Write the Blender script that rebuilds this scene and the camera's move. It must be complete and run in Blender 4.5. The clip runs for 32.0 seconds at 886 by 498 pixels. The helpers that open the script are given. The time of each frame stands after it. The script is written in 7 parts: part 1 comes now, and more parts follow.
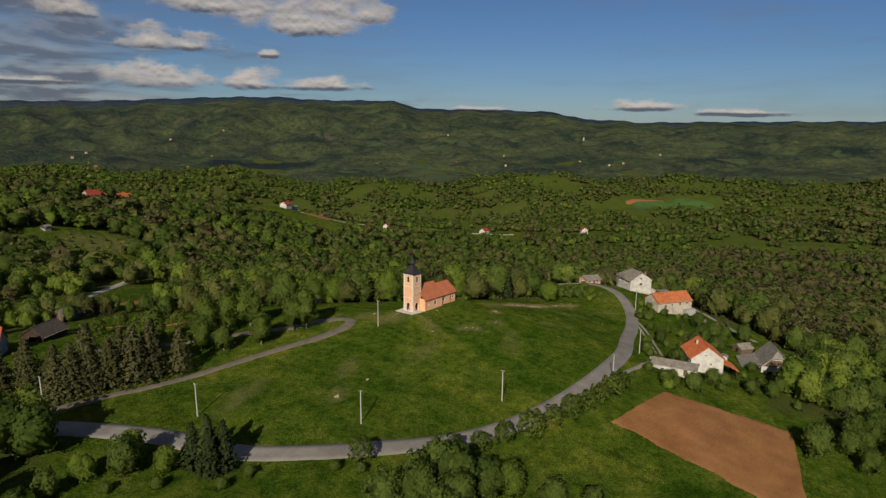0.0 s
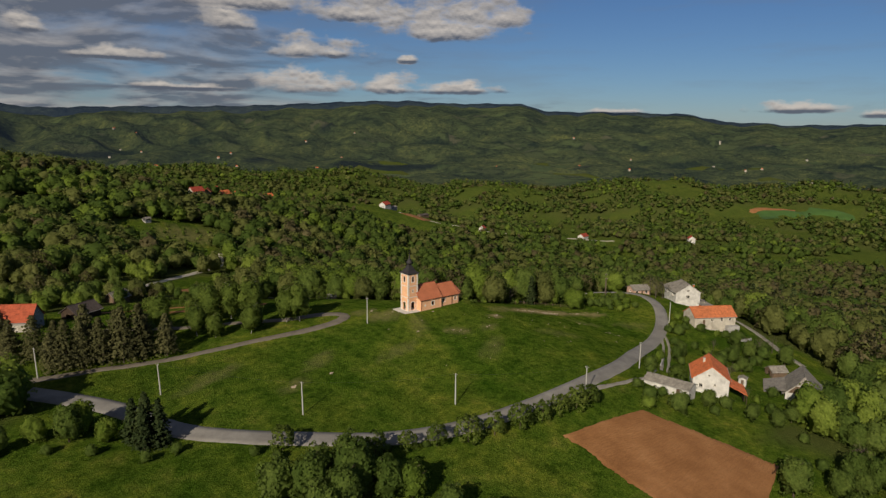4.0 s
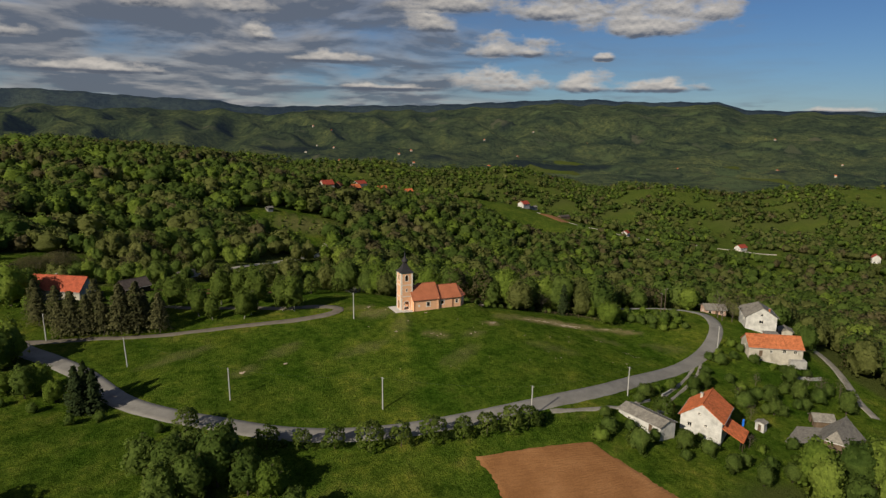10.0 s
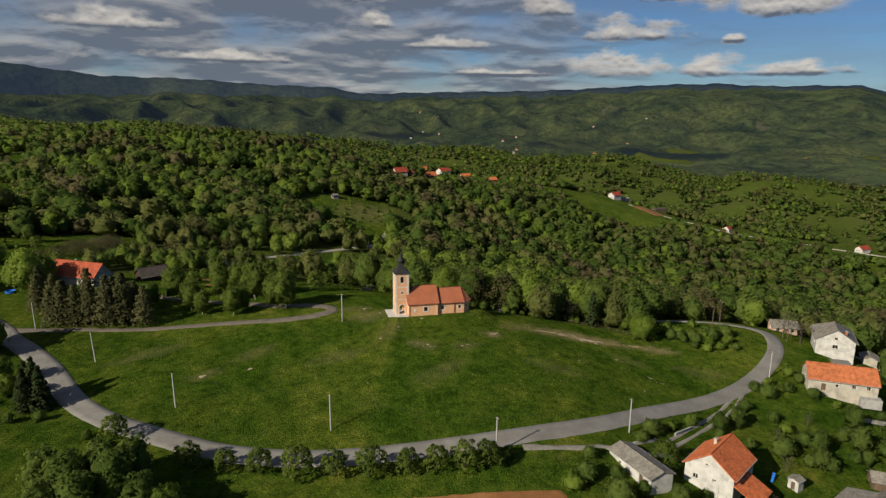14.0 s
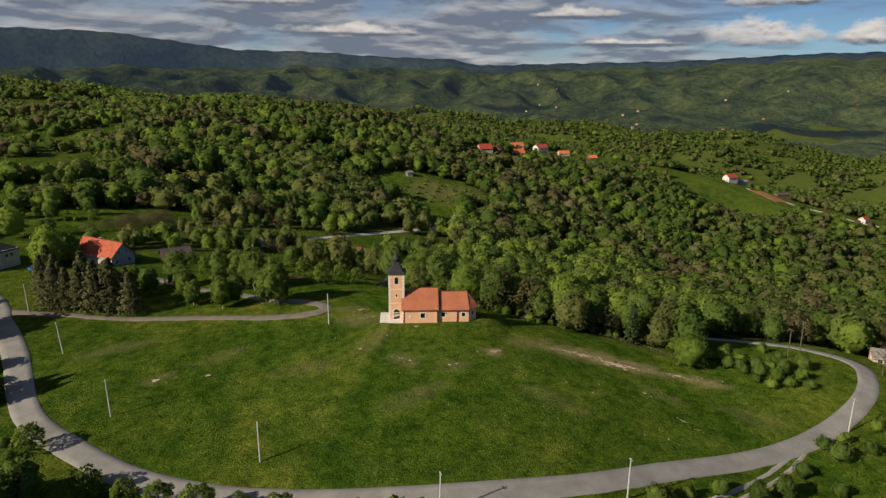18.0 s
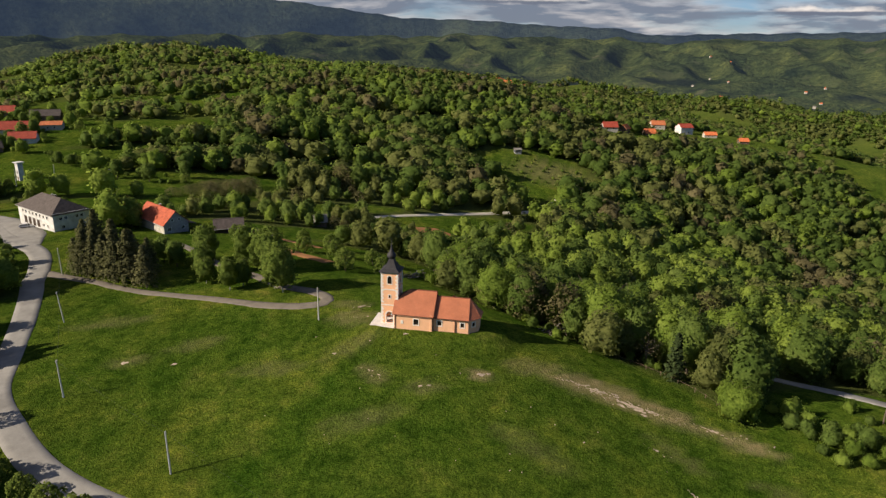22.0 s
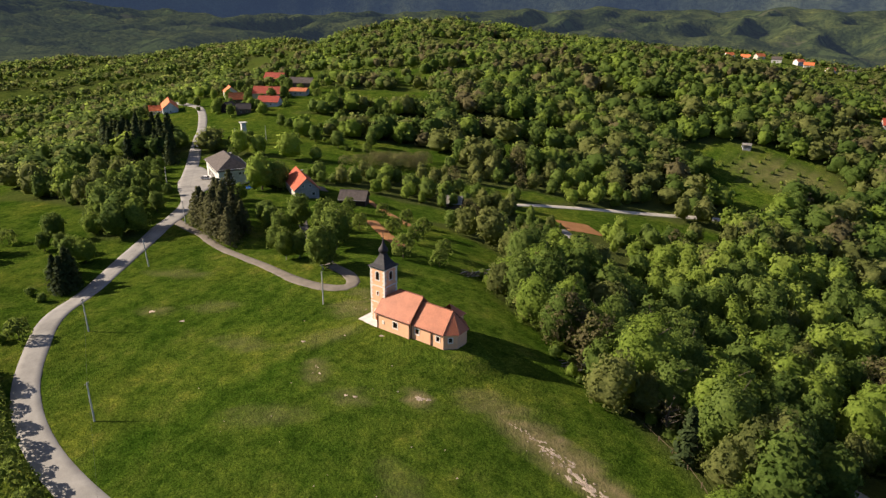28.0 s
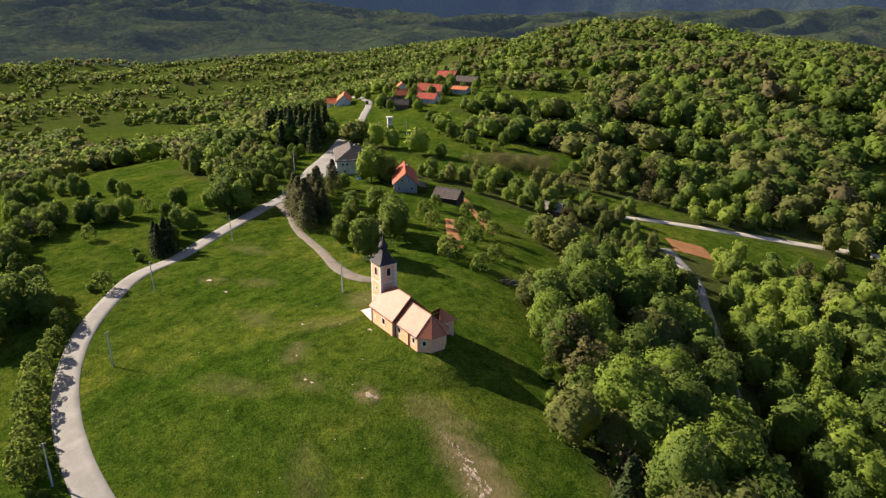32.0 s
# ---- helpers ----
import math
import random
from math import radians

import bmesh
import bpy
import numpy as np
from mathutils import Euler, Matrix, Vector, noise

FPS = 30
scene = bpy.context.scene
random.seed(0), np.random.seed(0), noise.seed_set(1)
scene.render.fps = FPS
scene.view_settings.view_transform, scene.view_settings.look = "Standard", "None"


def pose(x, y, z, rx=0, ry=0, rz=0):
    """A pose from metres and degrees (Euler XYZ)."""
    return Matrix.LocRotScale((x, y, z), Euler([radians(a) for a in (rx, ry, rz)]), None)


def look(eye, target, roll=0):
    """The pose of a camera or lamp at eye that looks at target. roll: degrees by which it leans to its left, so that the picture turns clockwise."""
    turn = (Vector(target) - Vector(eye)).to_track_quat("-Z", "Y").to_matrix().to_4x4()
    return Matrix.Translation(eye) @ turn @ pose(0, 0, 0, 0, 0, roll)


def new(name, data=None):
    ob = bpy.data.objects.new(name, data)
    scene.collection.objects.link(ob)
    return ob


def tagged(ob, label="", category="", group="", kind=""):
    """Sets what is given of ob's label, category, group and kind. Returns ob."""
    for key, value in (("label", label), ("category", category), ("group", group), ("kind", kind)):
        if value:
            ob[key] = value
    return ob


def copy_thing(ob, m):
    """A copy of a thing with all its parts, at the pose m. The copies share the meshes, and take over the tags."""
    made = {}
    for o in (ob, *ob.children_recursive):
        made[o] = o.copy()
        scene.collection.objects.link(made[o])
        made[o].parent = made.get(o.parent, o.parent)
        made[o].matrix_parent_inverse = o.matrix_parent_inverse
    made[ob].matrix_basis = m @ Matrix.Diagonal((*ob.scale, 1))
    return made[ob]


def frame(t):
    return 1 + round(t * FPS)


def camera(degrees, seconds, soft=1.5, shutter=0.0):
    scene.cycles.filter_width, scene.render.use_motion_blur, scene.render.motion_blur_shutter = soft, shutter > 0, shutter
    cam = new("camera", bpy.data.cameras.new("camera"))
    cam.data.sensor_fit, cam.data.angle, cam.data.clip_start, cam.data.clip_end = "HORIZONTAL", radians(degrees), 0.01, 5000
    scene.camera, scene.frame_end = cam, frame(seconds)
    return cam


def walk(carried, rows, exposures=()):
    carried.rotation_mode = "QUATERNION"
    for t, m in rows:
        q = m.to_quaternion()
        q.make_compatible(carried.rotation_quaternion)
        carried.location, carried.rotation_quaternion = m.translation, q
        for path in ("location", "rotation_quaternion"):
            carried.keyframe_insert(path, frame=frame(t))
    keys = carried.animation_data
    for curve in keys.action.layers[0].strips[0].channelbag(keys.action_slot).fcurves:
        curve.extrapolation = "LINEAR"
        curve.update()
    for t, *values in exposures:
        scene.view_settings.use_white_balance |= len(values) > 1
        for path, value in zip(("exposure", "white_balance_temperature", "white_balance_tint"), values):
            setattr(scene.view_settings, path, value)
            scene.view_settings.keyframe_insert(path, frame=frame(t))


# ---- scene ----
cam = camera(68.2, 32.0, 1.4)
PATH = [
    (0, (-150.88, -133.16, 58.53), (-112.52, -102.54, 48.97), 0.78),
    (1.5, (-140.59, -145.14, 58.47), (-104.68, -111.67, 48.96), 0.68),
    (3, (-129.72, -156.00, 58.50), (-96.37, -119.97, 49.03), 0.69),
    (6, (-106.08, -174.81, 58.39), (-78.28, -134.35, 48.93), 0.73),
    (9, (-78.75, -186.49, 58.31), (-56.95, -142.53, 48.72), 0.88),
    (11, (-59.35, -187.68, 58.34), (-41.66, -141.97, 48.43), 0.92),
    (13, (-40.65, -182.53, 58.36), (-26.90, -135.61, 47.91), 0.76),
    (14.5, (-27.46, -176.15, 58.45), (-16.65, -128.60, 47.41), 0.70),
    (17, (-6.01, -162.60, 58.78), (-0.62, -114.44, 46.45), 0.47),
    (19, (10.62, -150.22, 59.19), (10.92, -102.06, 45.75), 0.75),
    (21, (27.19, -138.37, 59.64), (21.80, -90.86, 45.04), 1.14),
    (23, (43.87, -126.64, 60.09), (32.25, -80.58, 44.47), 1.07),
    (25, (60.12, -114.27, 60.42), (42.06, -70.61, 44.05), 1.01),
    (28, (83.53, -94.59, 60.88), (55.99, -56.53, 43.77), 0.95),
    (30, (98.00, -80.69, 61.21), (64.82, -47.49, 43.97), 1.42),
    (32, (111.08, -64.68, 61.55), (72.99, -37.31, 44.23), 0.79),
]
walk(cam, [(t, look(eye, target, roll)) for t, eye, target, roll in PATH], [(0, -0.06, 6500, 10), (6, 0.0, 6500, 10), (13, 0.15, 6330, 7), (19, 0.52, 6400, 10), (25, 0.98, 6450, 14), (28, 1.16, 6480, 15), (32, 1.42, 6500, 15)])
# world light
SUN_AZ, SUN_EL = 243.0, 28.5
world = bpy.data.worlds.new("sky")
scene.world = world
world.use_nodes = True


def ns(tree, kind, **kw):
    n = tree.nodes.new(kind)
    for k, v in kw.items():
        if k == "loc":
            continue
        n.inputs[k].default_value = v
    return n


def mixw(t, src, col):
    n = t.nodes.new("ShaderNodeMix")
    n.data_type, n.blend_type = "RGBA", "MULTIPLY"
    n.inputs["Factor"].default_value = 1.0
    a, b = [i for i in n.inputs if i.type == "RGBA"]
    t.links.new(src, a)
    b.default_value = col
    return [o for o in n.outputs if o.type == "RGBA"][0]


# heaped clouds: bearing, base, half width, height in degrees
CUMULUS = [(39.5, 7.5, 6.5, 3.4), (44, 8.3, 3.2, 2.6), (29, 5.5, 4.6, 1.6), (28, 2.7, 5.0, 1.7), (35.5, 2.7, 2.6, 1.6), (41, 2.6, 4.2, 1.0), (36.8, 5.0, 0.9, 0.7), (67.5, 1.2, 3.6, 0.9), (75, 0.8, 4.2, 0.6), (8.2, 6.3, 1.5, 1.5), (22, 7.4, 3.0, 1.5), (14, 4.6, 4.0, 0.9), (-4, 3.2, 6.0, 0.9), (2, 8.5, 8.0, 2.2), (-12, 5.5, 5.0, 1.4), (19, 2.4, 5.0, 0.6), (54, 0.9, 3.5, 0.5), (33, 8.6, 6.0, 2.4), (24, 9.0, 6.0, 1.8)]


def build_sky():
    t = world.node_tree
    t.nodes.clear()
    L = t.links.new
    out = t.nodes.new("ShaderNodeOutputWorld")
    bg = t.nodes.new("ShaderNodeBackground")
    sky = t.nodes.new("ShaderNodeTexSky")
    sky.sky_type = "NISHITA"
    sky.sun_disc = False
    sky.sun_elevation = radians(SUN_EL)
    sky.sun_rotation = radians(SUN_AZ)
    sky.altitude = 400
    sky.air_density, sky.dust_density, sky.ozone_density = 1.0, 0.1, 4.0
    co = t.nodes.new("ShaderNodeTexCoord")
    sep = t.nodes.new("ShaderNodeSeparateXYZ")
    L(co.outputs["Generated"], sep.inputs[0])

    def m(op, a, b=None, clamp=False):
        n = t.nodes.new("ShaderNodeMath")
        n.operation, n.use_clamp = op, clamp
        for i, v in enumerate((a, b)):
            if v is None:
                continue
            if isinstance(v, (int, float)):
                n.inputs[i].default_value = v
            else:
                L(v, n.inputs[i])
        return n.outputs[0]
    az = m("MULTIPLY", m("ARCTAN2", sep.outputs[0], sep.outputs[1]), 57.2958)
    el = m("MULTIPLY", m("ARCSINE", sep.outputs[2]), 57.2958)

    def noise(v, **kw):
        n = ns(t, "ShaderNodeTexNoise", **kw)
        L(v, n.inputs["Vector"])
        return n.outputs[0]

    def vec(a, b, c=0.0):
        n = t.nodes.new("ShaderNodeCombineXYZ")
        for i, v in enumerate((a, b, c)):
            if isinstance(v, (int, float)):
                n.inputs[i].default_value = v
            else:
                L(v, n.inputs[i])
        return n.outputs[0]

    def heaps(e):
        """Heaped clouds with flat bases: bearing, base, half width and height in degrees."""
        puff = noise(vec(m("MULTIPLY", az, 0.42), m("MULTIPLY", e, 0.9)), Scale=1.0, Detail=9.0, Roughness=0.58)
        best = -9.0
        for c, b, w, h in CUMULUS:
            u2 = m("POWER", m("ABSOLUTE", m("MULTIPLY", m("SUBTRACT", az, c), 1 / w)), 2.0)
            v = m("MULTIPLY", m("SUBTRACT", e, b), 1 / h)
            low = m("MULTIPLY", m("LESS_THAN", v, 0.0), 14.0)
            v2 = m("MULTIPLY", m("MULTIPLY", v, v), m("ADD", low, 1.0))
            d = m("SUBTRACT", m("SUBTRACT", 1.0, u2), v2)
            best = m("MAXIMUM", d, best)
        return m("ADD", m("MAXIMUM", best, -3.0), m("MULTIPLY", m("SUBTRACT", puff, 0.54), 3.6))

    def deck(e):
        """A broken layer, seen at a low angle, thickest in the north-west."""
        up = m("ADD", m("MAXIMUM", m("MULTIPLY", e, 0.01745), 0.0), 0.15)
        p = vec(m("DIVIDE", sep.outputs[0], up), m("DIVIDE", sep.outputs[1], up))
        n = noise(p, Scale=1.35, Detail=9.0, Roughness=0.54, Distortion=0.3)
        n2 = noise(p, Scale=0.45, Detail=2.0, Roughness=0.5)
        return m("ADD", n, m("MULTIPLY", m("SUBTRACT", n2, 0.5), 0.35))

    def rng(v, a, b, top=1.0):
        n = t.nodes.new("ShaderNodeMapRange")
        n.interpolation_type = "SMOOTHSTEP"
        n.inputs["From Min"].default_value, n.inputs["From Max"].default_value, n.inputs["To Max"].default_value = a, b, top
        L(v, n.inputs["Value"])
        return n.outputs[0]

    def over(fac, a, b):
        n = t.nodes.new("ShaderNodeMix")
        n.data_type = "RGBA"
        L(fac, n.inputs["Factor"])
        for key, v in (("A", a), ("B", b)):
            sock = [i for i in n.inputs if i.name == key and i.type == "RGBA"][0]
            if isinstance(v, tuple):
                sock.default_value = (*v, 1)
            else:
                L(v, sock)
        return [o for o in n.outputs if o.type == "RGBA"][0]

    d0, d1 = deck(el), deck(m("SUBTRACT", el, 0.5))
    cover = m("SUBTRACT", 0.20, m("MULTIPLY", rng(az, 8.0, 52.0), 0.40))
    deck_mask = m("MULTIPLY", rng(m("ADD", d0, cover), 0.42, 0.72), 0.9)
    deck_lit = m("ADD", m("MULTIPLY", m("SUBTRACT", d1, d0), 4.6), m("MULTIPLY", m("SUBTRACT", 0.62, d0), 1.5), True)
    deck_col = over(deck_lit, (2.5, 2.8, 3.5), (8.6, 8.0, 7.6))
    h0, h1 = heaps(el), heaps(m("SUBTRACT", el, 0.3))
    heap_mask = m("MULTIPLY", rng(h0, -0.25, 0.75), 0.95)
    heap_lit = m("ADD", m("MULTIPLY", m("SUBTRACT", h1, h0), 0.6), m("SUBTRACT", 0.9, m("MULTIPLY", el, 0.03)), True)
    heap_col = over(heap_lit, (2.1, 2.4, 3.1), (12.0, 10.9, 9.8))
    # clear air, a little bluer than the model's
    blue = mixw(t, sky.outputs[0], (0.66, 0.83, 1.09, 1))
    veil = ns(t, "ShaderNodeTexNoise", Scale=3.0, Detail=6.0, Roughness=0.6)
    vc = t.nodes.new("ShaderNodeCombineXYZ")
    L(sep.outputs[0], vc.inputs[0]), L(sep.outputs[1], vc.inputs[1]), L(m("MULTIPLY", sep.outputs[2], 7.0), vc.inputs[2])
    L(vc.outputs[0], veil.inputs["Vector"])
    vr = t.nodes.new("ShaderNodeMapRange")
    vr.inputs["From Min"].default_value, vr.inputs["From Max"].default_value, vr.inputs["To Max"].default_value = 0.48, 0.75, 0.35
    L(veil.outputs[0], vr.inputs["Value"])
    mix0 = t.nodes.new("ShaderNodeMix")
    mix0.data_type = "RGBA"
    L(vr.outputs[0], mix0.inputs["Factor"])
    L(blue, [i for i in mix0.inputs if i.name == "A" and i.type == "RGBA"][0])
    [i for i in mix0.inputs if i.name == "B" and i.type == "RGBA"][0].default_value = (3.6, 3.8, 4.2, 1)
    clear = [o for o in mix0.outputs if o.type == "RGBA"][0]
    L(over(heap_mask, over(deck_mask, clear, deck_col), heap_col), bg.inputs[0])
    bg.inputs[1].default_value = 0.046
    L(bg.outputs[0], out.inputs[0])


build_sky()
sun_data = bpy.data.lights.new("sun", "SUN")
sun_data.energy, sun_data.angle, sun_data.color = 4.8, radians(0.55), (1.0, 0.88, 0.70)
sun = new("sun", sun_data)
sd = Vector((math.sin(radians(SUN_AZ)) * math.cos(radians(SUN_EL)), math.cos(radians(SUN_AZ)) * math.cos(radians(SUN_EL)), math.sin(radians(SUN_EL))))
sun.matrix_world = Matrix.Translation((0, 0, 200)) @ sd.to_track_quat("Z", "Y").to_matrix().to_4x4()

# ---------------------------------------------------------------- materials
MATS = {}


def material(name, build, rough=0.9):
    mt = bpy.data.materials.new(name)
    mt.use_nodes = True
    t = mt.node_tree
    b = t.nodes["Principled BSDF"]
    b.inputs["Roughness"].default_value = rough
    b.inputs["Specular IOR Level"].default_value = 0.25
    build(t, b)
    MATS[name] = mt
    return mt


def tex(t, kind="ShaderNodeTexNoise", where="Object", stretch=None, **kw):
    co = t.nodes.new("ShaderNodeTexCoord")
    n = ns(t, kind, **kw)
    src = co.outputs[where]
    if stretch:
        mp = t.nodes.new("ShaderNodeMapping")
        mp.inputs["Scale"].default_value = stretch
        t.links.new(src, mp.inputs[0])
        src = mp.outputs[0]
    t.links.new(src, n.inputs["Vector"])
    return n


def ramp(t, src, stops):
    r = t.nodes.new("ShaderNodeValToRGB")
    e = r.color_ramp.elements
    while len(e) < len(stops):
        e.new(0.5)
    for el, (p, c) in zip(e, stops):
        el.position, el.color = p, (*c, 1)
    t.links.new(src, r.inputs[0])
    return r.outputs[0]


def mixc(t, fac, a, b, mode="MIX"):
    n = t.nodes.new("ShaderNodeMix")
    n.data_type, n.blend_type = "RGBA", mode
    for key, v in (("Factor", fac), ("A", a), ("B", b)):
        sock = n.inputs[key] if key == "Factor" else [s for s in n.inputs if s.name == key and s.type == "RGBA"][0]
        if isinstance(v, (int, float)):
            sock.default_value = v
        elif isinstance(v, tuple):
            sock.default_value = (*v, 1)
        else:
            t.links.new(v, sock)
    return [o for o in n.outputs if o.type == "RGBA"][0]


def bump(t, b, src, strength=0.4, dist=0.05):
    n = t.nodes.new("ShaderNodeBump")
    n.inputs["Strength"].default_value, n.inputs["Distance"].default_value = strength, dist
    t.links.new(src, n.inputs["Height"])
    t.links.new(n.outputs[0], b.inputs["Normal"])


def plain(name, col, dark=0.75, scale=3.0, rough=0.85, metal=0.0, fine=25.0, bmp=0.2, where="Object", stretch=None, random_by_object=0.0):
    """A painted or mineral surface: broad stains and fine grain in one colour."""
    def build(t, b):
        n1 = tex(t, Scale=scale, Detail=6.0, Roughness=0.6, where=where, stretch=stretch)
        n2 = tex(t, Scale=fine, Detail=3.0, where=where, stretch=stretch)
        lo = tuple(c * dark for c in col)
        hi = tuple(min(1, c * (2 - dark) ** 0.6) for c in col)
        c1 = ramp(t, n1.outputs[0], [(0.3, lo), (0.55, col), (0.8, hi)])
        c2 = mixc(t, 0.25, c1, ramp(t, n2.outputs[0], [(0.3, (0.35, 0.35, 0.35)), (0.7, (1, 1, 1))]), "MULTIPLY")
        if random_by_object:
            oi = t.nodes.new("ShaderNodeObjectInfo")
            k = random_by_object
            c2 = mixc(t, 1.0, c2, ramp(t, oi.outputs["Random"], [(0, (1 - k, 1 - k, 1 - k)), (1, (1, 1, 1))]), "MULTIPLY")
        t.links.new(c2, b.inputs["Base Color"])
        b.inputs["Metallic"].default_value = metal
        bump(t, b, n2.outputs[0], bmp, 0.03)
    return material(name, build, rough)


def tiled(name, col, pitch=0.30, rough=0.8):
    """Clay roof tiles: courses by a wave on the local height, with patchy colour."""
    def build(t, b):
        n1 = tex(t, Scale=0.9, Detail=6.0, Roughness=0.65)
        n2 = tex(t, "ShaderNodeTexVoronoi", Scale=3.2)
        c1 = ramp(t, n1.outputs[0], [(0.3, tuple(c * 0.6 for c in col)), (0.5, col), (0.75, tuple(min(1, c * 1.25) for c in col))])
        c2 = mixc(t, 0.7, c1, ramp(t, n2.outputs["Color"], [(0.2, (0.72, 0.72, 0.72)), (0.8, (1.15, 1.15, 1.15))]), "MULTIPLY")
        t.links.new(c2, b.inputs["Base Color"])
        w = tex(t, "ShaderNodeTexWave", Scale=1.0 / pitch * 0.32, Distortion=0.3, Detail=1.0)
        w.bands_direction = "Z"
        w.wave_profile = "SAW"
        bump(t, b, w.outputs[0], 0.7, 0.06)
    return material(name, build, rough)


def leafy(name, dark, mid, light, trans=0.35):
    """Foliage: tint attribute of each tree and leaf, with a little light let through."""
    def build(t, b):
        a = t.nodes.new("ShaderNodeAttribute")
        a.attribute_name = "tint"
        oi = t.nodes.new("ShaderNodeObjectInfo")
        ad = t.nodes.new("ShaderNodeMath")
        ad.operation = "MULTIPLY_ADD"
        ad.inputs[1].default_value = 0.45
        t.links.new(oi.outputs["Random"], ad.inputs[0])
        t.links.new(a.outputs["Fac"], ad.inputs[2])
        sb = t.nodes.new("ShaderNodeMath")
        sb.operation = "SUBTRACT"
        sb.inputs[1].default_value = 0.22
        t.links.new(ad.outputs[0], sb.inputs[0])
        c = ramp(t, sb.outputs[0], [(0.1, dark), (0.5, mid), (0.9, light)])
        sprig = tex(t, Scale=1.3, Detail=4.0, Roughness=0.75)
        c = mixc(t, 0.9, c, ramp(t, sprig.outputs[0], [(0.32, (0.42, 0.46, 0.42)), (0.52, (1.0, 1.0, 1.0)), (0.70, (1.42, 1.36, 1.25))]), "MULTIPLY")
        t.links.new(c, b.inputs["Base Color"])
        bump(t, b, sprig.outputs[0], 0.9, 0.5)
        b.inputs["Specular IOR Level"].default_value = 0.04
        tr = t.nodes.new("ShaderNodeBsdfTranslucent")
        t.links.new(mixc(t, 0.32, c, (0.24, 0.28, 0.06)), tr.inputs[0])
        mx = t.nodes.new("ShaderNodeMixShader")
        mx.inputs[0].default_value = trans
        t.links.new(b.outputs[0], mx.inputs[1])
        t.links.new(tr.outputs[0], mx.inputs[2])
        t.links.new(mx.outputs[0], t.nodes["Material Output"].inputs[0])
    return material(name, build, 0.75)


def ground_mat():
    def build(t, b):
        cov = t.nodes.new("ShaderNodeAttribute")
        cov.attribute_name = "wood"
        lea = t.nodes.new("ShaderNodeAttribute")
        lea.attribute_name = "lean"
        big = tex(t, Scale=0.045, Detail=6.0, Roughness=0.62)
        mid = tex(t, Scale=0.13, Detail=8.0, Roughness=0.72)
        fine = tex(t, Scale=1.6, Detail=5.0, Roughness=0.7)
        g1 = ramp(t, mid.outputs[0], [(0.30, (0.036, 0.066, 0.010)), (0.45, (0.058, 0.100, 0.014)), (0.56, (0.082, 0.124, 0.019)), (0.72, (0.128, 0.146, 0.034))])
        g2 = ramp(t, big.outputs[0], [(0.32, (0.58, 0.74, 0.62)), (0.50, (1.0, 1.0, 1.0)), (0.66, (1.42, 1.18, 1.25))])
        g = mixc(t, 1.0, g1, g2, "MULTIPLY")
        tuft = tex(t, Scale=0.42, Detail=7.0, Roughness=0.75)
        g = mixc(t, 0.9, g, ramp(t, tuft.outputs[0], [(0.36, (0.46, 0.54, 0.46)), (0.50, (0.94, 0.94, 0.9)), (0.62, (1.36, 1.22, 1.1))]), "MULTIPLY")
        g = mixc(t, 0.6, g, ramp(t, fine.outputs[0], [(0.32, (0.45, 0.5, 0.4)), (0.66, (1.25, 1.2, 1.1))]), "MULTIPLY")
        blade = tex(t, Scale=3.6, Detail=4.0, Roughness=0.75)
        g = mixc(t, 0.9, g, ramp(t, blade.outputs[0], [(0.36, (0.42, 0.47, 0.42)), (0.62, (1.42, 1.36, 1.2))]), "MULTIPLY")
        dry = ramp(t, tex(t, Scale=0.33, Detail=7.0, Roughness=0.7).outputs[0], [(0.35, (0.150, 0.138, 0.052)), (0.65, (0.260, 0.200, 0.105))])
        g = mixc(t, lea.outputs["Fac"], g, dry)
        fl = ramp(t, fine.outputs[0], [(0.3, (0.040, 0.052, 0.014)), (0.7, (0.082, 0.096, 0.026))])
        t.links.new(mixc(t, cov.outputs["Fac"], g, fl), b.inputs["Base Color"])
        b.inputs["Specular IOR Level"].default_value = 0.0
        b.inputs["Diffuse Roughness"].default_value = 0.32
        hump = t.nodes.new("ShaderNodeMath")
        hump.operation = "MULTIPLY_ADD"
        hump.inputs[1].default_value = 0.35
        t.links.new(blade.outputs[0], hump.inputs[0])
        t.links.new(fine.outputs[0], hump.inputs[2])
        bump(t, b, hump.outputs[0], 1.0, 0.6)
    return material("meadow", build, 0.95)


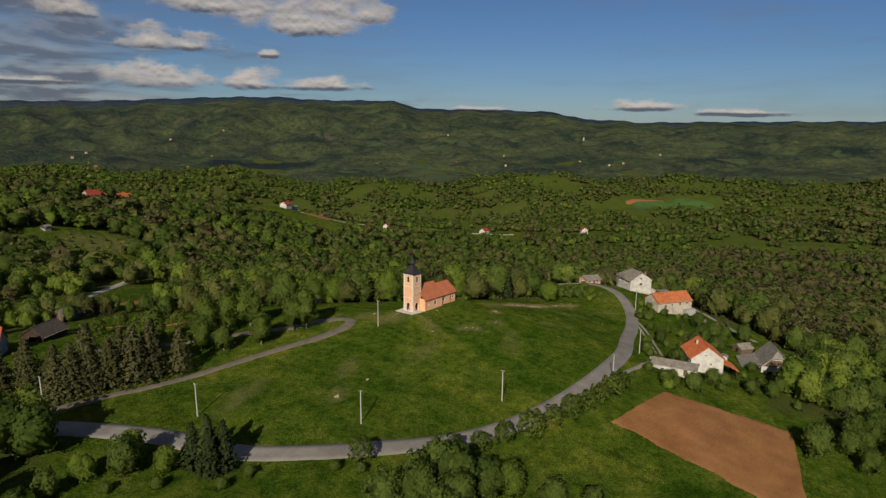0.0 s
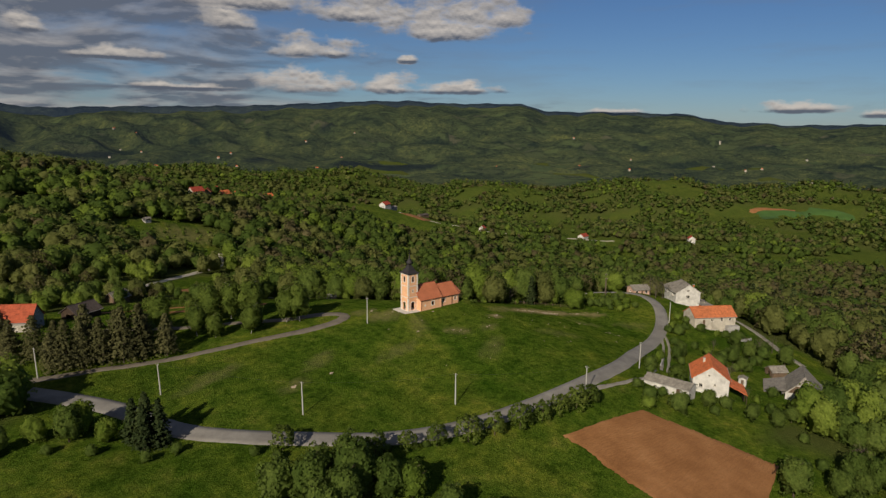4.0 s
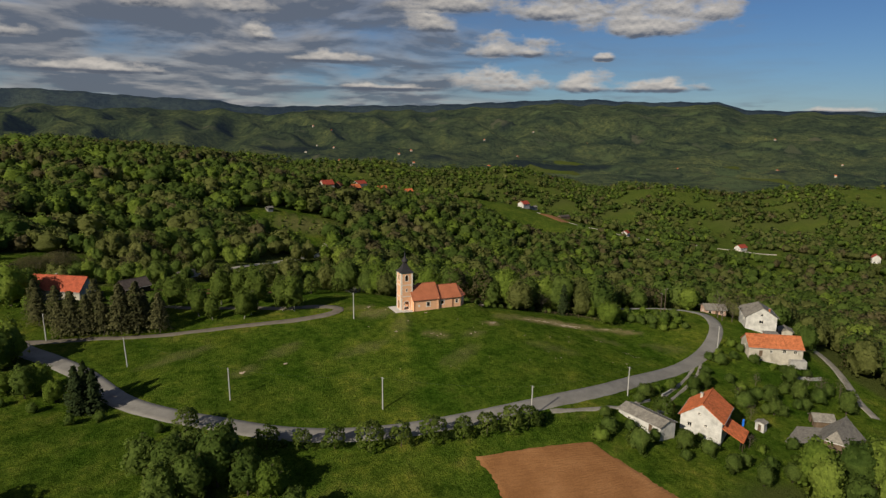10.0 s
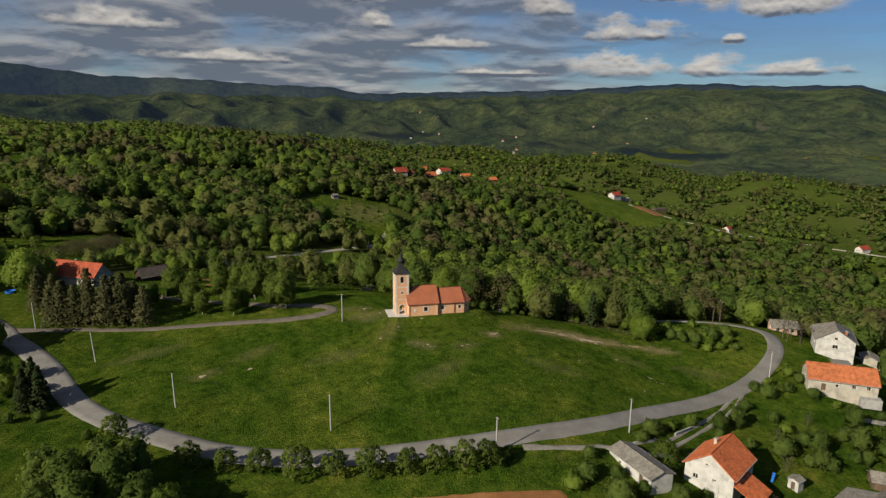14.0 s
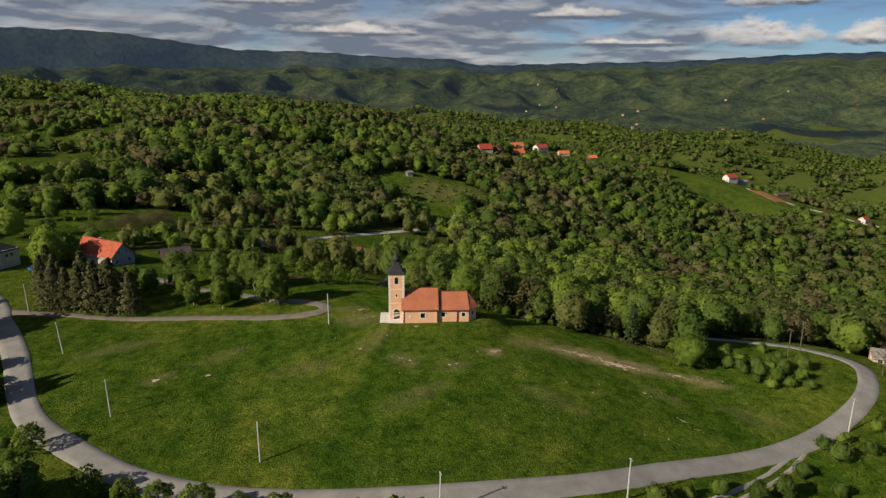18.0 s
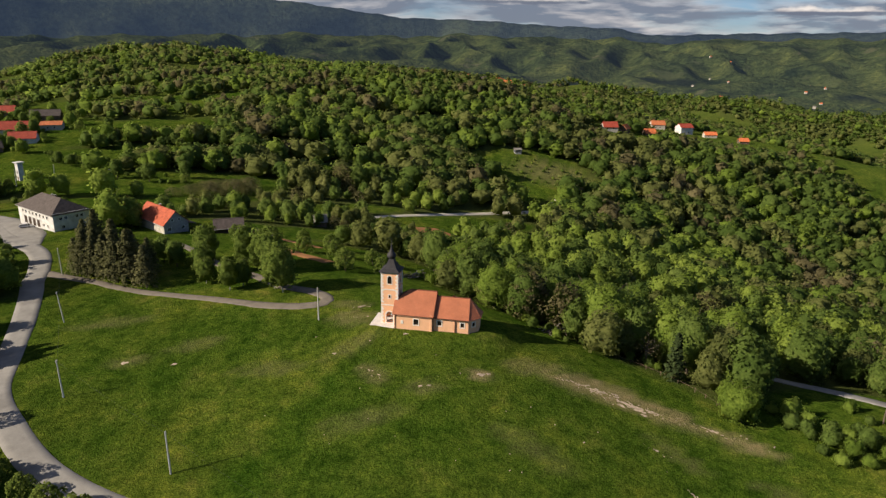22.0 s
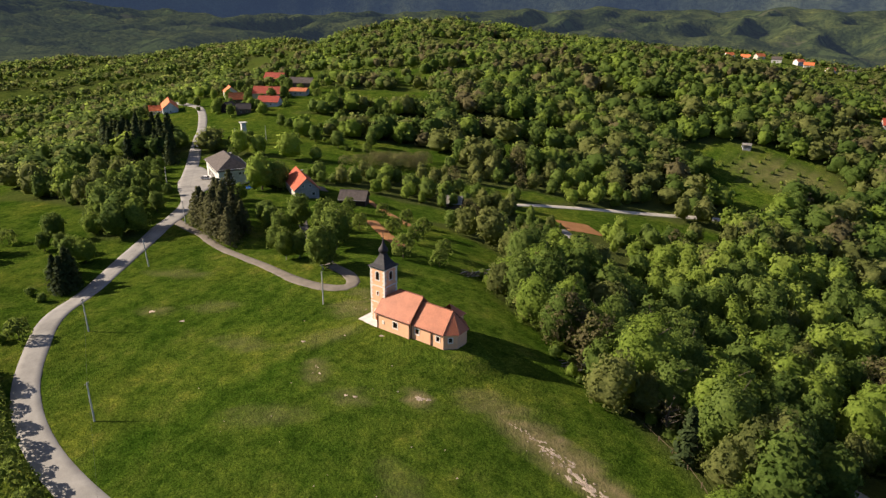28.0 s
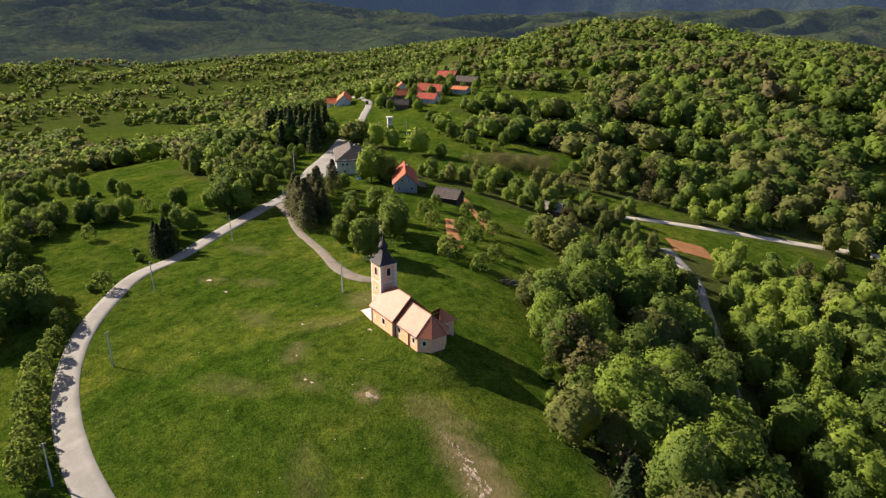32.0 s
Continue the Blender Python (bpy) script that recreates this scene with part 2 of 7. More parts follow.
def far_mat():
    """Far woods: crowns as rounded cells, of one tone by stand, with hedged plots between."""
    def build(t, b):
        big = tex(t, Scale=0.0036, Detail=6.0, Roughness=0.62)
        stand = tex(t, Scale=0.017, Detail=4.0, Roughness=0.65)
        crown = tex(t, "ShaderNodeTexVoronoi", Scale=0.075)
        grain = tex(t, Scale=0.22, Detail=3.0, Roughness=0.7)
        plots = tex(t, "ShaderNodeTexVoronoi", Scale=0.0085)
        edge = tex(t, "ShaderNodeTexVoronoi", Scale=0.0085)
        edge.feature = "DISTANCE_TO_EDGE"
        b.inputs["Specular IOR Level"].default_value = 0.0
        b.inputs["Diffuse Roughness"].default_value = 0.4
        wood = ramp(t, big.outputs[0], [(0.34, (0.024, 0.038, 0.016)), (0.48, (0.056, 0.076, 0.026)), (0.60, (0.084, 0.104, 0.034)), (0.70, (0.118, 0.140, 0.042))])
        wood = mixc(t, 0.75, wood, ramp(t, stand.outputs[0], [(0.36, (0.50, 0.55, 0.52)), (0.50, (0.95, 0.95, 0.95)), (0.64, (1.40, 1.34, 1.2))]), "MULTIPLY")
        wood = mixc(t, 0.8, wood, ramp(t, crown.outputs["Color"], [(0.1, (0.55, 0.60, 0.58)), (0.5, (1.0, 1.0, 1.0)), (0.9, (1.40, 1.30, 1.1))]), "MULTIPLY")
        wood = mixc(t, 0.6, wood, ramp(t, grain.outputs[0], [(0.36, (0.5, 0.5, 0.5)), (0.64, (1.3, 1.3, 1.25))]), "MULTIPLY")
        plot = ramp(t, plots.outputs["Color"], [(0.15, (0.060, 0.086, 0.028)), (0.45, (0.094, 0.126, 0.038)), (0.7, (0.068, 0.082, 0.032)), (0.9, (0.110, 0.108, 0.056))])
        where = tex(t, Scale=0.0056, Detail=3.0, Roughness=0.6)
        fac = ramp(t, where.outputs[0], [(0.545, (0, 0, 0)), (0.60, (0.9, 0.9, 0.9))])
        hedge = ramp(t, edge.outputs["Distance"], [(0.05, (0, 0, 0)), (0.11, (1, 1, 1))])
        fac = mixc(t, 1.0, fac, hedge, "MULTIPLY")
        # cloud shadows on the hills, mixed into the base colour as a dark tone
        dark = t.nodes.new("ShaderNodeAttribute")
        dark.attribute_name = "cloud_shade"
        c = mixc(t, fac, wood, plot)
        t.links.new(mixc(t, dark.outputs["Fac"], c, (0.012, 0.018, 0.012)), b.inputs["Base Color"])
        # faint blue glow stands in for the haze of distance
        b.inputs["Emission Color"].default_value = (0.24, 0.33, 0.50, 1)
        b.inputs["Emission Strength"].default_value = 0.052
        hump = t.nodes.new("ShaderNodeMath")
        hump.operation = "MULTIPLY_ADD"
        hump.inputs[1].default_value = -1.0
        t.links.new(crown.outputs["Distance"], hump.inputs[0])
        t.links.new(grain.outputs[0], hump.inputs[2])
        bump(t, b, hump.outputs[0], 1.0, 6.0)
        tr = t.nodes.new("ShaderNodeBsdfTranslucent")
        t.links.new(c, tr.inputs[0])
        mx = t.nodes.new("ShaderNodeMixShader")
        mx.inputs[0].default_value = 0.35
        t.links.new(b.outputs[0], mx.inputs[1])
        t.links.new(tr.outputs[0], mx.inputs[2])
        t.links.new(mx.outputs[0], t.nodes["Material Output"].inputs[0])
    return material("far_wooded_hills", build, 1.0)


def soil_mat():
    def build(t, b):
        n1 = tex(t, Scale=0.12, Detail=5.0, Roughness=0.6)
        n2 = tex(t, Scale=2.5, Detail=6.0, Roughness=0.7)
        c = ramp(t, n1.outputs[0], [(0.3, (0.225, 0.100, 0.034)), (0.55, (0.300, 0.142, 0.054)), (0.75, (0.370, 0.186, 0.078))])
        c = mixc(t, 0.5, c, ramp(t, n2.outputs[0], [(0.3, (0.5, 0.5, 0.5)), (0.7, (1.15, 1.1, 1.05))]), "MULTIPLY")
        t.links.new(c, b.inputs["Base Color"])
        bump(t, b, n2.outputs[0], 0.8, 0.1)
    return material("ploughed_soil", build, 1.0)


def asphalt_mat():
    def build(t, b):
        n1 = tex(t, Scale=0.18, Detail=6.0, Roughness=0.65)
        n2 = tex(t, Scale=6.0, Detail=4.0, Roughness=0.7)
        c = ramp(t, n1.outputs[0], [(0.3, (0.17, 0.16, 0.145)), (0.55, (0.245, 0.232, 0.21)), (0.75, (0.30, 0.285, 0.26))])
        c = mixc(t, 0.35, c, ramp(t, n2.outputs[0], [(0.3, (0.5, 0.5, 0.5)), (0.7, (1.1, 1.1, 1.1))]), "MULTIPLY")
        t.links.new(c, b.inputs["Base Color"])
        bump(t, b, n2.outputs[0], 0.3, 0.02)
    return material("worn_asphalt", build, 0.9)


def ridge_mat():
    def build(t, b):
        big = tex(t, Scale=0.0022, Detail=8.0, Roughness=0.6)
        fine = tex(t, Scale=0.03, Detail=7.0, Roughness=0.75)
        # colours kept dark: the cloud shadow over the range is painted in
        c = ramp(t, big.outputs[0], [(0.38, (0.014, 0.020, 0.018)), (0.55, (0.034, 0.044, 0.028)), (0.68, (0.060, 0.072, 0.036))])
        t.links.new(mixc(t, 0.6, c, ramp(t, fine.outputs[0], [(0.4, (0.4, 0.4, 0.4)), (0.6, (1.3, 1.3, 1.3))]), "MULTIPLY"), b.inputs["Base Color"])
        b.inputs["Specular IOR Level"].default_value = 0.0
        # blue emission paints haze over the range
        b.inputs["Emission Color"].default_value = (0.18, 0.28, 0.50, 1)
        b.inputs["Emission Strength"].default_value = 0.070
        bump(t, b, fine.outputs[0], 1.0, 20.0)
    return material("far_dark_ridge", build, 1.0)


ridge_mat()
ground_mat(), far_mat(), soil_mat(), asphalt_mat()
plain("young_crop", (0.062, 0.130, 0.026), 0.75, 0.05, 0.95, fine=0.6)
plain("gravel", (0.30, 0.275, 0.235), 0.7, 0.5, 0.95, fine=7)
plain("pale_gravel", (0.47, 0.43, 0.36), 0.75, 0.5, 0.95, fine=7)
plain("path_grey", (0.175, 0.150, 0.120), 0.7, 0.4, 0.95, fine=6)
plain("bare_chalk", (0.46, 0.365, 0.27), 0.45, 1.6, 0.95, fine=5)
plain("peach_plaster", (0.80, 0.455, 0.265), 0.88, 0.8, 0.9, fine=18, bmp=0.1)
plain("white_trim", (0.74, 0.70, 0.63), 0.85, 1.5, 0.85)
plain("white_plaster", (0.60, 0.585, 0.55), 0.66, 0.6, 0.9)
plain("cream_plaster", (0.50, 0.46, 0.385), 0.62, 0.5, 0.9)
plain("pink_plaster", (0.55, 0.36, 0.28), 0.75, 0.7, 0.9)
plain("grey_render", (0.38, 0.35, 0.315), 0.75, 0.7, 0.95)
plain("copper_sheet", (0.44, 0.155, 0.078), 0.82, 0.5, 0.52, metal=0.0, fine=3, bmp=0.06)
plain("copper_dark", (0.17, 0.060, 0.034), 0.8, 0.6, 0.6, fine=5)
plain("spire_sheet", (0.034, 0.032, 0.035), 0.7, 1.2, 0.68, fine=8, bmp=0.1)
plain("stone_base", (0.27, 0.25, 0.225), 0.7, 1.0, 0.95)
plain("paving", (0.62, 0.58, 0.54), 0.85, 0.7, 0.9)
plain("concrete", (0.40, 0.39, 0.37), 0.7, 1.0, 0.9)
plain("pole_concrete", (0.46, 0.45, 0.42), 0.8, 1.5, 0.9)
plain("pole_wood", (0.13, 0.10, 0.075), 0.6, 2.0, 0.95, stretch=(1, 1, 0.1))
plain("old_wood", (0.15, 0.105, 0.07), 0.5, 1.4, 0.95, stretch=(1, 1, 0.15))
plain("dark_wood", (0.055, 0.036, 0.025), 0.6, 1.2, 0.9)
plain("bark", (0.085, 0.066, 0.048), 0.5, 2.0, 0.95, stretch=(1, 1, 0.25))
plain("pale_bark", (0.33, 0.31, 0.28), 0.35, 3.0, 0.9)
plain("dead_twigs", (0.125, 0.100, 0.080), 0.6, 1.0, 0.95)
plain("iron", (0.03, 0.03, 0.03), 0.8, 2.0, 0.5)
plain("blue_plastic", (0.03, 0.17, 0.62), 0.9, 2.0, 0.4)
plain("car_paint", (0.045, 0.05, 0.055), 0.95, 1.0, 0.3)
plain("car_white", (0.62, 0.62, 0.62), 0.95, 1.0, 0.3)
plain("rubber", (0.015, 0.015, 0.015), 0.9, 2.0, 0.8)
tiled("orange_tiles", (0.62, 0.170, 0.060))
tiled("old_orange_tiles", (0.47, 0.150, 0.060))
tiled("rust_tiles", (0.38, 0.085, 0.040))
tiled("red_tiles", (0.34, 0.060, 0.035))
tiled("brown_tiles", (0.085, 0.068, 0.060))
tiled("grey_slates", (0.235, 0.215, 0.185), 0.35)


def glass_mat():
    def build(t, b):
        b.inputs["Base Color"].default_value = (0.016, 0.018, 0.02, 1)
        b.inputs["Specular IOR Level"].default_value = 0.6
    return material("window_glass", build, 0.08)


glass_mat()
leafy("leaf_bright", (0.116, 0.18, 0.028), (0.186, 0.264, 0.042), (0.262, 0.336, 0.062), 0.55)
leafy("leaf_green", (0.078, 0.128, 0.027), (0.13, 0.19, 0.041), (0.186, 0.246, 0.058), 0.55)
leafy("leaf_olive", (0.116, 0.138, 0.042), (0.178, 0.198, 0.06), (0.24, 0.252, 0.084), 0.55)
leafy("leaf_brown", (0.106, 0.096, 0.046), (0.16, 0.14, 0.068), (0.212, 0.186, 0.094), 0.5)
leafy("needles", (0.022, 0.036, 0.014), (0.04, 0.058, 0.021), (0.066, 0.086, 0.031), 0.15)
leafy("pine_needles", (0.056, 0.058, 0.026), (0.088, 0.088, 0.038), (0.130, 0.126, 0.056), 0.2)
leafy("birch_leaf", (0.09, 0.138, 0.027), (0.146, 0.202, 0.04), (0.206, 0.262, 0.056), 0.55)

# ---------------------------------------------------------------- helpers


def part(name, bm, mat, parent=None, label="", smooth=False):
    me = bpy.data.meshes.new(name)
    if smooth:
        for f in bm.faces:
            f.smooth = True
    bm.to_mesh(me)
    bm.free()
    me.materials.append(MATS[mat])
    ob = new(name, me)
    if parent:
        ob.parent = parent
    if label:
        ob["label"] = label
    return ob


def thing(name, m, label, category, group=""):
    ob = new(name)
    ob.matrix_basis = m
    ob.empty_display_size = 0.5
    return tagged(ob, label, category, group)


def box(bm, c, s, m=None):
    r = bmesh.ops.create_cube(bm, size=1.0, matrix=(m or Matrix()) @ Matrix.Translation(c) @ Matrix.Diagonal((*s, 1)))
    return r["verts"]


def boxed(c, s, bevel=0.0):
    bm = bmesh.new()
    box(bm, c, s)
    if bevel:
        bmesh.ops.bevel(bm, geom=bm.edges[:], offset=bevel, segments=1, affect="EDGES")
    return bm


def prism(bm, pts, depth):
    """A closed solid from a flat polygon of 3D points, given thickness along the vector depth."""
    a = [bm.verts.new(p) for p in pts]
    d = Vector(depth)
    b = [bm.verts.new(Vector(p) + d) for p in pts]
    n = len(pts)
    fs = [bm.faces.new(a), bm.faces.new(b[::-1])]
    for i in range(n):
        fs.append(bm.faces.new((a[i], b[i], b[(i + 1) % n], a[(i + 1) % n])))
    bmesh.ops.recalc_face_normals(bm, faces=fs)


def tube(bm, p0, p1, r0, r1, n=6):
    p0, p1 = Vector(p0), Vector(p1)
    q = (p1 - p0).to_track_quat("Z", "Y")
    rings = []
    for p, r in ((p0, r0), (p1, r1)):
        rings.append([bm.verts.new(p + q @ Vector((r * math.cos(6.2832 * i / n), r * math.sin(6.2832 * i / n), 0))) for i in range(n)])
    for i in range(n):
        bm.faces.new((rings[0][i], rings[0][(i + 1) % n], rings[1][(i + 1) % n], rings[1][i]))
    bm.faces.new(rings[0][::-1])
    bm.faces.new(rings[1])


def lathe(bm, prof, n, c=(0, 0, 0), turn=0.0, capped=True):
    rings = []
    for r, z in prof:
        rings.append([bm.verts.new((c[0] + r * math.cos(turn + 6.28318 * i / n), c[1] + r * math.sin(turn + 6.28318 * i / n), c[2] + z)) for i in range(n)])
    for a, b in zip(rings, rings[1:]):
        for i in range(n):
            bm.faces.new((a[i], a[(i + 1) % n], b[(i + 1) % n], b[i]))
    if capped:
        bm.faces.new(rings[0][::-1])
        bm.faces.new(rings[-1])


def hole_outline(cx, z0, w, h, arch=False, grow=0.0):
    w2, z0, h = w / 2 + grow, z0 - grow, h + 2 * grow
    if not arch:
        return [(cx - w2, z0), (cx + w2, z0), (cx + w2, z0 + h), (cx - w2, z0 + h)]
    sp = z0 + h - w2
    pts = [(cx - w2, z0), (cx + w2, z0)]
    for i in range(0, 9):
        a = math.pi * i / 8
        pts.append((cx + w2 * math.cos(a), sp + w2 * math.sin(a)))
    return pts


def panel(bm, m, outline, holes, thick):
    """A wall standing in the plane x-z of m with real openings, its thickness along +y."""
    def loops(y):
        out = []
        for pl in [outline] + holes:
            vs = [bm.verts.new(m @ Vector((x, y, z))) for x, z in pl]
            out.append(vs)
        return out
    front, back = loops(0), loops(thick)
    fs = []
    for lp in (front, back):
        es = []
        for vs in lp:
            es += [bm.edges.new((vs[i], vs[(i + 1) % len(vs)])) for i in range(len(vs))]
        r = bmesh.ops.triangle_fill(bm, edges=es, use_beauty=True)
        fs += [g for g in r["geom"] if isinstance(g, bmesh.types.BMFace)]
    for a, b in zip(front, back):
        n = len(a)
        for i in range(n):
            fs.append(bm.faces.new((a[i], a[(i + 1) % n], b[(i + 1) % n], b[i])))
    bmesh.ops.recalc_face_normals(bm, faces=fs)


def ring_solid(bm, m, outer, inner, y0, y1):
    """A frame between two outlines of the same length, from y0 to y1."""
    n = len(outer)
    v = [[bm.verts.new(m @ Vector((x, y, z))) for x, z in pl] for y in (y0, y1) for pl in (outer, inner)]
    fs = []
    for i in range(n):
        j = (i + 1) % n
        fs.append(bm.faces.new((v[0][i], v[0][j], v[1][j], v[1][i])))
        fs.append(bm.faces.new((v[2][i], v[2][j], v[3][j], v[3][i])))
        fs.append(bm.faces.new((v[0][i], v[0][j], v[2][j], v[2][i])))
        fs.append(bm.faces.new((v[1][i], v[1][j], v[3][j], v[3][i])))
    bmesh.ops.recalc_face_normals(bm, faces=fs)


def window(parent, m, hole, frame_mat="white_trim", surround=0.0, surround_mat="white_trim", bars=(1, 1), depth=0.14, name="window", proud=0.05):
    """A window in the opening hole of a wall plane m: frame, pane, bars, and a raised surround."""
    cx, z0, w, h, *rest = hole
    arch = bool(rest and rest[0])
    bm = bmesh.new()
    ring_solid(bm, m, hole_outline(cx, z0, w, h, arch), hole_outline(cx, z0, w, h, arch, -0.07), depth, depth + 0.06)
    for k in range(1, bars[0] + 1):
        x = cx - w / 2 + w * k / (bars[0] + 1)
        box(bm, (x, depth + 0.03, z0 + h / 2), (0.05, 0.05, h - 0.1), m)
    for k in range(1, bars[1] + 1):
        z = z0 + h * k / (bars[1] + 1)
        box(bm, (cx, depth + 0.03, z), (w - 0.1, 0.05, 0.05), m)
    wi = part(name, bm, frame_mat, parent)
    bm = bmesh.new()
    pts = hole_outline(cx, z0, w, h, arch, -0.02)
    prism(bm, [m @ Vector((x, depth + 0.075, z)) for x, z in pts], m.to_3x3() @ Vector((0, 0.02, 0)))
    part("pane", bm, "window_glass", wi)
    if surround:
        bm = bmesh.new()
        ring_solid(bm, m, hole_outline(cx, z0, w, h, arch, surround), hole_outline(cx, z0, w, h, arch, 0.001), -proud, 0.02)
        part("surround", bm, surround_mat, wi)
    return wi


def side(cx, cy, ang, base=0.0):
    """The plane of a wall that passes through (cx, cy); seen from outside, +x runs to the right; ang: where its outside looks, degrees."""
    return Matrix.Translation((cx, cy, base)) @ Matrix.Rotation(radians(ang + 90), 4, "Z")


def roof_plane(parent, pts, mat, thick=0.14, name="roof_slope", seams=0.0, seam_mat=None, label=""):
    """One slope of a roof: a slab below the polygon pts (the first two are the eave), with standing seams up the slope if wanted."""
    pts = [Vector(p) for p in pts]
    nrm = (pts[1] - pts[0]).cross(pts[-1] - pts[0]).normalized()
    if nrm.z < 0:
        nrm = -nrm
    bm = bmesh.new()
    prism(bm, pts, -nrm * thick)
    ob = part(name, bm, mat, parent, label)
    if seams:
        u = (pts[1] - pts[0]).normalized()
        v = nrm.cross(u)
        if v.z < 0:
            v = -v
        p2 = [((p - pts[0]).dot(u), (p - pts[0]).dot(v)) for p in pts]
        x = min(p[0] for p in p2) + seams / 2
        bm = bmesh.new()
        hi = max(p[0] for p in p2)
        while x < hi:
            ys = []
            for (x0, y0), (x1, y1) in zip(p2, p2[1:] + p2[:1]):
                if (x0 - x) * (x1 - x) < 0:
                    ys.append(y0 + (y1 - y0) * (x - x0) / (x1 - x0))
            if len(ys) >= 2 and max(ys) - min(ys) > 0.2:
                a, b = min(ys), max(ys)
                q = Matrix((u, v, nrm)).transposed().to_4x4()
                q.translation = pts[0]
                box(bm, (x, (a + b) / 2, 0.012), (0.035, b - a, 0.035), q)
            x += seams
        tagged(part("standing_seams", bm, seam_mat or mat, ob), kind="stuff")
    return ob

# ---------------------------------------------------------------- the lie of the land
KNOLLS = [(0, 0, 3.9), (-45, -5, 1.6), (-70, -45, 2.1), (-25, -50, -0.3), (20, -40, 5.6), (60, -30, -6.5), (30, 25, 0.6), (70, -80, 2.2), (105, -25, 4.2), (85, 25, 2.9), (-110, 30, 1.2), (20, -100, 2.2), (-20, 40, 7.4), (-90, 60, 2.7), (132, 0, 8.2), (45, -10, 9.3), (0, -75, 1.3), (60, 60, -5.4)]
SLOPES = [(0, 0, -19.5), (110, 0, 22.8), (-120, 0, 18.2), (0, -130, 5.6), (130, -120, 2.5), (60, 120, 10.0), (-100, 130, -1.1), (-230, 150, 14.1), (180, 60, -1.8), (-200, -80, 12.6), (-330, 280, 27.1), (-180, 300, -22.5), (0, 280, -1.1), (180, 220, -43.4), (-280, 0, -13.6), (-140, 430, 45.3), (60, 430, 13.4), (200, 420, 43.4), (-480, 620, 43.6)]
HILLS = [(0, 0, 46.3), (400, 0, 26.0), (-400, 100, -7.7), (0, -450, -15.4), (400, 400, -49.8), (-450, 650, 16.4), (0, 650, 19.4), (-800, 300, -23.2), (0, 1000, 29.3), (-500, -400, -6.2), (450, -400, -59.7), (800, 500, -14.3), (-800, 900, 56.9), (450, 850, -9.7)]

DALES = [(-82, -24, -1.9, 9), (100, 505, -21, 62), (150, 455, -11, 55), (195, 480, -8, 55), (-95, 1010, 8, 110), (296, 410, -26, 52), (345, 502, 9, 45)]


def smooth01(a, b, v):
    k = np.clip((v - a) / (b - a), 0, 1)
    return k * k * (3 - 2 * k)


def swell(x, y, s, seed):
    """Soft waves of length s for broad land forms."""
    return (np.sin(x / s * 6.1 + seed) * np.cos(y / s * 5.3 - seed * 2.1) + 0.6 * np.sin((x + y) / s * 9.7 + seed * 3) + 0.4 * np.cos((x - 0.7 * y) / s * 15.1 + seed)) / 2.0


def land(x, y):
    """Height of the ground."""
    z = -50.0
    for bumps, r in ((KNOLLS, 34), (SLOPES, 130), (HILLS, 380)):
        for a, c, k in bumps:
            z = z + k * np.exp(-((x - a) ** 2 + (y - c) ** 2) / (2 * r * r))
    for a, c, k, r in DALES:
        z = z + k * np.exp(-((x - a) ** 2 + (y - c) ** 2) / (2 * r * r))
    d = np.hypot(x, y)
    far = smooth01(640, 1150, d) * (0.35 + 0.65 * smooth01(-250, 200, x))
    z = z + far * (30 * swell(x, y, 950, 1.3) + 17 * swell(x, y, 420, 4.1) + 6 * swell(x, y, 190, 2.7) - 16)
    z = z - smooth01(1450, 1600, d) * 60
    flat = smooth01(1.9, 0.8, ((x - 8.5) / 15.5) ** 2 + ((y + 0.3) / 7.0) ** 2)
    z = z + (-0.55 - z) * flat
    z = z + smooth01(140, 330, d) * 2.0 * swell(x, y, 150, 2.2)
    return z


def inside(x, y, cx, cy, rx, ry, turn=0.0):
    c, s = math.cos(radians(turn)), math.sin(radians(turn))
    u, v = (x - cx) * c + (y - cy) * s, -(x - cx) * s + (y - cy) * c
    return (u / rx) ** 2 + (v / ry) ** 2


# open ground: centre, half lengths, turn
CLEARINGS = [(-20, -42, 112, 66, 0), (45, -25, 58, 28, -22), (104, -54, 36, 24, -35), (128, -2, 24, 18, 0), (120, -29, 17, 15, 0), (126, -58, 22, 9, 70), (-80, -140, 137, 78, 0), (105, -5, 30, 22, 20), (-88, 40, 48, 32, 20), (-25, 18, 42, 20, 8), (-122, 52, 30, 22, 20), (18, 15, 31, 13.5, -22), (-92, 66, 40, 24, 25), (-60, 88, 30, 12, 35), (-150, 62, 30, 24, 30), (-128, 34, 26, 14, 30),
             (-170, 75, 60, 26, 32), (-245, 148, 75, 34, 38), (-190, -50, 90, 55, 20), (-160, 140, 62, 26, 20), (-32, 53, 42, 22, -15), (70, -75, 52, 26, -12)]
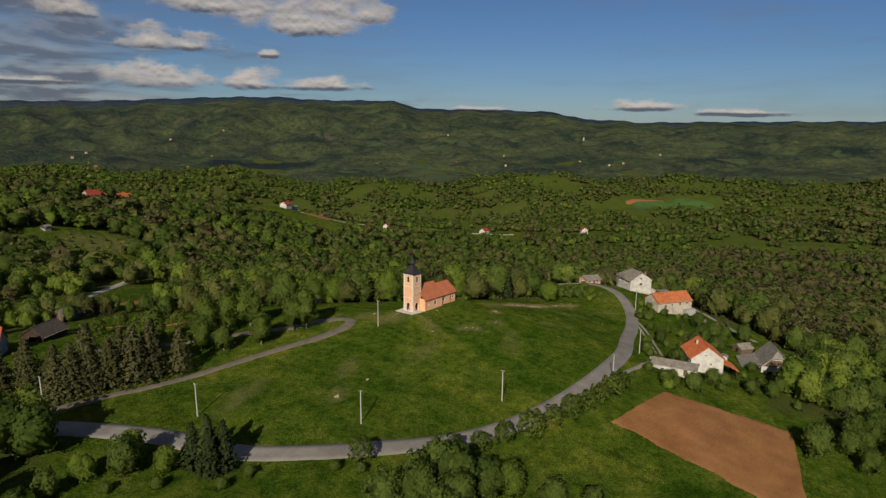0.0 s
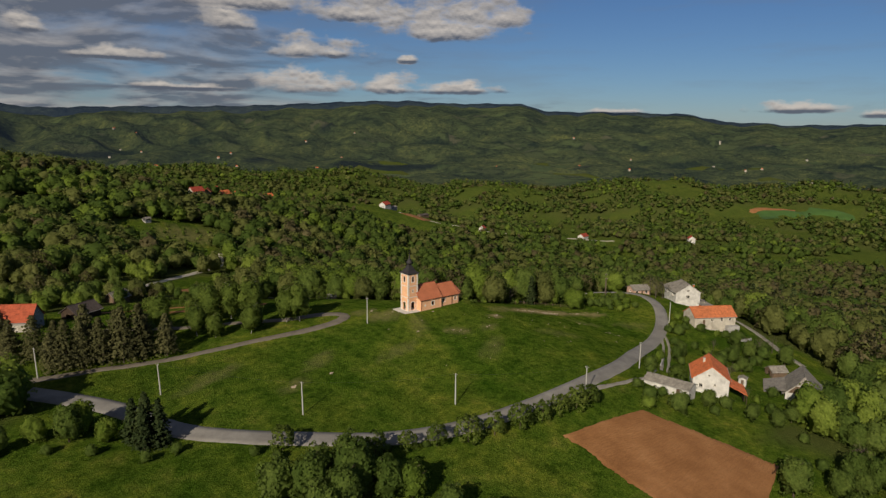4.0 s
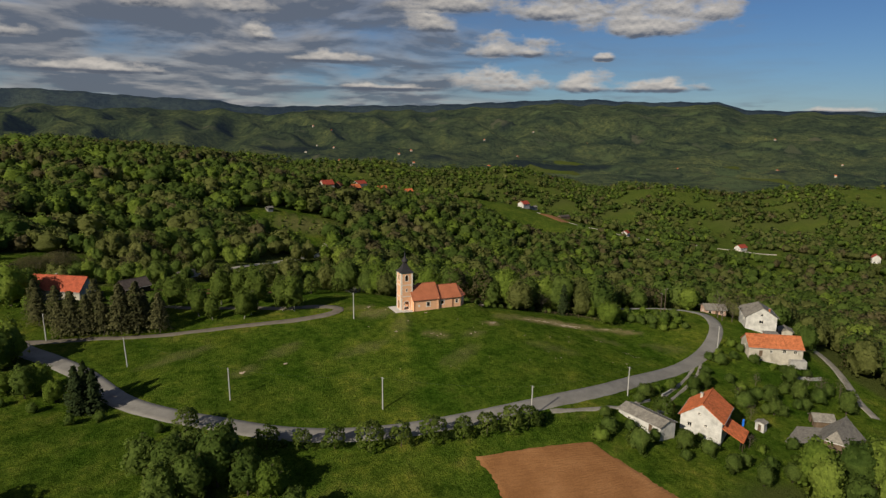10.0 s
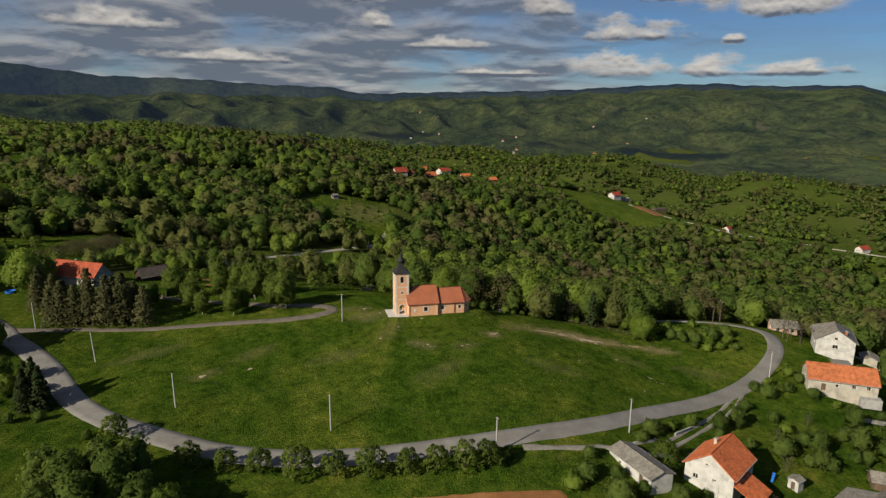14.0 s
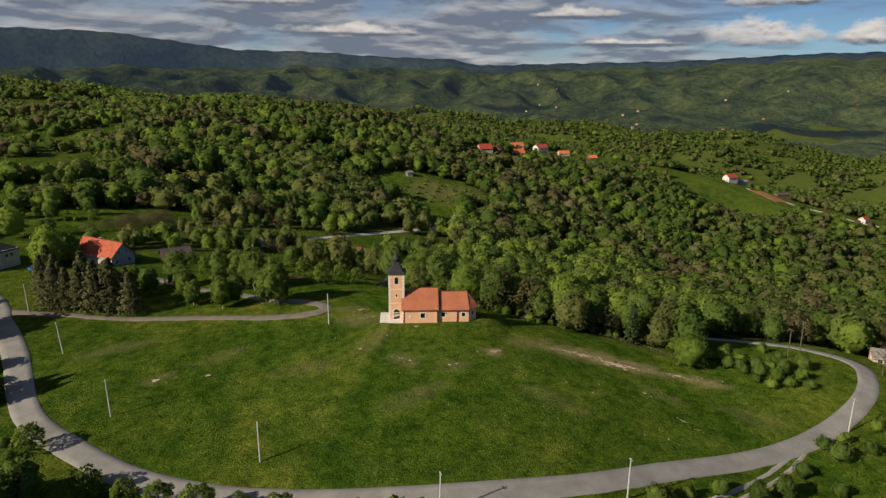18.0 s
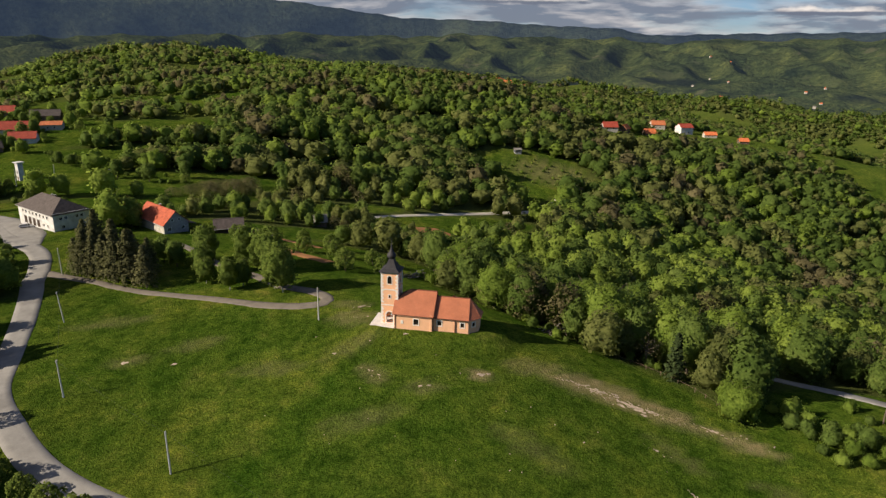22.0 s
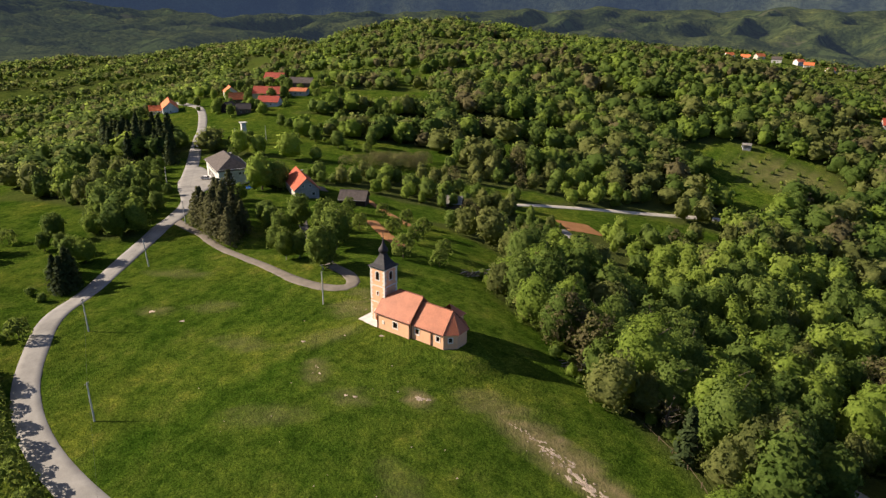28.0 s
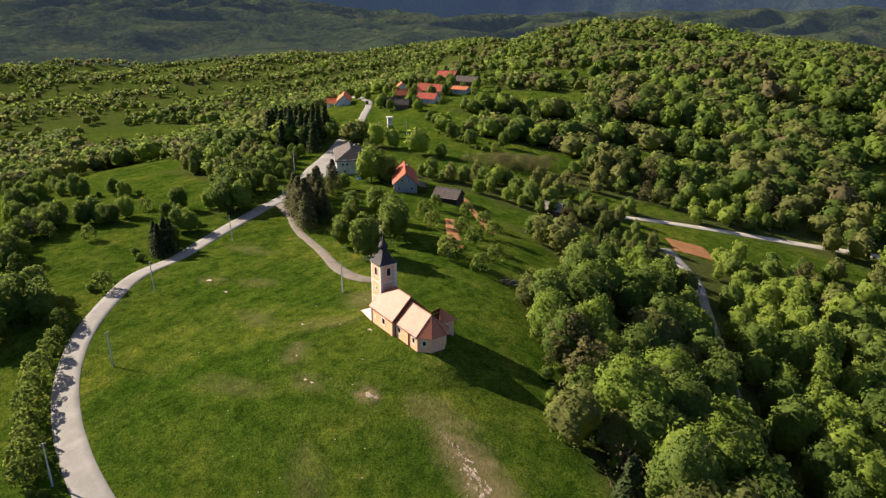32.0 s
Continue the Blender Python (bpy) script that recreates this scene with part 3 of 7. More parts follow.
GLADES = [(-330, 290, 60, 26, 40), (-305, 206, 78, 50, 25), (-330, 152, 52, 28, 30), (-262, -5, 45, 28, 10), (-62, 150, 30, 8, 40), (-22, 142, 17, 10, 35), (18, 268, 40, 20, 70), (340, 478, 82, 58, 40), (318, 440, 40, 40, 0), (1030, 290, 130, 75, -20), (620, 700, 90, 30, 20), (820, 520, 80, 28, -10), (760, 820, 100, 30, 20), (480, 405, 60, 26, -35), (425, 430, 75, 34, -35),
          (530, 325, 75, 36, -30), (612, 232, 48, 36, 0), (-120, 250, 40, 16, 10), (-370, 330, 50, 20, 30), (-90, 215, 40, 12, 20), (-340, 420, 70, 25, 20), (700, 560, 90, 26, 20), (900, 300, 90, 40, -20), (560, 760, 80, 26, 40),
          (-60, 330, 26, 12, 0), (-230, 330, 40, 16, 60), (145, 525, 95, 62, 0), (-500, 60, 120, 50, 10), (-235, 240, 62, 26, 42), (-190, 200, 46, 22, 35), (-300, 310, 55, 22, 40), (-140, 158, 40, 17, 30), (-450, 430, 60, 20, 40),
          (-12, 163, 48, 13, 44), (12, 290, 42, 20, 20), (40, 285, 27, 18, -10), (76, 374, 24, 21, 20), (102, 394, 13, 16, 0), (-95, 985, 150, 70, 0), (-115, 925, 150, 42, 0), (-92, 330, 22, 10, 20), (-119, 142, 27, 19, 55), (-128, 122, 16, 14, 0)]


def woods(x, y):
    """1 in the wood, 0 in the open."""
    v = np.full(np.shape(x), 9.0)
    for c in CLEARINGS + GLADES:
        v = np.minimum(v, inside(x, y, *c))
    w = smooth01(0.92, 1.12, v)
    d = np.hypot(x, y)
    patch = swell(x, y, 420, 7.7) + 0.6 * swell(x, y, 170, 3.9)
    open_far = smooth01(0.02, 0.14, patch + 0.25 * swell(x, y, 75, 0.3)) * smooth01(330, 620, d)
    west = smooth01(-120, -260, x) * smooth01(0.0, 0.25, swell(x, y, 130, 5.5) + 0.5 * swell(x, y, 60, 1.9)) * (y < 420)
    return w * (1 - 0.94 * open_far) * (1 - 0.55 * west)


# dry, trodden or stony patches on the knoll: centre, half lengths, turn, strength
BARE = [(22.9, -16.8, 3.0, 2.2, 0, 0.9), (2, -21.8, 5.0, 2.6, -40, 0.42), (13, -24, 4, 2.2, 10, 0.36), (46, -11.0, 13, 4.4, -4, 0.95), (58, -13, 9, 3.8, -12, 0.9), (72, -16.4, 9, 2.4, -14, 0.85), (34, -9, 8, 4, 20, 0.36), (-8, 0, 7, 5, 0, 0.42), (-12, 8, 5, 3, 0, 0.42),
        (-52, -22, 5, 2.5, 20, 0.33), (-40, -14, 7, 3, 30, 0.24), (60, -25, 6, 2, -30, 0.3), (4, -35, 9, 3, 30, 0.21), (-66, -6, 10, 3, 20, 0.3), (-20, -22, 8, 3, 10, 0.24), (34, -34, 9, 3, -20, 0.18), (80, -30, 9, 3, -20, 0.21), (-5, -12, 8, 3, 60, 0.24), (34, 287, 34, 19, 5, 0.42)]


def build_ground():
    n = 270
    u = np.linspace(-1, 1, n)
    line = np.sign(u) * (230 * np.abs(u) + 900 * np.abs(u) ** 3.2 + 3500 * np.abs(u) ** 9)
    gx, gy = np.meshgrid(line, line, indexing="ij")
    gz = land(gx, gy)
    gz = gz + 0.10 * swell(gx, gy, 14, 0.4) * smooth01(300, 150, np.hypot(gx, gy))
    co = np.stack([gx, gy, gz], -1).reshape(-1, 3)
    i, j = np.meshgrid(np.arange(n - 1), np.arange(n - 1), indexing="ij")
    a = (i * n + j).ravel()
    quads = np.stack([a, a + n, a + n + 1, a + 1], -1)
    me = bpy.data.meshes.new("ground")
    me.from_pydata(co.tolist(), [], quads.tolist())
    me.polygons.foreach_set("use_smooth", np.ones(len(quads), bool))
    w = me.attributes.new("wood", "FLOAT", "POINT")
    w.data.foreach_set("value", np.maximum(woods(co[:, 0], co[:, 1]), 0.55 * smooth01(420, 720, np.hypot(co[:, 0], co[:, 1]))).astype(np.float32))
    lean = np.zeros(len(co))
    for cx, cy, rx, ry, tn, k in BARE:
        v = inside(co[:, 0], co[:, 1], cx, cy, max(rx, 2.2), max(ry, 1.8), tn) + 0.5 * swell(co[:, 0], co[:, 1], 6, 2)
        lean = np.maximum(lean, k * smooth01(1.3, 0.1, v + 0.3 * swell(co[:, 0], co[:, 1], 17, 3)))
    ln = me.attributes.new("lean", "FLOAT", "POINT")
    ln.data.foreach_set("value", lean.astype(np.float32))
    me.materials.append(MATS["meadow"])
    me.update()
    return tagged(new("ground", me), "rolling spring meadow and woodland ground of a hilltop", "ground", kind="structure")


build_ground()


DROP_AZ, DROP_EL = [-180, -84, -74, -64, -54, -26, -18, -12, 0, 7, 12, 20, 35, 46, 60, 180], [0.5, 1.0, 1.2, 2.6, 3.5, 2.8, 2.0, 1.35, 0.95, 0.65, 0.45, 0.5, 0.4, 0.25, 0.2, 0.2]


def skyline(az):
    """Elevation in degrees of the far ridge, by compass bearing."""
    e = np.interp(az, [-180, -110, -90, -70, -50, -32.5, -23.8, -21.5, -13.9, -7.6, -1.9, 4, 6.9, 13, 22, 25, 32.5, 37, 40.5, 46.7, 49.4, 56.8, 61, 64, 66.2, 68.5, 75, 85, 180],
                  [0.5, 1.5, 2.2, 2.6, 2.9, 3.05, 2.99, 2.75, 1.84, 1.78, 1.45, 1.3, 0.78, 1.0, 1.2, 1.35, 1.79, 1.89, 1.69, 1.75, 1.09, 1.04, 0.95, 0.33, 0.31, 0.12, 0.28, 0.42, 0.5])
    return e + 0.04 * np.sin(az * 1.9) + 0.03 * np.sin(az * 4.3 + 1)


def ridge_drop(az):
    """How far, in degrees, the green hills stay below the dark range behind them."""
    return np.interp(az, DROP_AZ, DROP_EL) + 0.10 * np.sin(az * 0.9) + 0.06 * np.sin(az * 2.3 + 1)


def far_height(A, R):
    """Height of the far hills at bearing A (radians) and distance R: a rolling valley that climbs to the green crests."""
    x, y = R * np.sin(A), R * np.cos(A)
    az = np.degrees(A)
    k = np.clip((R - 1440) / 2760, 0, 1.02)
    sky = skyline(az) - ridge_drop(az)
    near = land(1440 * np.sin(A), 1440 * np.cos(A)) - 3
    floor = np.interp(az, [-120, -75, -55, -30, 0, 30, 60, 90], [-40, -50, -60, -70, -95, -108, -112, -105])
    waves = 26 * swell(x, y, 1500, 2.0) + 19 * (0.9 - 1.8 * np.abs(swell(x, y, 900, 3.0))) + 10 * swell(x, y, 430, 1.0) + 4 * swell(x, y, 190, 5.0)
    crest = 59 + R * np.tan(np.radians(sky))
    climb = smooth01(np.interp(az, [-75, -60, -20, 15, 40], [-0.1, 0.1, 0.15, 0.25, 0.42]), 1.0, k)
    spur = 1 - 2 * np.abs(swell(x * 1.3 + 200, y * 0.55, 820, 4.4))
    z = floor + waves * (1 - climb) + (crest - floor) * climb + 46 * spur * 4 * climb * (1 - climb) * np.interp(az, [-20, 5, 30, 45], [1.0, 1.2, 0.9, 0.5])
    z = near + (z - near) * smooth01(1440, 1800, R)
    el = np.degrees(np.arctan2(z - 59, R))
    return 59 + R * np.tan(np.radians(np.minimum(el, sky + 0.02))) - 60 * (R > 4250)


# cloud shadows painted dark on the far hills: bearing, distance, half lengths along and across
CLOUD_SHADES = [(34.5, 2150, 190, 60), (37.5, 2330, 130, 50), (25, 2300, 120, 45), (52.5, 2250, 90, 38), (31, 3300, 120, 40), (9, 2500, 110, 45), (2, 2900, 80, 60), (14, 2300, 130, 40)]


def build_backdrop():
    az = np.radians(np.concatenate([np.linspace(-180, -112, 40), np.linspace(-110, 110, 600), np.linspace(112, 180, 40)]))
    rr = np.concatenate([1440 * (4200 / 1440) ** np.linspace(0, 1, 72), [4330]])
    A, R = np.meshgrid(az, rr, indexing="ij")
    x, y, z = R * np.sin(A), R * np.cos(A), far_height(A, R)
    co = np.stack([x, y, z], -1).reshape(-1, 3)
    m, n = len(az), len(rr)
    i, j = np.meshgrid(np.arange(m - 1), np.arange(n - 1), indexing="ij")
    a = (i * n + j).ravel()
    quads = np.stack([a, a + 1, a + n + 1, a + n], -1)
    me = bpy.data.meshes.new("backdrop")
    me.from_pydata(co.tolist(), [], quads.tolist())
    me.polygons.foreach_set("use_smooth", np.ones(len(quads), bool))
    # mask of the painted cloud shadows, with wavy edges
    dark = np.zeros(len(co))
    for b, r, w, h in CLOUD_SHADES:
        cx, cy = r * math.sin(radians(b)), r * math.cos(radians(b))
        v = inside(co[:, 0], co[:, 1], cx, cy, w, h, -b) + 0.45 * swell(co[:, 0], co[:, 1], 210, b)
        dark = np.maximum(dark, 0.9 * smooth01(1.25, 0.75, v))
    me.attributes.new("cloud_shade", "FLOAT", "POINT").data.foreach_set("value", dark.astype(np.float32))
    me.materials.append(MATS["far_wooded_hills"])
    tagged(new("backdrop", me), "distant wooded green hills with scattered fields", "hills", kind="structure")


def build_range():
    az = np.radians(np.linspace(-180, 180, 721))
    rr = np.array([4350, 4400, 4450, 4500, 4550, 4600, 4650, 4670])
    A, R = np.meshgrid(az, rr, indexing="ij")
    x, y = R * np.sin(A), R * np.cos(A)
    k = np.clip((R - 4350) / 300, 0, 1)
    sky = skyline(np.degrees(A))
    el = sky - (1 - k) * (ridge_drop(np.degrees(A)) + 1.5) + 0.25 * swell(x, y, 1500, 0.7) * (1 - k) + 0.15 * swell(x, y, 600, 2.7) * (1 - k)
    z = 59 + R * np.tan(np.radians(np.minimum(el, sky))) - 80 * (R > 4660)
    co = np.stack([x, y, z], -1).reshape(-1, 3)
    m, n = len(az), len(rr)
    i, j = np.meshgrid(np.arange(m - 1), np.arange(n - 1), indexing="ij")
    a = (i * n + j).ravel()
    quads = np.stack([a, a + 1, a + n + 1, a + n], -1)
    me = bpy.data.meshes.new("backdrop")
    me.from_pydata(co.tolist(), [], quads.tolist())
    me.polygons.foreach_set("use_smooth", np.ones(len(quads), bool))
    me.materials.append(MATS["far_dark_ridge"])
    tagged(new("backdrop", me), "forested mountain range on the horizon, cloud shadow and blue haze in its colour", "mountains", kind="structure")


build_backdrop()
build_range()


def G(x, y):
    return float(land(np.float64(x), np.float64(y)))


def spline(pts, step=2.0):
    """Evenly spaced points on a smooth line through pts."""
    P = [Vector((*p, 0)) for p in pts]
    P = [P[0] * 2 - P[1]] + P + [P[-1] * 2 - P[-2]]
    out = []
    for a, b, c, d in zip(P, P[1:], P[2:], P[3:]):
        n = max(2, int((c - b).length / step))
        for k in range(n):
            t = k / n
            out.append(0.5 * (2 * b + (c - a) * t + (2 * a - 5 * b + 4 * c - d) * t * t + (3 * b - a - 3 * c + d) * t ** 3))
    out.append(P[-2])
    return out


def strip(name, pts, widths, mat, label, lift=0.10, step=2.0, kind="structure", category="road", across=4, ragged=0.0):
    """A way laid on the ground, its edges going down into it."""
    line = spline(pts, step)
    n = len(line)
    rnd = random.Random(len(pts) * 7 + n)
    bm = bmesh.new()
    rows = []
    for i, p in enumerate(line):
        d = (line[min(i + 1, n - 1)] - line[max(i - 1, 0)]).normalized()
        s = Vector((-d.y, d.x, 0))
        f = i / (n - 1) * (len(widths) - 1)
        k = min(int(f), len(widths) - 2)
        w = widths[k] + (widths[k + 1] - widths[k]) * (f - k)
        row = []
        for j in range(across + 1):
            e = (j / across - 0.5) * w
            if j in (0, across):
                e += rnd.uniform(-ragged, ragged)
            q = p + s * e
            row.append(bm.verts.new((q.x, q.y, G(q.x, q.y) + lift + 0.05 * (1 - abs(2 * j / across - 1)))))
        q0, q1 = row[0].co + s * -0.25, row[-1].co + s * 0.25
        row = [bm.verts.new(q0 - Vector((0, 0, lift + 0.25)))] + row + [bm.verts.new(q1 - Vector((0, 0, lift + 0.25)))]
        rows.append(row)
    for a, b in zip(rows, rows[1:]):
        for j in range(len(a) - 1):
            bm.faces.new((a[j], b[j], b[j + 1], a[j + 1]))
    bmesh.ops.recalc_face_normals(bm, faces=bm.faces[:])
    ob = part(name, bm, mat, None, smooth=True)
    return tagged(ob, label, category, kind=kind)


ROAD = [(-395, 200), (-340, 186), (-291, 157), (-237, 116), (-196, 86), (-172, 68), (-148, 50), (-123, 35), (-110.5, 21.5), (-105, 12.8), (-98.8, 5), (-89.5, -8), (-80.5, -23), (-71.5, -35.5), (-61, -44), (-44, -54), (-22, -60), (5, -61.5), (31, -58), (54, -50), (78, -41.8), (95, -33.6), (109.3, -23.3), (118, -13), (121.5, -3), (114.5, 7.5), (104, 14.2), (88, 22), (73, 36), (60, 50), (48, 64), (30, 84), (12, 103), (-2, 118), (-22, 130)]
strip("road", ROAD, [5, 5, 5.2, 5.6, 5.8, 5.8, 5.2, 4.7, 4.5, 4.5, 4.5, 4.4, 4.2], "worn_asphalt", "worn pale grey asphalt country road curving round the knoll", 0.12)
strip("pavement", [(-177, 75), (-166, 67.5), (-153, 58.5), (-141, 50), (-129, 40.5)], [3, 12, 15, 13, 4], "worn_asphalt", "pale worn asphalt forecourt beside the white building", 0.10, category="forecourt", across=6)
strip("lane", [(-56, 131), (-49, 140), (-40, 153), (-17, 180), (4, 202), (24, 224), (36, 252)], [3.0, 3.4, 3.2], "pale_gravel", "pale gravel lane climbing through the wood", 0.12, category="lane")
strip("path", [(-106, 19), (-96, 16.8), (-88, 15.6), (-80, 13.2), (-70, 11), (-50, 8.3), (-34, 5.2), (-24, 5.0), (-19, 7.5), (-19.5, 11), (-25, 14.5), (-34, 17), (-46, 25), (-60, 33), (-74, 44), (-86, 52)], [3.2, 2.4, 2.4, 2.6, 3.4, 3, 2.6, 2.6, 2.6], "path_grey", "narrow grey gravel drive looping up to the church", 0.07, category="path")
for off in (-0.95, 0.95):
    strip("track", [(84 + off * 0.5, -40.5 - off * 0.86), (79 + off * 0.5, -45 - off * 0.86), (70 + off * 0.5, -51 - off * 0.86), (62 + off * 0.5, -55.6 - off * 0.86), (54 + off * 0.4, -60.4 - off * 0.9), (49 + off * 0.3, -63 - off)], [0.95, 0.8, 0.75, 0.7], "gravel", "pale stony wheel rut of a farm track", 0.06, category="track", ragged=0.15, across=2)
strip("track", [(14, -64.2), (23, -65.2), (33, -65.0), (42, -67), (47, -67.5)], [1.5, 1.3, 1.2], "gravel", "pale worn farm track leaving the road", 0.05, category="track", ragged=0.3)
strip("lane", [(146, -8), (149, -20), (147, -33), (140, -46), (130, -59), (122.5, -67.5), (117, -77)], [3.0, 3.0, 2.6], "gravel", "pale gravel lane dropping behind the tiled house", 0.10, category="lane")


def patch(name, corners, mat, label, furrow=0.0, lift=0.08, step=1.5, category="field", turn=0.0):
    """A field between four corners, laid on the ground, with furrows as ridges of earth."""
    a, b, c, d = [Vector((*p, 0)) for p in corners]
    nu, nv = int((b - a).length / step) + 2, int((d - a).length / step) + 2
    if furrow:
        nv = int((d - a).length / furrow) * 2 + 1
    rnd = random.Random(5)
    bm = bmesh.new()
    g = []
    for i in range(nu):
        row = []
        for j in range(nv):
            u, v = i / (nu - 1), j / (nv - 1)
            p = a.lerp(b, u).lerp(d.lerp(c, u), v)
            edge = i in (0, nu - 1) or j in (0, nv - 1)
            p.x += rnd.uniform(-0.3, 0.3) if edge else 0
            p.y += rnd.uniform(-0.3, 0.3) if edge else 0
            z = G(p.x, p.y) + lift + (0.015 * (j % 2) + rnd.uniform(0, 0.05) if furrow else 0.03)
            if edge:
                z -= lift + 0.12
            row.append(bm.verts.new((p.x, p.y, z)))
        g.append(row)
    for i in range(nu - 1):
        for j in range(nv - 1):
            bm.faces.new((g[i][j], g[i + 1][j], g[i + 1][j + 1], g[i][j + 1]))
    bmesh.ops.recalc_face_normals(bm, faces=bm.faces[:])
    return tagged(part(name, bm, mat), label, category, kind="structure")


patch("field", [(-11, -73.5), (17.5, -76.5), (29, -106), (-12, -118)], "ploughed_soil", "ploughed field of bare reddish-brown earth with fine furrows", 0.9)
patch("field", [(-30, 139), (-18, 148), (-8, 142), (-20, 132)], "ploughed_soil", "small dug plot of red-brown earth beside the lane", 0.8, 0.14)
patch("field", [(-60, 58), (-57, 62), (-28, 43), (-31, 39)], "ploughed_soil", "narrow dug bed of brown earth behind the birches", 0.7, 0.10)
patch("field", [(-84, 82), (-82, 85), (-40, 66), (-42, 63)], "ploughed_soil", "narrow dug bed of red earth at the wood's edge", 0.7, 0.10)
patch("field", [(352, 484), (372, 492), (388, 466), (366, 456)], "ploughed_soil", "far brown ploughed strip beside a white house", 1.5, 0.4, 3.0)

patch("field", [(915, 290), (992, 345), (1125, 312), (1105, 215)], "young_crop", "far bright green field of young corn on a hillside", 0, 1.2, 12.0)
patch("field", [(965, 340), (985, 352), (1110, 326), (1118, 310)], "ploughed_soil", "far strip of red ploughed earth above the green field", 0, 1.6, 10.0)
strip("lane", [(352, 488), (374, 470), (404, 452), (440, 424), (490, 388), (536, 342), (560, 318)], [3.6, 3.6], "pale_gravel", "pale lane between far farmhouses in the valley", 0.3, 6.0, category="lane")


def scar(x, y, rx, ry, turn, seed):
    """A ragged patch where the turf is worn through to pale stony earth."""
    rnd = random.Random(seed)
    c, sn = math.cos(radians(turn)), math.sin(radians(turn))
    bm = bmesh.new()
    n = 30
    ph = [rnd.uniform(0, 6.28) for _ in range(4)]
    rings = []
    for k in range(4):
        f = 1.0 - k / 3.5
        ring = []
        for i in range(n):
            a = 6.28318 * i / n
            w = 1 + 0.22 * math.sin(3 * a + ph[0]) + 0.16 * math.sin(5 * a + ph[1]) + 0.12 * math.sin(9 * a + ph[2]) + rnd.uniform(-0.12, 0.12)
            u, v = rx * f * w * math.cos(a), ry * f * w * math.sin(a)
            px, py = x + u * c - v * sn, y + u * sn + v * c
            ring.append(bm.verts.new((px, py, G(px, py) + (0.025 if k else -0.06) + rnd.uniform(0, 0.025))))
        rings.append(ring)
    for a, b in zip(rings, rings[1:]):
        for i in range(n):
            bm.faces.new((a[i], a[(i + 1) % n], b[(i + 1) % n], b[i]))
    bm.faces.new(rings[-1])
    bmesh.ops.recalc_face_normals(bm, faces=bm.faces[:])
    tagged(part("bare_patch", bm, "bare_chalk"), "patch of pale stony earth worn through the turf", "bare ground", "worn patches", "structure")


SCARS = [(58.6, -31, 64.8, -37.2, 0.7, 16), (37.5, -11.2, 62, -13.7, 1.25, 110), (64.5, -13.9, 73, -15.9, 0.7, 16), (53, -24.5, 59, -26, 0.7, 7), (-1, -20.5, 5, -23.8, 0.8, 8), (8, -36.5, 13.5, -40, 0.35, 7), (-11, 5, -7, 9, 1.3, 7), (-9, -1, -4, 2.5, 0.9, 5)]
k = 0
for x0, y0, x1, y1, wide, n in SCARS:
    rs = random.Random(n)
    for i in range(n):
        f = (i + rs.random()) / n
        swing = 1.2 * math.sin(f * 7.0) * wide
        core = math.exp(-((f - 0.52) / 0.30) ** 2)
        r = wide * rs.uniform(0.12, 0.46) * (0.2 + 1.0 * core)
        u = Vector((x1 - x0, y1 - y0, 0)).normalized()
        off = rs.gauss(0, 0.42) * wide * (0.4 + core) + swing * 0.5
        scar(x0 + (x1 - x0) * f - u.y * off, y0 + (y1 - y0) * f + u.x * off, r * rs.uniform(0.8, 1.9), r * 0.62, math.degrees(math.atan2(u.y, u.x)) + rs.uniform(-22, 22), k)
        k += 1
for x, y, rx in ((22.9, -17.0, 0.9), (12.1, -24.2, 0.5), (13.7, -23.6, 0.45), (-8, -15.7, 0.5), (-52, -22.5, 0.9), (-18, -25.7, 0.5), (-41, -21.7, 0.6), (24.2, -16.2, 0.5), (5, -6.6, 0.5), (-4.5, -6, 0.5)):
    scar(x, y, rx, rx * 0.6, 15, k)
    k += 1

# ---------------------------------------------------------------- the church


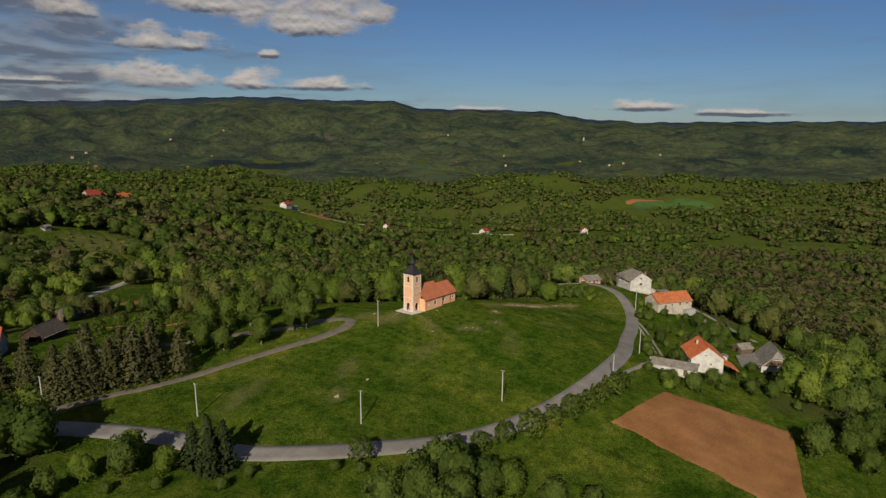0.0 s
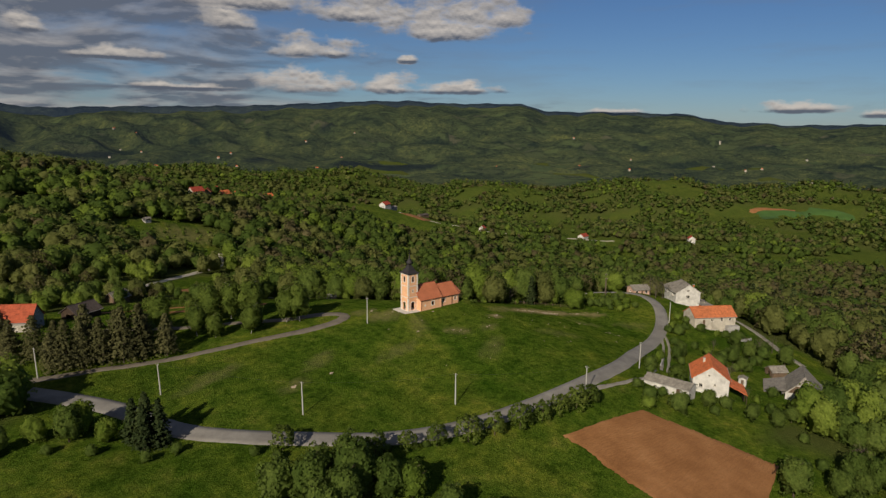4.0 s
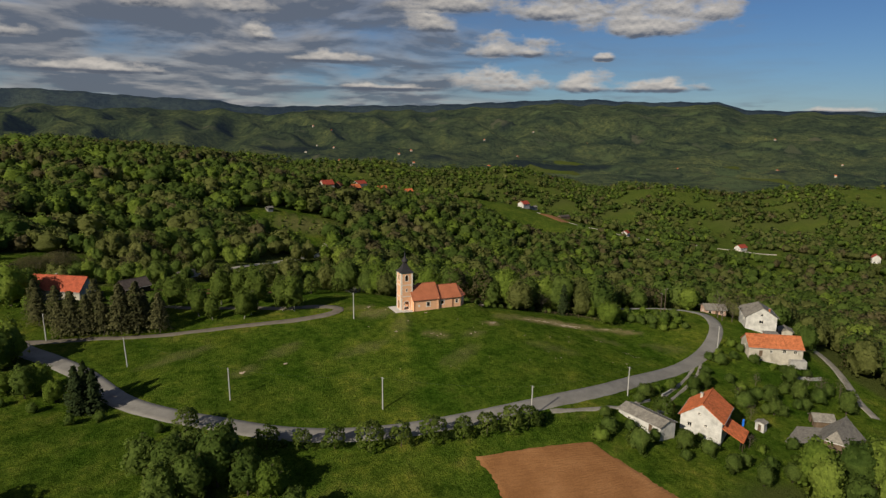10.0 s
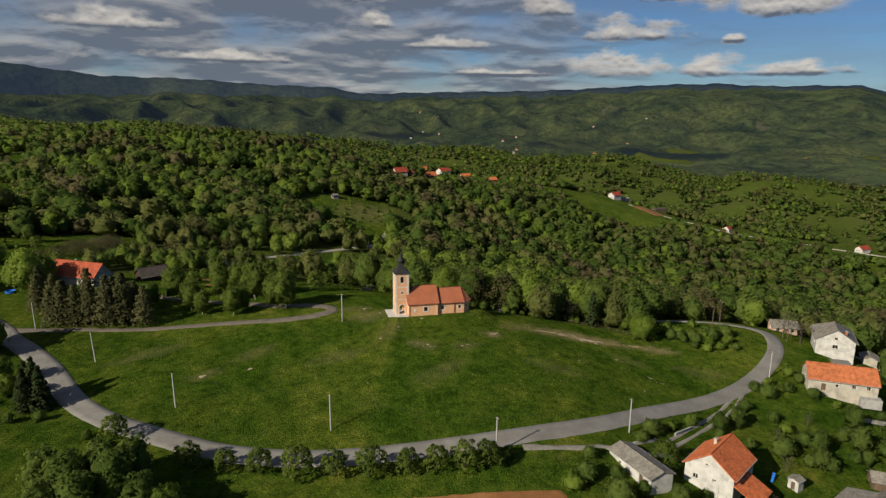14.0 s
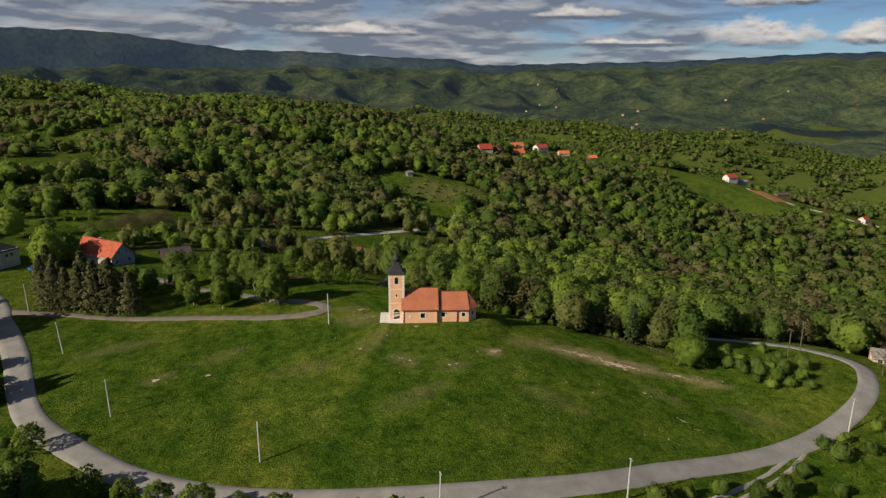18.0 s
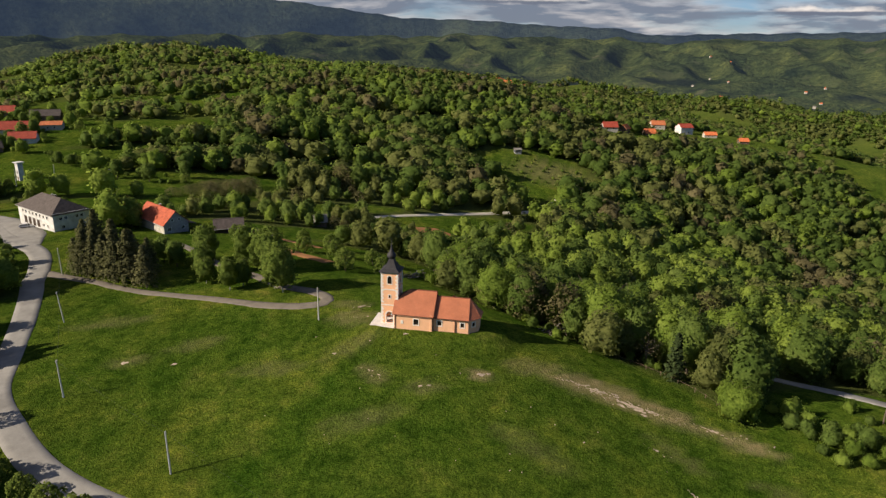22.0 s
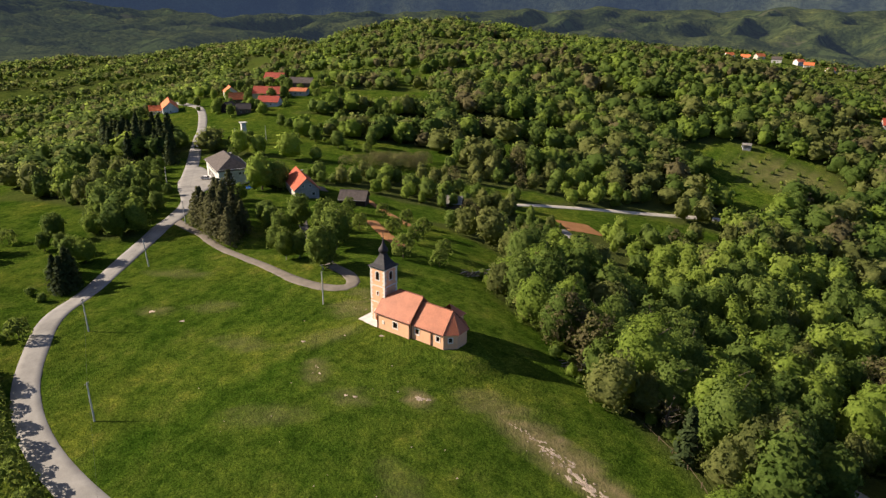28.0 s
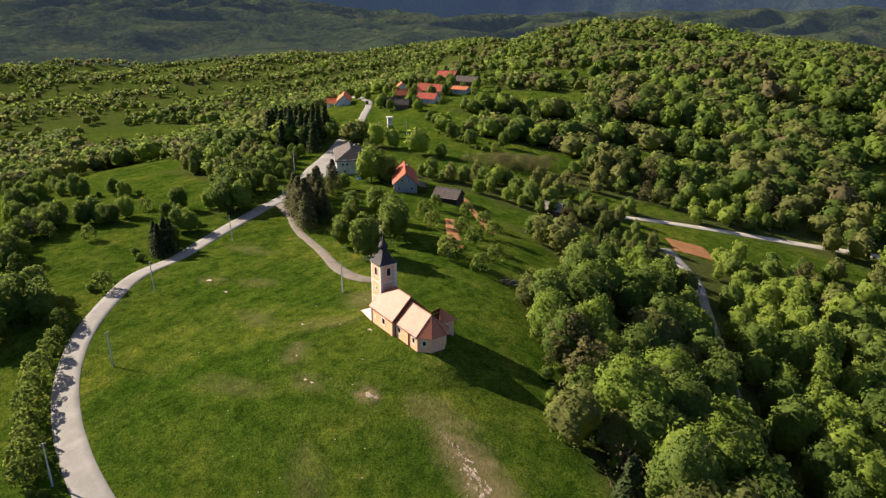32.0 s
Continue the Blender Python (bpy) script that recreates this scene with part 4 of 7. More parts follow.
def build_church():
    g = -0.75
    ch = thing("church", Matrix(), "small peach hilltop church with copper-brown roof and dark onion spire", "church")
    cy = -0.25
    # tower
    tx, ty = 0.28, -0.30
    hw, top = 1.93, 11.6
    bm = bmesh.new()
    opens = {}
    for ang, name in ((-90, "S"), (180, "W"), (0, "E"), (90, "N")):
        a = radians(ang)
        m = side(tx + hw * math.cos(a), ty + hw * math.sin(a), ang)
        t = 0.35
        w2 = hw if ang in (-90, 90) else hw - t
        holes = [(0, 8.85, 0.95, 1.85, True)]
        if name != "E":
            holes.append((0, -0.35, 1.55, 2.7, True))
        if name == "S":
            holes.append((0, 5.55, 0.42, 0.7))
        opens[name] = (m, holes)
        panel(bm, m, [(-w2, g), (w2, g), (w2, top), (-w2, top)], [hole_outline(*h) for h in holes], t)
    tower = part("tower", bm, "peach_plaster", ch, "peach plastered square bell tower with white trim")
    for name, (m, holes) in opens.items():
        for h in holes:
            if h[1] < 0:
                bm = bmesh.new()
                ring_solid(bm, m, hole_outline(*h, grow=0.24), hole_outline(*h, grow=0.002), -0.05, 0.03)
                part("arch_surround", bm, "white_trim", tower)
            else:
                window(tower, m, h, "dark_wood", 0.17, bars=(1, 3) if h[3] > 1 else (0, 0), name="belfry_window" if h[3] > 1 else "tower_window")
    # floor and back of the porch
    part("porch_floor", boxed((tx, ty, -0.42), (2 * hw - 0.75, 2 * hw - 0.75, 0.16)), "paving", tower)
    part("porch_ceiling", boxed((tx, ty, 3.3), (2 * hw - 0.72, 2 * hw - 0.72, 0.15)), "white_plaster", tower)
    door = part("door", boxed((tx + hw - 0.42, ty, 0.75), (0.1, 1.4, 2.2), 0.02), "dark_wood", tower, "dark wooden double door inside the porch")
    part("handle", boxed((tx + hw - 0.5, ty + 0.1, 0.75), (0.05, 0.05, 0.25)), "iron", door)
    # string courses and cornice
    for z, hgt, pr in ((3.92, 0.24, 0.06), (7.56, 0.24, 0.06), (11.42, 0.36, 0.12)):
        bm = bmesh.new()
        o, i = hw + pr, hw - 0.01
        ring_solid(bm, Matrix.Translation((tx, ty, z)) @ Matrix.Rotation(radians(90), 4, "X"), [(-o, -o), (o, -o), (o, o), (-o, o)], [(-i, -i), (i, -i), (i, i), (-i, i)], -hgt / 2, hgt / 2)
        part("string_course", bm, "white_trim", tower)
    # quoins, long and short by turns
    shapes = []
    for lx, ly in ((0.62, 0.38), (0.38, 0.62)):
        bm = boxed((0, 0, 0), (lx, ly, 0.40), 0.015)
        me = bpy.data.meshes.new("quoin")
        bm.to_mesh(me)
        bm.free()
        me.materials.append(MATS["white_trim"])
        shapes.append((me, lx, ly))
    for sx in (-1, 1):
        for sy in (-1, 1):
            z, k = g + 0.22, 0
            while z < 11.2:
                if not any(abs(z - c) < 0.30 for c in (3.92, 7.56)):
                    me, lx, ly = shapes[k % 2]
                    o = new("quoin", me)
                    o.parent = tower
                    o.location = (tx + sx * (hw + 0.035 - lx / 2), ty + sy * (hw + 0.035 - ly / 2), z)
                z += 0.43
                k += 1
    # spire: skirt, bulb, needle, cross
    bm = bmesh.new()
    s2 = math.sqrt(2)
    lathe(bm, [((hw + 0.38) * s2, 11.55), ((hw + 0.40) * s2, 11.66), ((hw - 0.42) * s2, 12.15), (1.20 * s2, 12.70), (0.84 * s2, 13.35), (0.58 * s2, 14.0), (0.46 * s2, 14.35)], 4, (tx, ty, 0), math.pi / 4)
    spire = part("spire", bm, "spire_sheet", ch, "dark grey sheet-metal spire with onion bulb")
    bm = bmesh.new()
    lathe(bm, [(0.56, 14.25), (0.92, 14.50), (1.04, 14.85), (0.95, 15.20), (0.66, 15.58), (0.44, 15.95), (0.27, 16.4), (0.17, 17.0), (0.09, 17.6), (0.05, 17.9)], 12, (tx, ty, 0))
    part("bulb", bm, "spire_sheet", spire, smooth=True)
    bm = bmesh.new()
    bmesh.ops.create_icosphere(bm, subdivisions=2, radius=0.13, matrix=Matrix.Translation((tx, ty, 17.95)))
    part("finial", bm, "iron", spire, smooth=True)
    bm = bmesh.new()
    box(bm, (tx, ty, 18.42), (0.06, 0.06, 0.95))
    box(bm, (tx, ty, 18.55), (0.06, 0.5, 0.06))
    part("cross", bm, "iron", spire)
    # nave
    n0, n1, nw = 1.9, 10.3, 4.15
    ev = 3.22
    bm = bmesh.new()
    mS = side((n0 + n1) / 2, cy - nw, -90)
    hl = (n1 - n0) / 2
    hS = [(6.75 - (n0 + n1) / 2, 0.72, 1.05, 1.30)]
    panel(bm, mS, [(-hl, g), (hl, g), (hl, ev), (-hl, ev)], [hole_outline(*h) for h in hS], 0.4)
    mN = side((n0 + n1) / 2, cy + nw, 90)
    panel(bm, mN, [(-hl, g), (hl, g), (hl, ev), (-hl, ev)], [hole_outline(*h) for h in hS], 0.4)
    mW = side(n0 + 0.0, cy, 180)
    panel(bm, mW, [(-nw + 0.4, g), (nw - 0.4, g), (nw - 0.4, ev), (-nw + 0.4, ev)], [], 0.3)
    mE = side(n1, cy, 0)
    panel(bm, mE, [(-nw + 0.4, g), (nw - 0.4, g), (nw - 0.4, ev + 0.3), (0, 7.0), (-nw + 0.4, ev + 0.3)], [], 0.3)
    nave = part("nave", bm, "peach_plaster", ch, "peach plastered nave wall")
    window(nave, mS, hS[0], "dark_wood", 0.2, bars=(1, 2))
    window(nave, mN, hS[0], "dark_wood", 0.2, bars=(1, 2))
    part("pilaster", boxed((n1 - 0.25, cy - nw, (g + ev) / 2), (0.5, 0.16, ev - g), 0.02), "peach_plaster", nave)
    part("niche", boxed((3.6, cy - nw - 0.03, 1.1), (0.55, 0.08, 0.75), 0.02), "white_trim", nave)
    # chancel and apse
    c1, cw = 15.4, 3.55
    ev = 2.92
    bm = bmesh.new()
    mC = side((n1 + c1) / 2, cy - cw, -90)
    hl = (c1 - n1) / 2
    hC = [(11.85 - (n1 + c1) / 2, 0.78, 0.90, 1.10)]
    panel(bm, mC, [(-hl, g), (hl, g), (hl, ev), (-hl, ev)], [hole_outline(*h) for h in hC], 0.4)
    chan = part("chancel", bm, "peach_plaster", ch)
    bm = bmesh.new()
    mCn = side((n1 + c1) / 2, cy + cw, 90)
    panel(bm, mCn, [(-hl, g), (hl, g), (hl, ev), (-hl, ev)], [], 0.4)
    part("chancel", bm, "peach_plaster", ch)
    window(chan, mC, hC[0], "dark_wood", 0.2, bars=(1, 1))
    aw = 3.45
    poly = [(c1, -aw), (18.2, -aw), (20.25, -1.55), (20.25, 1.55), (18.2, aw), (c1, aw)]
    bm = bmesh.new()
    wins = []
    for k, ((xa, ya), (xb, yb)) in enumerate(zip(poly, poly[1:])):
        d = Vector((xb - xa, yb - ya))
        ang = math.degrees(math.atan2(-d.x, d.y)) + 180
        m = side((xa + xb) / 2, cy + (ya + yb) / 2, ang - 180)
        h2 = d.length / 2
        hs = []
        if k == 0:
            hs = [(16.9 - (xa + xb) / 2, 0.75, 0.8, 1.05)]
        elif k in (1, 3):
            hs = [(0, 0.85, 0.7, 0.95)]
        panel(bm, m, [(-h2, g), (h2, g), (h2, ev), (-h2, ev)], [hole_outline(*h) for h in hs], 0.35)
        wins += [(m, h) for h in hs]
    apse = part("apse", bm, "peach_plaster", ch, "peach plastered many-sided apse")
    for m, h in wins:
        window(apse, m, h, "dark_wood", 0.18, bars=(1, 1))
    part("downpipe", boxed((c1 - 0.12, cy - cw - 0.06, (g + ev) / 2), (0.12, 0.12, ev - g)), "copper_dark", chan, "brown rain pipe")
    part("downpipe", boxed((n1 + 0.15, cy - cw - 0.06, (g + ev) / 2), (0.12, 0.12, ev - g)), "copper_dark", chan, "brown rain pipe")
    part("downpipe", boxed((n0 + 0.15, cy - nw - 0.06, (g + ev) / 2), (0.12, 0.12, ev - g)), "copper_dark", nave, "brown rain pipe")
    # plinth, a little proud of the walls
    pl = [(n0 - 0.04, -nw - 0.05), (n1 + 0.04, -nw - 0.05), (n1 + 0.04, -cw - 0.05), (c1, -cw - 0.05), (18.25, -aw - 0.05), (20.31, -1.58), (20.31, 1.58), (18.25, aw + 0.05), (c1, cw + 0.05), (n1 + 0.04, cw + 0.05), (n1 + 0.04, nw + 0.05), (n0 - 0.04, nw + 0.05)]
    bm = bmesh.new()
    prism(bm, [(x, cy + y, g - 0.6) for x, y in pl], (0, 0, 0.72))
    part("plinth", bm, "stone_base", ch, "grey stone footing")
    # sacristy on the north side
    bm = bmesh.new()
    sx0, sx1, sy0, sy1, se = 11.6, 15.6, cy + cw - 0.2, cy + cw + 3.6, 2.5
    for ang, cx_, cy_, h2 in ((90, (sx0 + sx1) / 2, sy1, (sx1 - sx0) / 2), (0, sx1, (sy0 + sy1) / 2, (sy1 - sy0) / 2 - 0.3), (180, sx0, (sy0 + sy1) / 2, (sy1 - sy0) / 2 - 0.3)):
        panel(bm, side(cx_, cy_, ang), [(-h2, g - 1.2), (h2, g - 1.2), (h2, se), (-h2, se)], [hole_outline(0, 0.9, 0.6, 0.8)] if ang == 0 else [], 0.3)
    sac = part("sacristy", bm, "peach_plaster", ch, "small peach sacristy under its own hipped roof")
    window(sac, side(sx1, (sy0 + sy1) / 2, 0), (0, 0.9, 0.6, 0.8), "dark_wood", 0.15)
    o = 0.45
    ax, ay, az_ = (sx0 + sx1) / 2, (sy0 + sy1) / 2 - 0.2, 4.75
    e = [(sx0 - o, sy0, se), (sx1 + o, sy0, se), (sx1 + o, sy1 + o, se - 0.1), (sx0 - o, sy1 + o, se - 0.1)]
    for k in (1, 2, 3):
        roof_plane(sac, [e[k], e[(k + 1) % 4], (ax, ay, az_)], "copper_sheet", 0.1, seams=0.7)
    # nave roof with a clipped west end
    rz, o, ev = 7.3, 0.30, 3.22
    s = (rz - ev) / nw
    ez = ev - s * o
    y0, y1 = cy - nw - o, cy + nw + o
    x0, x1 = n0 - 0.45, n1 + 0.35
    kz = 5.2
    ky = (rz - kz) / s
    hipx = 4.5
    roof_plane(ch, [(x0, y0, ez), (x1, y0, ez), (x1, cy, rz), (hipx, cy, rz), (x0, cy - ky, kz)], "copper_sheet", 0.16, "nave_roof", 0.42, label="copper-brown standing-seam sheet roof")
    roof_plane(ch, [(x1, y1, ez), (x0, y1, ez), (x0, cy + ky, kz), (hipx, cy, rz), (x1, cy, rz)], "copper_sheet", 0.16, "nave_roof", 0.42)
    # darker copper than the other slopes: its shade is put into the colour
    roof_plane(ch, [(x0, cy + ky, kz), (x0, cy - ky, kz), (hipx, cy, rz)], "copper_dark", 0.12, "west_hip", 0.62)
    # brown gable sheet, darkened in colour for the shade on it
    bm = bmesh.new()
    prism(bm, [(x1 - 0.2, y0 + 0.2, ez - 0.1), (x1 - 0.2, y1 - 0.2, ez - 0.1), (x1 - 0.2, cy, rz - 0.15)], (0.1, 0, 0))
    part("east_gable", bm, "copper_dark", ch, "brown sheet gable above the chancel roof")
    bm = bmesh.new()
    tube(bm, (hipx, cy, rz + 0.02), (x1, cy, rz + 0.02), 0.11, 0.11, 8)
    part("ridge_cap", bm, "copper_dark", ch)
    # chancel roof, hipped round the apse
    rz2, o, ev = 6.28, 0.30, 2.92
    s = (rz2 - ev) / cw
    ez = ev - s * o
    yy = cw + o
    xr, xe = 18.0, 18.35
    roof_plane(ch, [(x1 - 0.1, cy - yy, ez), (xe, cy - yy, ez), (xr, cy, rz2), (x1 - 0.1, cy, rz2)], "copper_sheet", 0.16, "chancel_roof", 0.42)
    roof_plane(ch, [(xe, cy + yy, ez), (x1 - 0.1, cy + yy, ez), (x1 - 0.1, cy, rz2), (xr, cy, rz2)], "copper_sheet", 0.16, "chancel_roof", 0.42)
    E0, E1 = (20.75, cy - 1.75, ez), (20.75, cy + 1.75, ez)
    roof_plane(ch, [(xe, cy - yy, ez), E0, (xr, cy, rz2)], "copper_sheet", 0.16, "apse_roof", 0.42)
    roof_plane(ch, [E0, E1, (xr, cy, rz2)], "copper_sheet", 0.16, "apse_roof", 0.42)
    roof_plane(ch, [E1, (xe, cy + yy, ez), (xr, cy, rz2)], "copper_sheet", 0.16, "apse_roof", 0.42)
    bm = bmesh.new()
    tube(bm, (x1, cy, rz2 + 0.02), (xr, cy, rz2 + 0.02), 0.1, 0.1, 8)
    for e in ((xe, cy - yy, ez), E0, E1, (xe, cy + yy, ez)):
        tube(bm, (xr, cy, rz2 + 0.02), (e[0], e[1], e[2] + 0.02), 0.07, 0.07, 6)
    part("ridge_cap", bm, "copper_dark", ch)
    # gutters along the eaves
    bm = bmesh.new()
    tube(bm, (x0, cy - nw - 0.38, 2.86), (x1, cy - nw - 0.38, 2.86), 0.08, 0.08, 8)
    part("gutter", bm, "copper_dark", ch)
    bm = bmesh.new()
    tube(bm, (x1, cy - cw - 0.38, 2.60), (xe, cy - cw - 0.38, 2.60), 0.08, 0.08, 8)
    part("gutter", bm, "copper_dark", ch)
    # pale paved apron on three sides of the tower
    bm = bmesh.new()
    prism(bm, [(-3.9, -3.9, -1.6), (1.8, -4.4, -1.6), (1.8, 3.2, -1.6), (-3.9, 3.2, -1.6)], (0, 0, 1.1))
    bmesh.ops.bevel(bm, geom=bm.edges[:], offset=0.04, segments=1, affect="EDGES")
    tagged(part("paving", bm, "paving"), "pale pinkish stone paving round the foot of the church tower", "paving", kind="structure")


build_church()

# ---------------------------------------------------------------- houses


def house(name, x, y, yaw, L, W, wall, roof, label, wall_mat="white_plaster", roof_mat="orange_tiles", base=None, hip=(0, 0), over=0.5, openings=None, chimney=None, gable_mat=None, category="house", sink=1.6, far=False):
    """A house with its ridge along local x. openings: wall letter -> rows (offset, sill, width, height, kind)."""
    z = G(x, y) if base is None else base
    h = thing(name, pose(x, y, z, 0, 0, yaw), label, category)
    openings = openings or {}
    l2, w2, t = L / 2, W / 2, 0.3
    sides = {"S": (side(0, -w2, -90), l2, False), "N": (side(0, w2, 90), l2, False), "W": (side(-l2, 0, 180), w2 - t, True), "E": (side(l2, 0, 0), w2 - t, True)}
    for key, (m, half, gable) in sides.items():
        hs = openings.get(key, [])
        hipped = hip[0 if key == "W" else 1] if gable else 1
        out = [(-half, -sink), (half, -sink), (half, wall)]
        if gable and hipped < 1:
            top = wall + roof * (1 - hipped)
            kx = half * hipped
            out += [(kx, top - 0.12), (-kx, top - 0.12)] if hipped > 0.02 else [(0, top - 0.12)]
        out.append((-half, wall))
        bm = bmesh.new()
        panel(bm, m, out, [hole_outline(*o[:4]) for o in hs], t)
        wl = part("wall", bm, gable_mat if gable and gable_mat else wall_mat, h)
        for o in hs:
            kind = o[4] if len(o) > 4 else "window"
            if kind == "window":
                wi = window(wl, m, o[:4], surround=0.09 if not far else 0.0, bars=(1, 0) if not far else (0, 0))
                if not far:
                    part("sill", boxed((0, 0, 0), (o[2] + 0.2, 0.18, 0.06)), "concrete", wi).matrix_basis = m @ Matrix.Translation((o[0], -0.06, o[1] - 0.06))
            elif kind == "open":
                bm = bmesh.new()
                ring_solid(bm, m, hole_outline(*o[:4], grow=0.1), hole_outline(*o[:4], grow=0.002), -0.04, 0.03)
                part("door_frame", bm, "old_wood", wl)
            else:
                bm = boxed((0, 0, 0), (o[2] - 0.02, 0.07, o[3] - 0.02), 0.01)
                d = part("door", bm, kind, wl)
                d.matrix_basis = m @ Matrix.Translation((o[0], 0.16, o[1] + o[3] / 2))
                part("handle", boxed((o[2] * 0.38, -0.07, 0), (0.12, 0.06, 0.04)), "iron", d)
    s = roof / w2
    ez = wall - s * over
    yo = w2 + over
    rx0, rx1 = -l2 - over * 0.7, l2 + over * 0.7
    hx0, hx1 = rx0 + hip[0] * (w2 * 0.9 + over), rx1 - hip[1] * (w2 * 0.9 + over)
    rz = wall + roof

    def end(xe, xr, hp):
        if hp < 0.02 or hp > 0.98:
            return (xe, 0 if hp < 0.02 else yo, rz if hp < 0.02 else ez)
        kz = wall + roof * (1 - hp)
        return (xe, (rz - kz) / s, kz)
    a, b = end(rx0, hx0, hip[0]), end(rx1, hx1, hip[1])

    def slope(sg):
        pts = [(rx0, -yo * sg, ez), (rx1, -yo * sg, ez)]
        if 0.02 < hip[1] < 0.98:
            pts.append((b[0], -b[1] * sg, b[2]))
        pts.append((hx1, 0, rz))
        if hx1 - hx0 > 0.1:
            pts.append((hx0, 0, rz))
        if 0.02 < hip[0] < 0.98:
            pts.append((a[0], -a[1] * sg, a[2]))
        return pts
    rf = roof_plane(h, slope(1), roof_mat, 0.16)
    roof_plane(h, slope(-1), roof_mat, 0.16)
    for e, hx, hp in ((a, hx0, hip[0]), (b, hx1, hip[1])):
        if hp > 0.02:
            roof_plane(h, [(e[0], -e[1], e[2]), (e[0], e[1], e[2]), (hx, 0, rz)], roof_mat, 0.16, "hip_slope")
    bm = bmesh.new()
    tube(bm, (hx0, 0, rz + 0.02), (hx1, 0, rz + 0.02), 0.13, 0.13, 6)
    part("ridge_cap", bm, roof_mat, rf)
    if not far:
        for sg in (-1, 1):
            bm = bmesh.new()
            tube(bm, (rx0 + 0.1, sg * (yo + 0.05), ez - 0.06), (rx1 - 0.1, sg * (yo + 0.05), ez - 0.06), 0.07, 0.07, 6)
            part("gutter", bm, "concrete", h)
    for cx_, cy_, hh, mt in chimney or []:
        zc = wall + roof * (1 - abs(cy_) / w2)
        c = part("chimney", boxed((cx_, cy_, zc + hh / 2 - 0.4), (0.6, 0.6, hh + 0.8), 0.02), mt, h)
        part("chimney_cap", boxed((cx_, cy_, zc + hh + 0.05), (0.78, 0.78, 0.1), 0.01), "concrete", c)
    return h


def lean_to(h, x0, x1, y0, y1, z0, z1, mat, posts=True, name="lean_to_roof"):
    """A single slope from the wall at y0 (height z0) down to y1 (height z1), on posts."""
    r = roof_plane(h, [(x0, y1, z1), (x1, y1, z1), (x1, y0, z0), (x0, y0, z0)], mat, 0.14, name)
    if posts:
        for x in (x0 + 0.2, (x0 + x1) / 2, x1 - 0.2):
            part("post", boxed((x, y1 + 0.2 * (1 if y0 > y1 else -1), (z1 - 1.5) / 2 - 0.2), (0.16, 0.16, z1 + 1.4)), "dark_wood", h)
    return r


# white house with the orange roof
wh = house("house", 52.2, -75.4, 33, 11.0, 9.6, 5.2, 3.5, "white plastered two-storey house with orange tiled roof", base=-16.2, openings={"W": [(-0.6, 5.7, 0.55, 0.5), (1.1, 2.9, 0.7, 0.6), (3.0, -0.6, 1.8, 2.6, "white_plaster"), (-2.6, 2.2, 1.0, 1.1)], "S": [(-3, 3, 1.2, 1.3), (2.5, 3, 1.2, 1.3)], "N": [(-2, 3, 1, 1.2), (3, 3, 1, 1.2)]}, chimney=[(1.2, 1.6, 1.1, "cream_plaster")])
lean_to(wh, -5.4, 2.2, -4.8, -9.8, 3.6, 1.2, "orange_tiles")
part("side_wall", boxed((-1.8, -9.0, 0.1), (6.2, 0.12, 1.8)), "dark_wood", wh, "dark boarded front of the lean-to")
part("terrace", boxed((-7.4, 0.2, -0.9), (3.6, 9.0, 0.5), 0.03), "concrete", wh)
# long shed with the grey sheet roof
house("shed", 36.0, -72.5, -80, 12.5, 5.4, 2.5, 0.9, "low white shed with a mossy grey corrugated roof", "white_plaster", "grey_slates", base=-13.3, openings={"S": [(-3, 0.6, 0.9, 0.8), (3.4, 0.0, 1.1, 1.9, "old_wood")]}, over=0.45, category="shed")
# barn
bn = house("barn", 81.7, -89.9, 25, 12.0, 9.6, 3.8, 4.6, "old barn with weathered grey half-hipped roof over whitewashed walls", "white_plaster", "grey_slates", base=-22.4, hip=(0.45, 0.0), openings={"W": [(-2.0, -0.6, 1.6, 2.2, "open"), (2.2, 0.4, 1.4, 1.0)], "S": [(-3.6, 0.0, 2.6, 2.6, "open"), (2.6, 0.0, 2.4, 2.4, "dark_wood")]}, over=0.8, category="barn")
bm = bmesh.new()
prism(bm, [(-6.06, -4.3, 3.5), (-6.06, 4.3, 3.5), (-6.06, 2.2, 5.75), (-6.06, -2.2, 5.75)], (-0.06, 0, 0))
part("gable_boarding", bm, "old_wood", bn, "dark weathered boards closing the gable")
lean_to(bn, -5.6, 5.8, 4.6, 10.6, 4.0, 2.4, "grey_slates")
part("back_wall", boxed((0.2, 9.4, 0.2), (10.8, 0.25, 3.6)), "old_wood", bn)
house("shed", 92.4, -77.6, -35, 5.2, 4.2, 2.4, 1.1, "small tumbledown shed with grey and rusty red roof", "old_wood", "grey_slates", openings={"W": [(0, 0, 1.6, 1.9, "open")]}, over=0.4, category="shed")
house("hut", 69.8, -77.2, 20, 2.2, 2.2, 2.4, 0.35, "small white garden hut with a flat grey roof", "white_plaster", "grey_slates", openings={"W": [(0, 0.1, 0.8, 1.8, "old_wood")]}, over=0.2, category="hut")
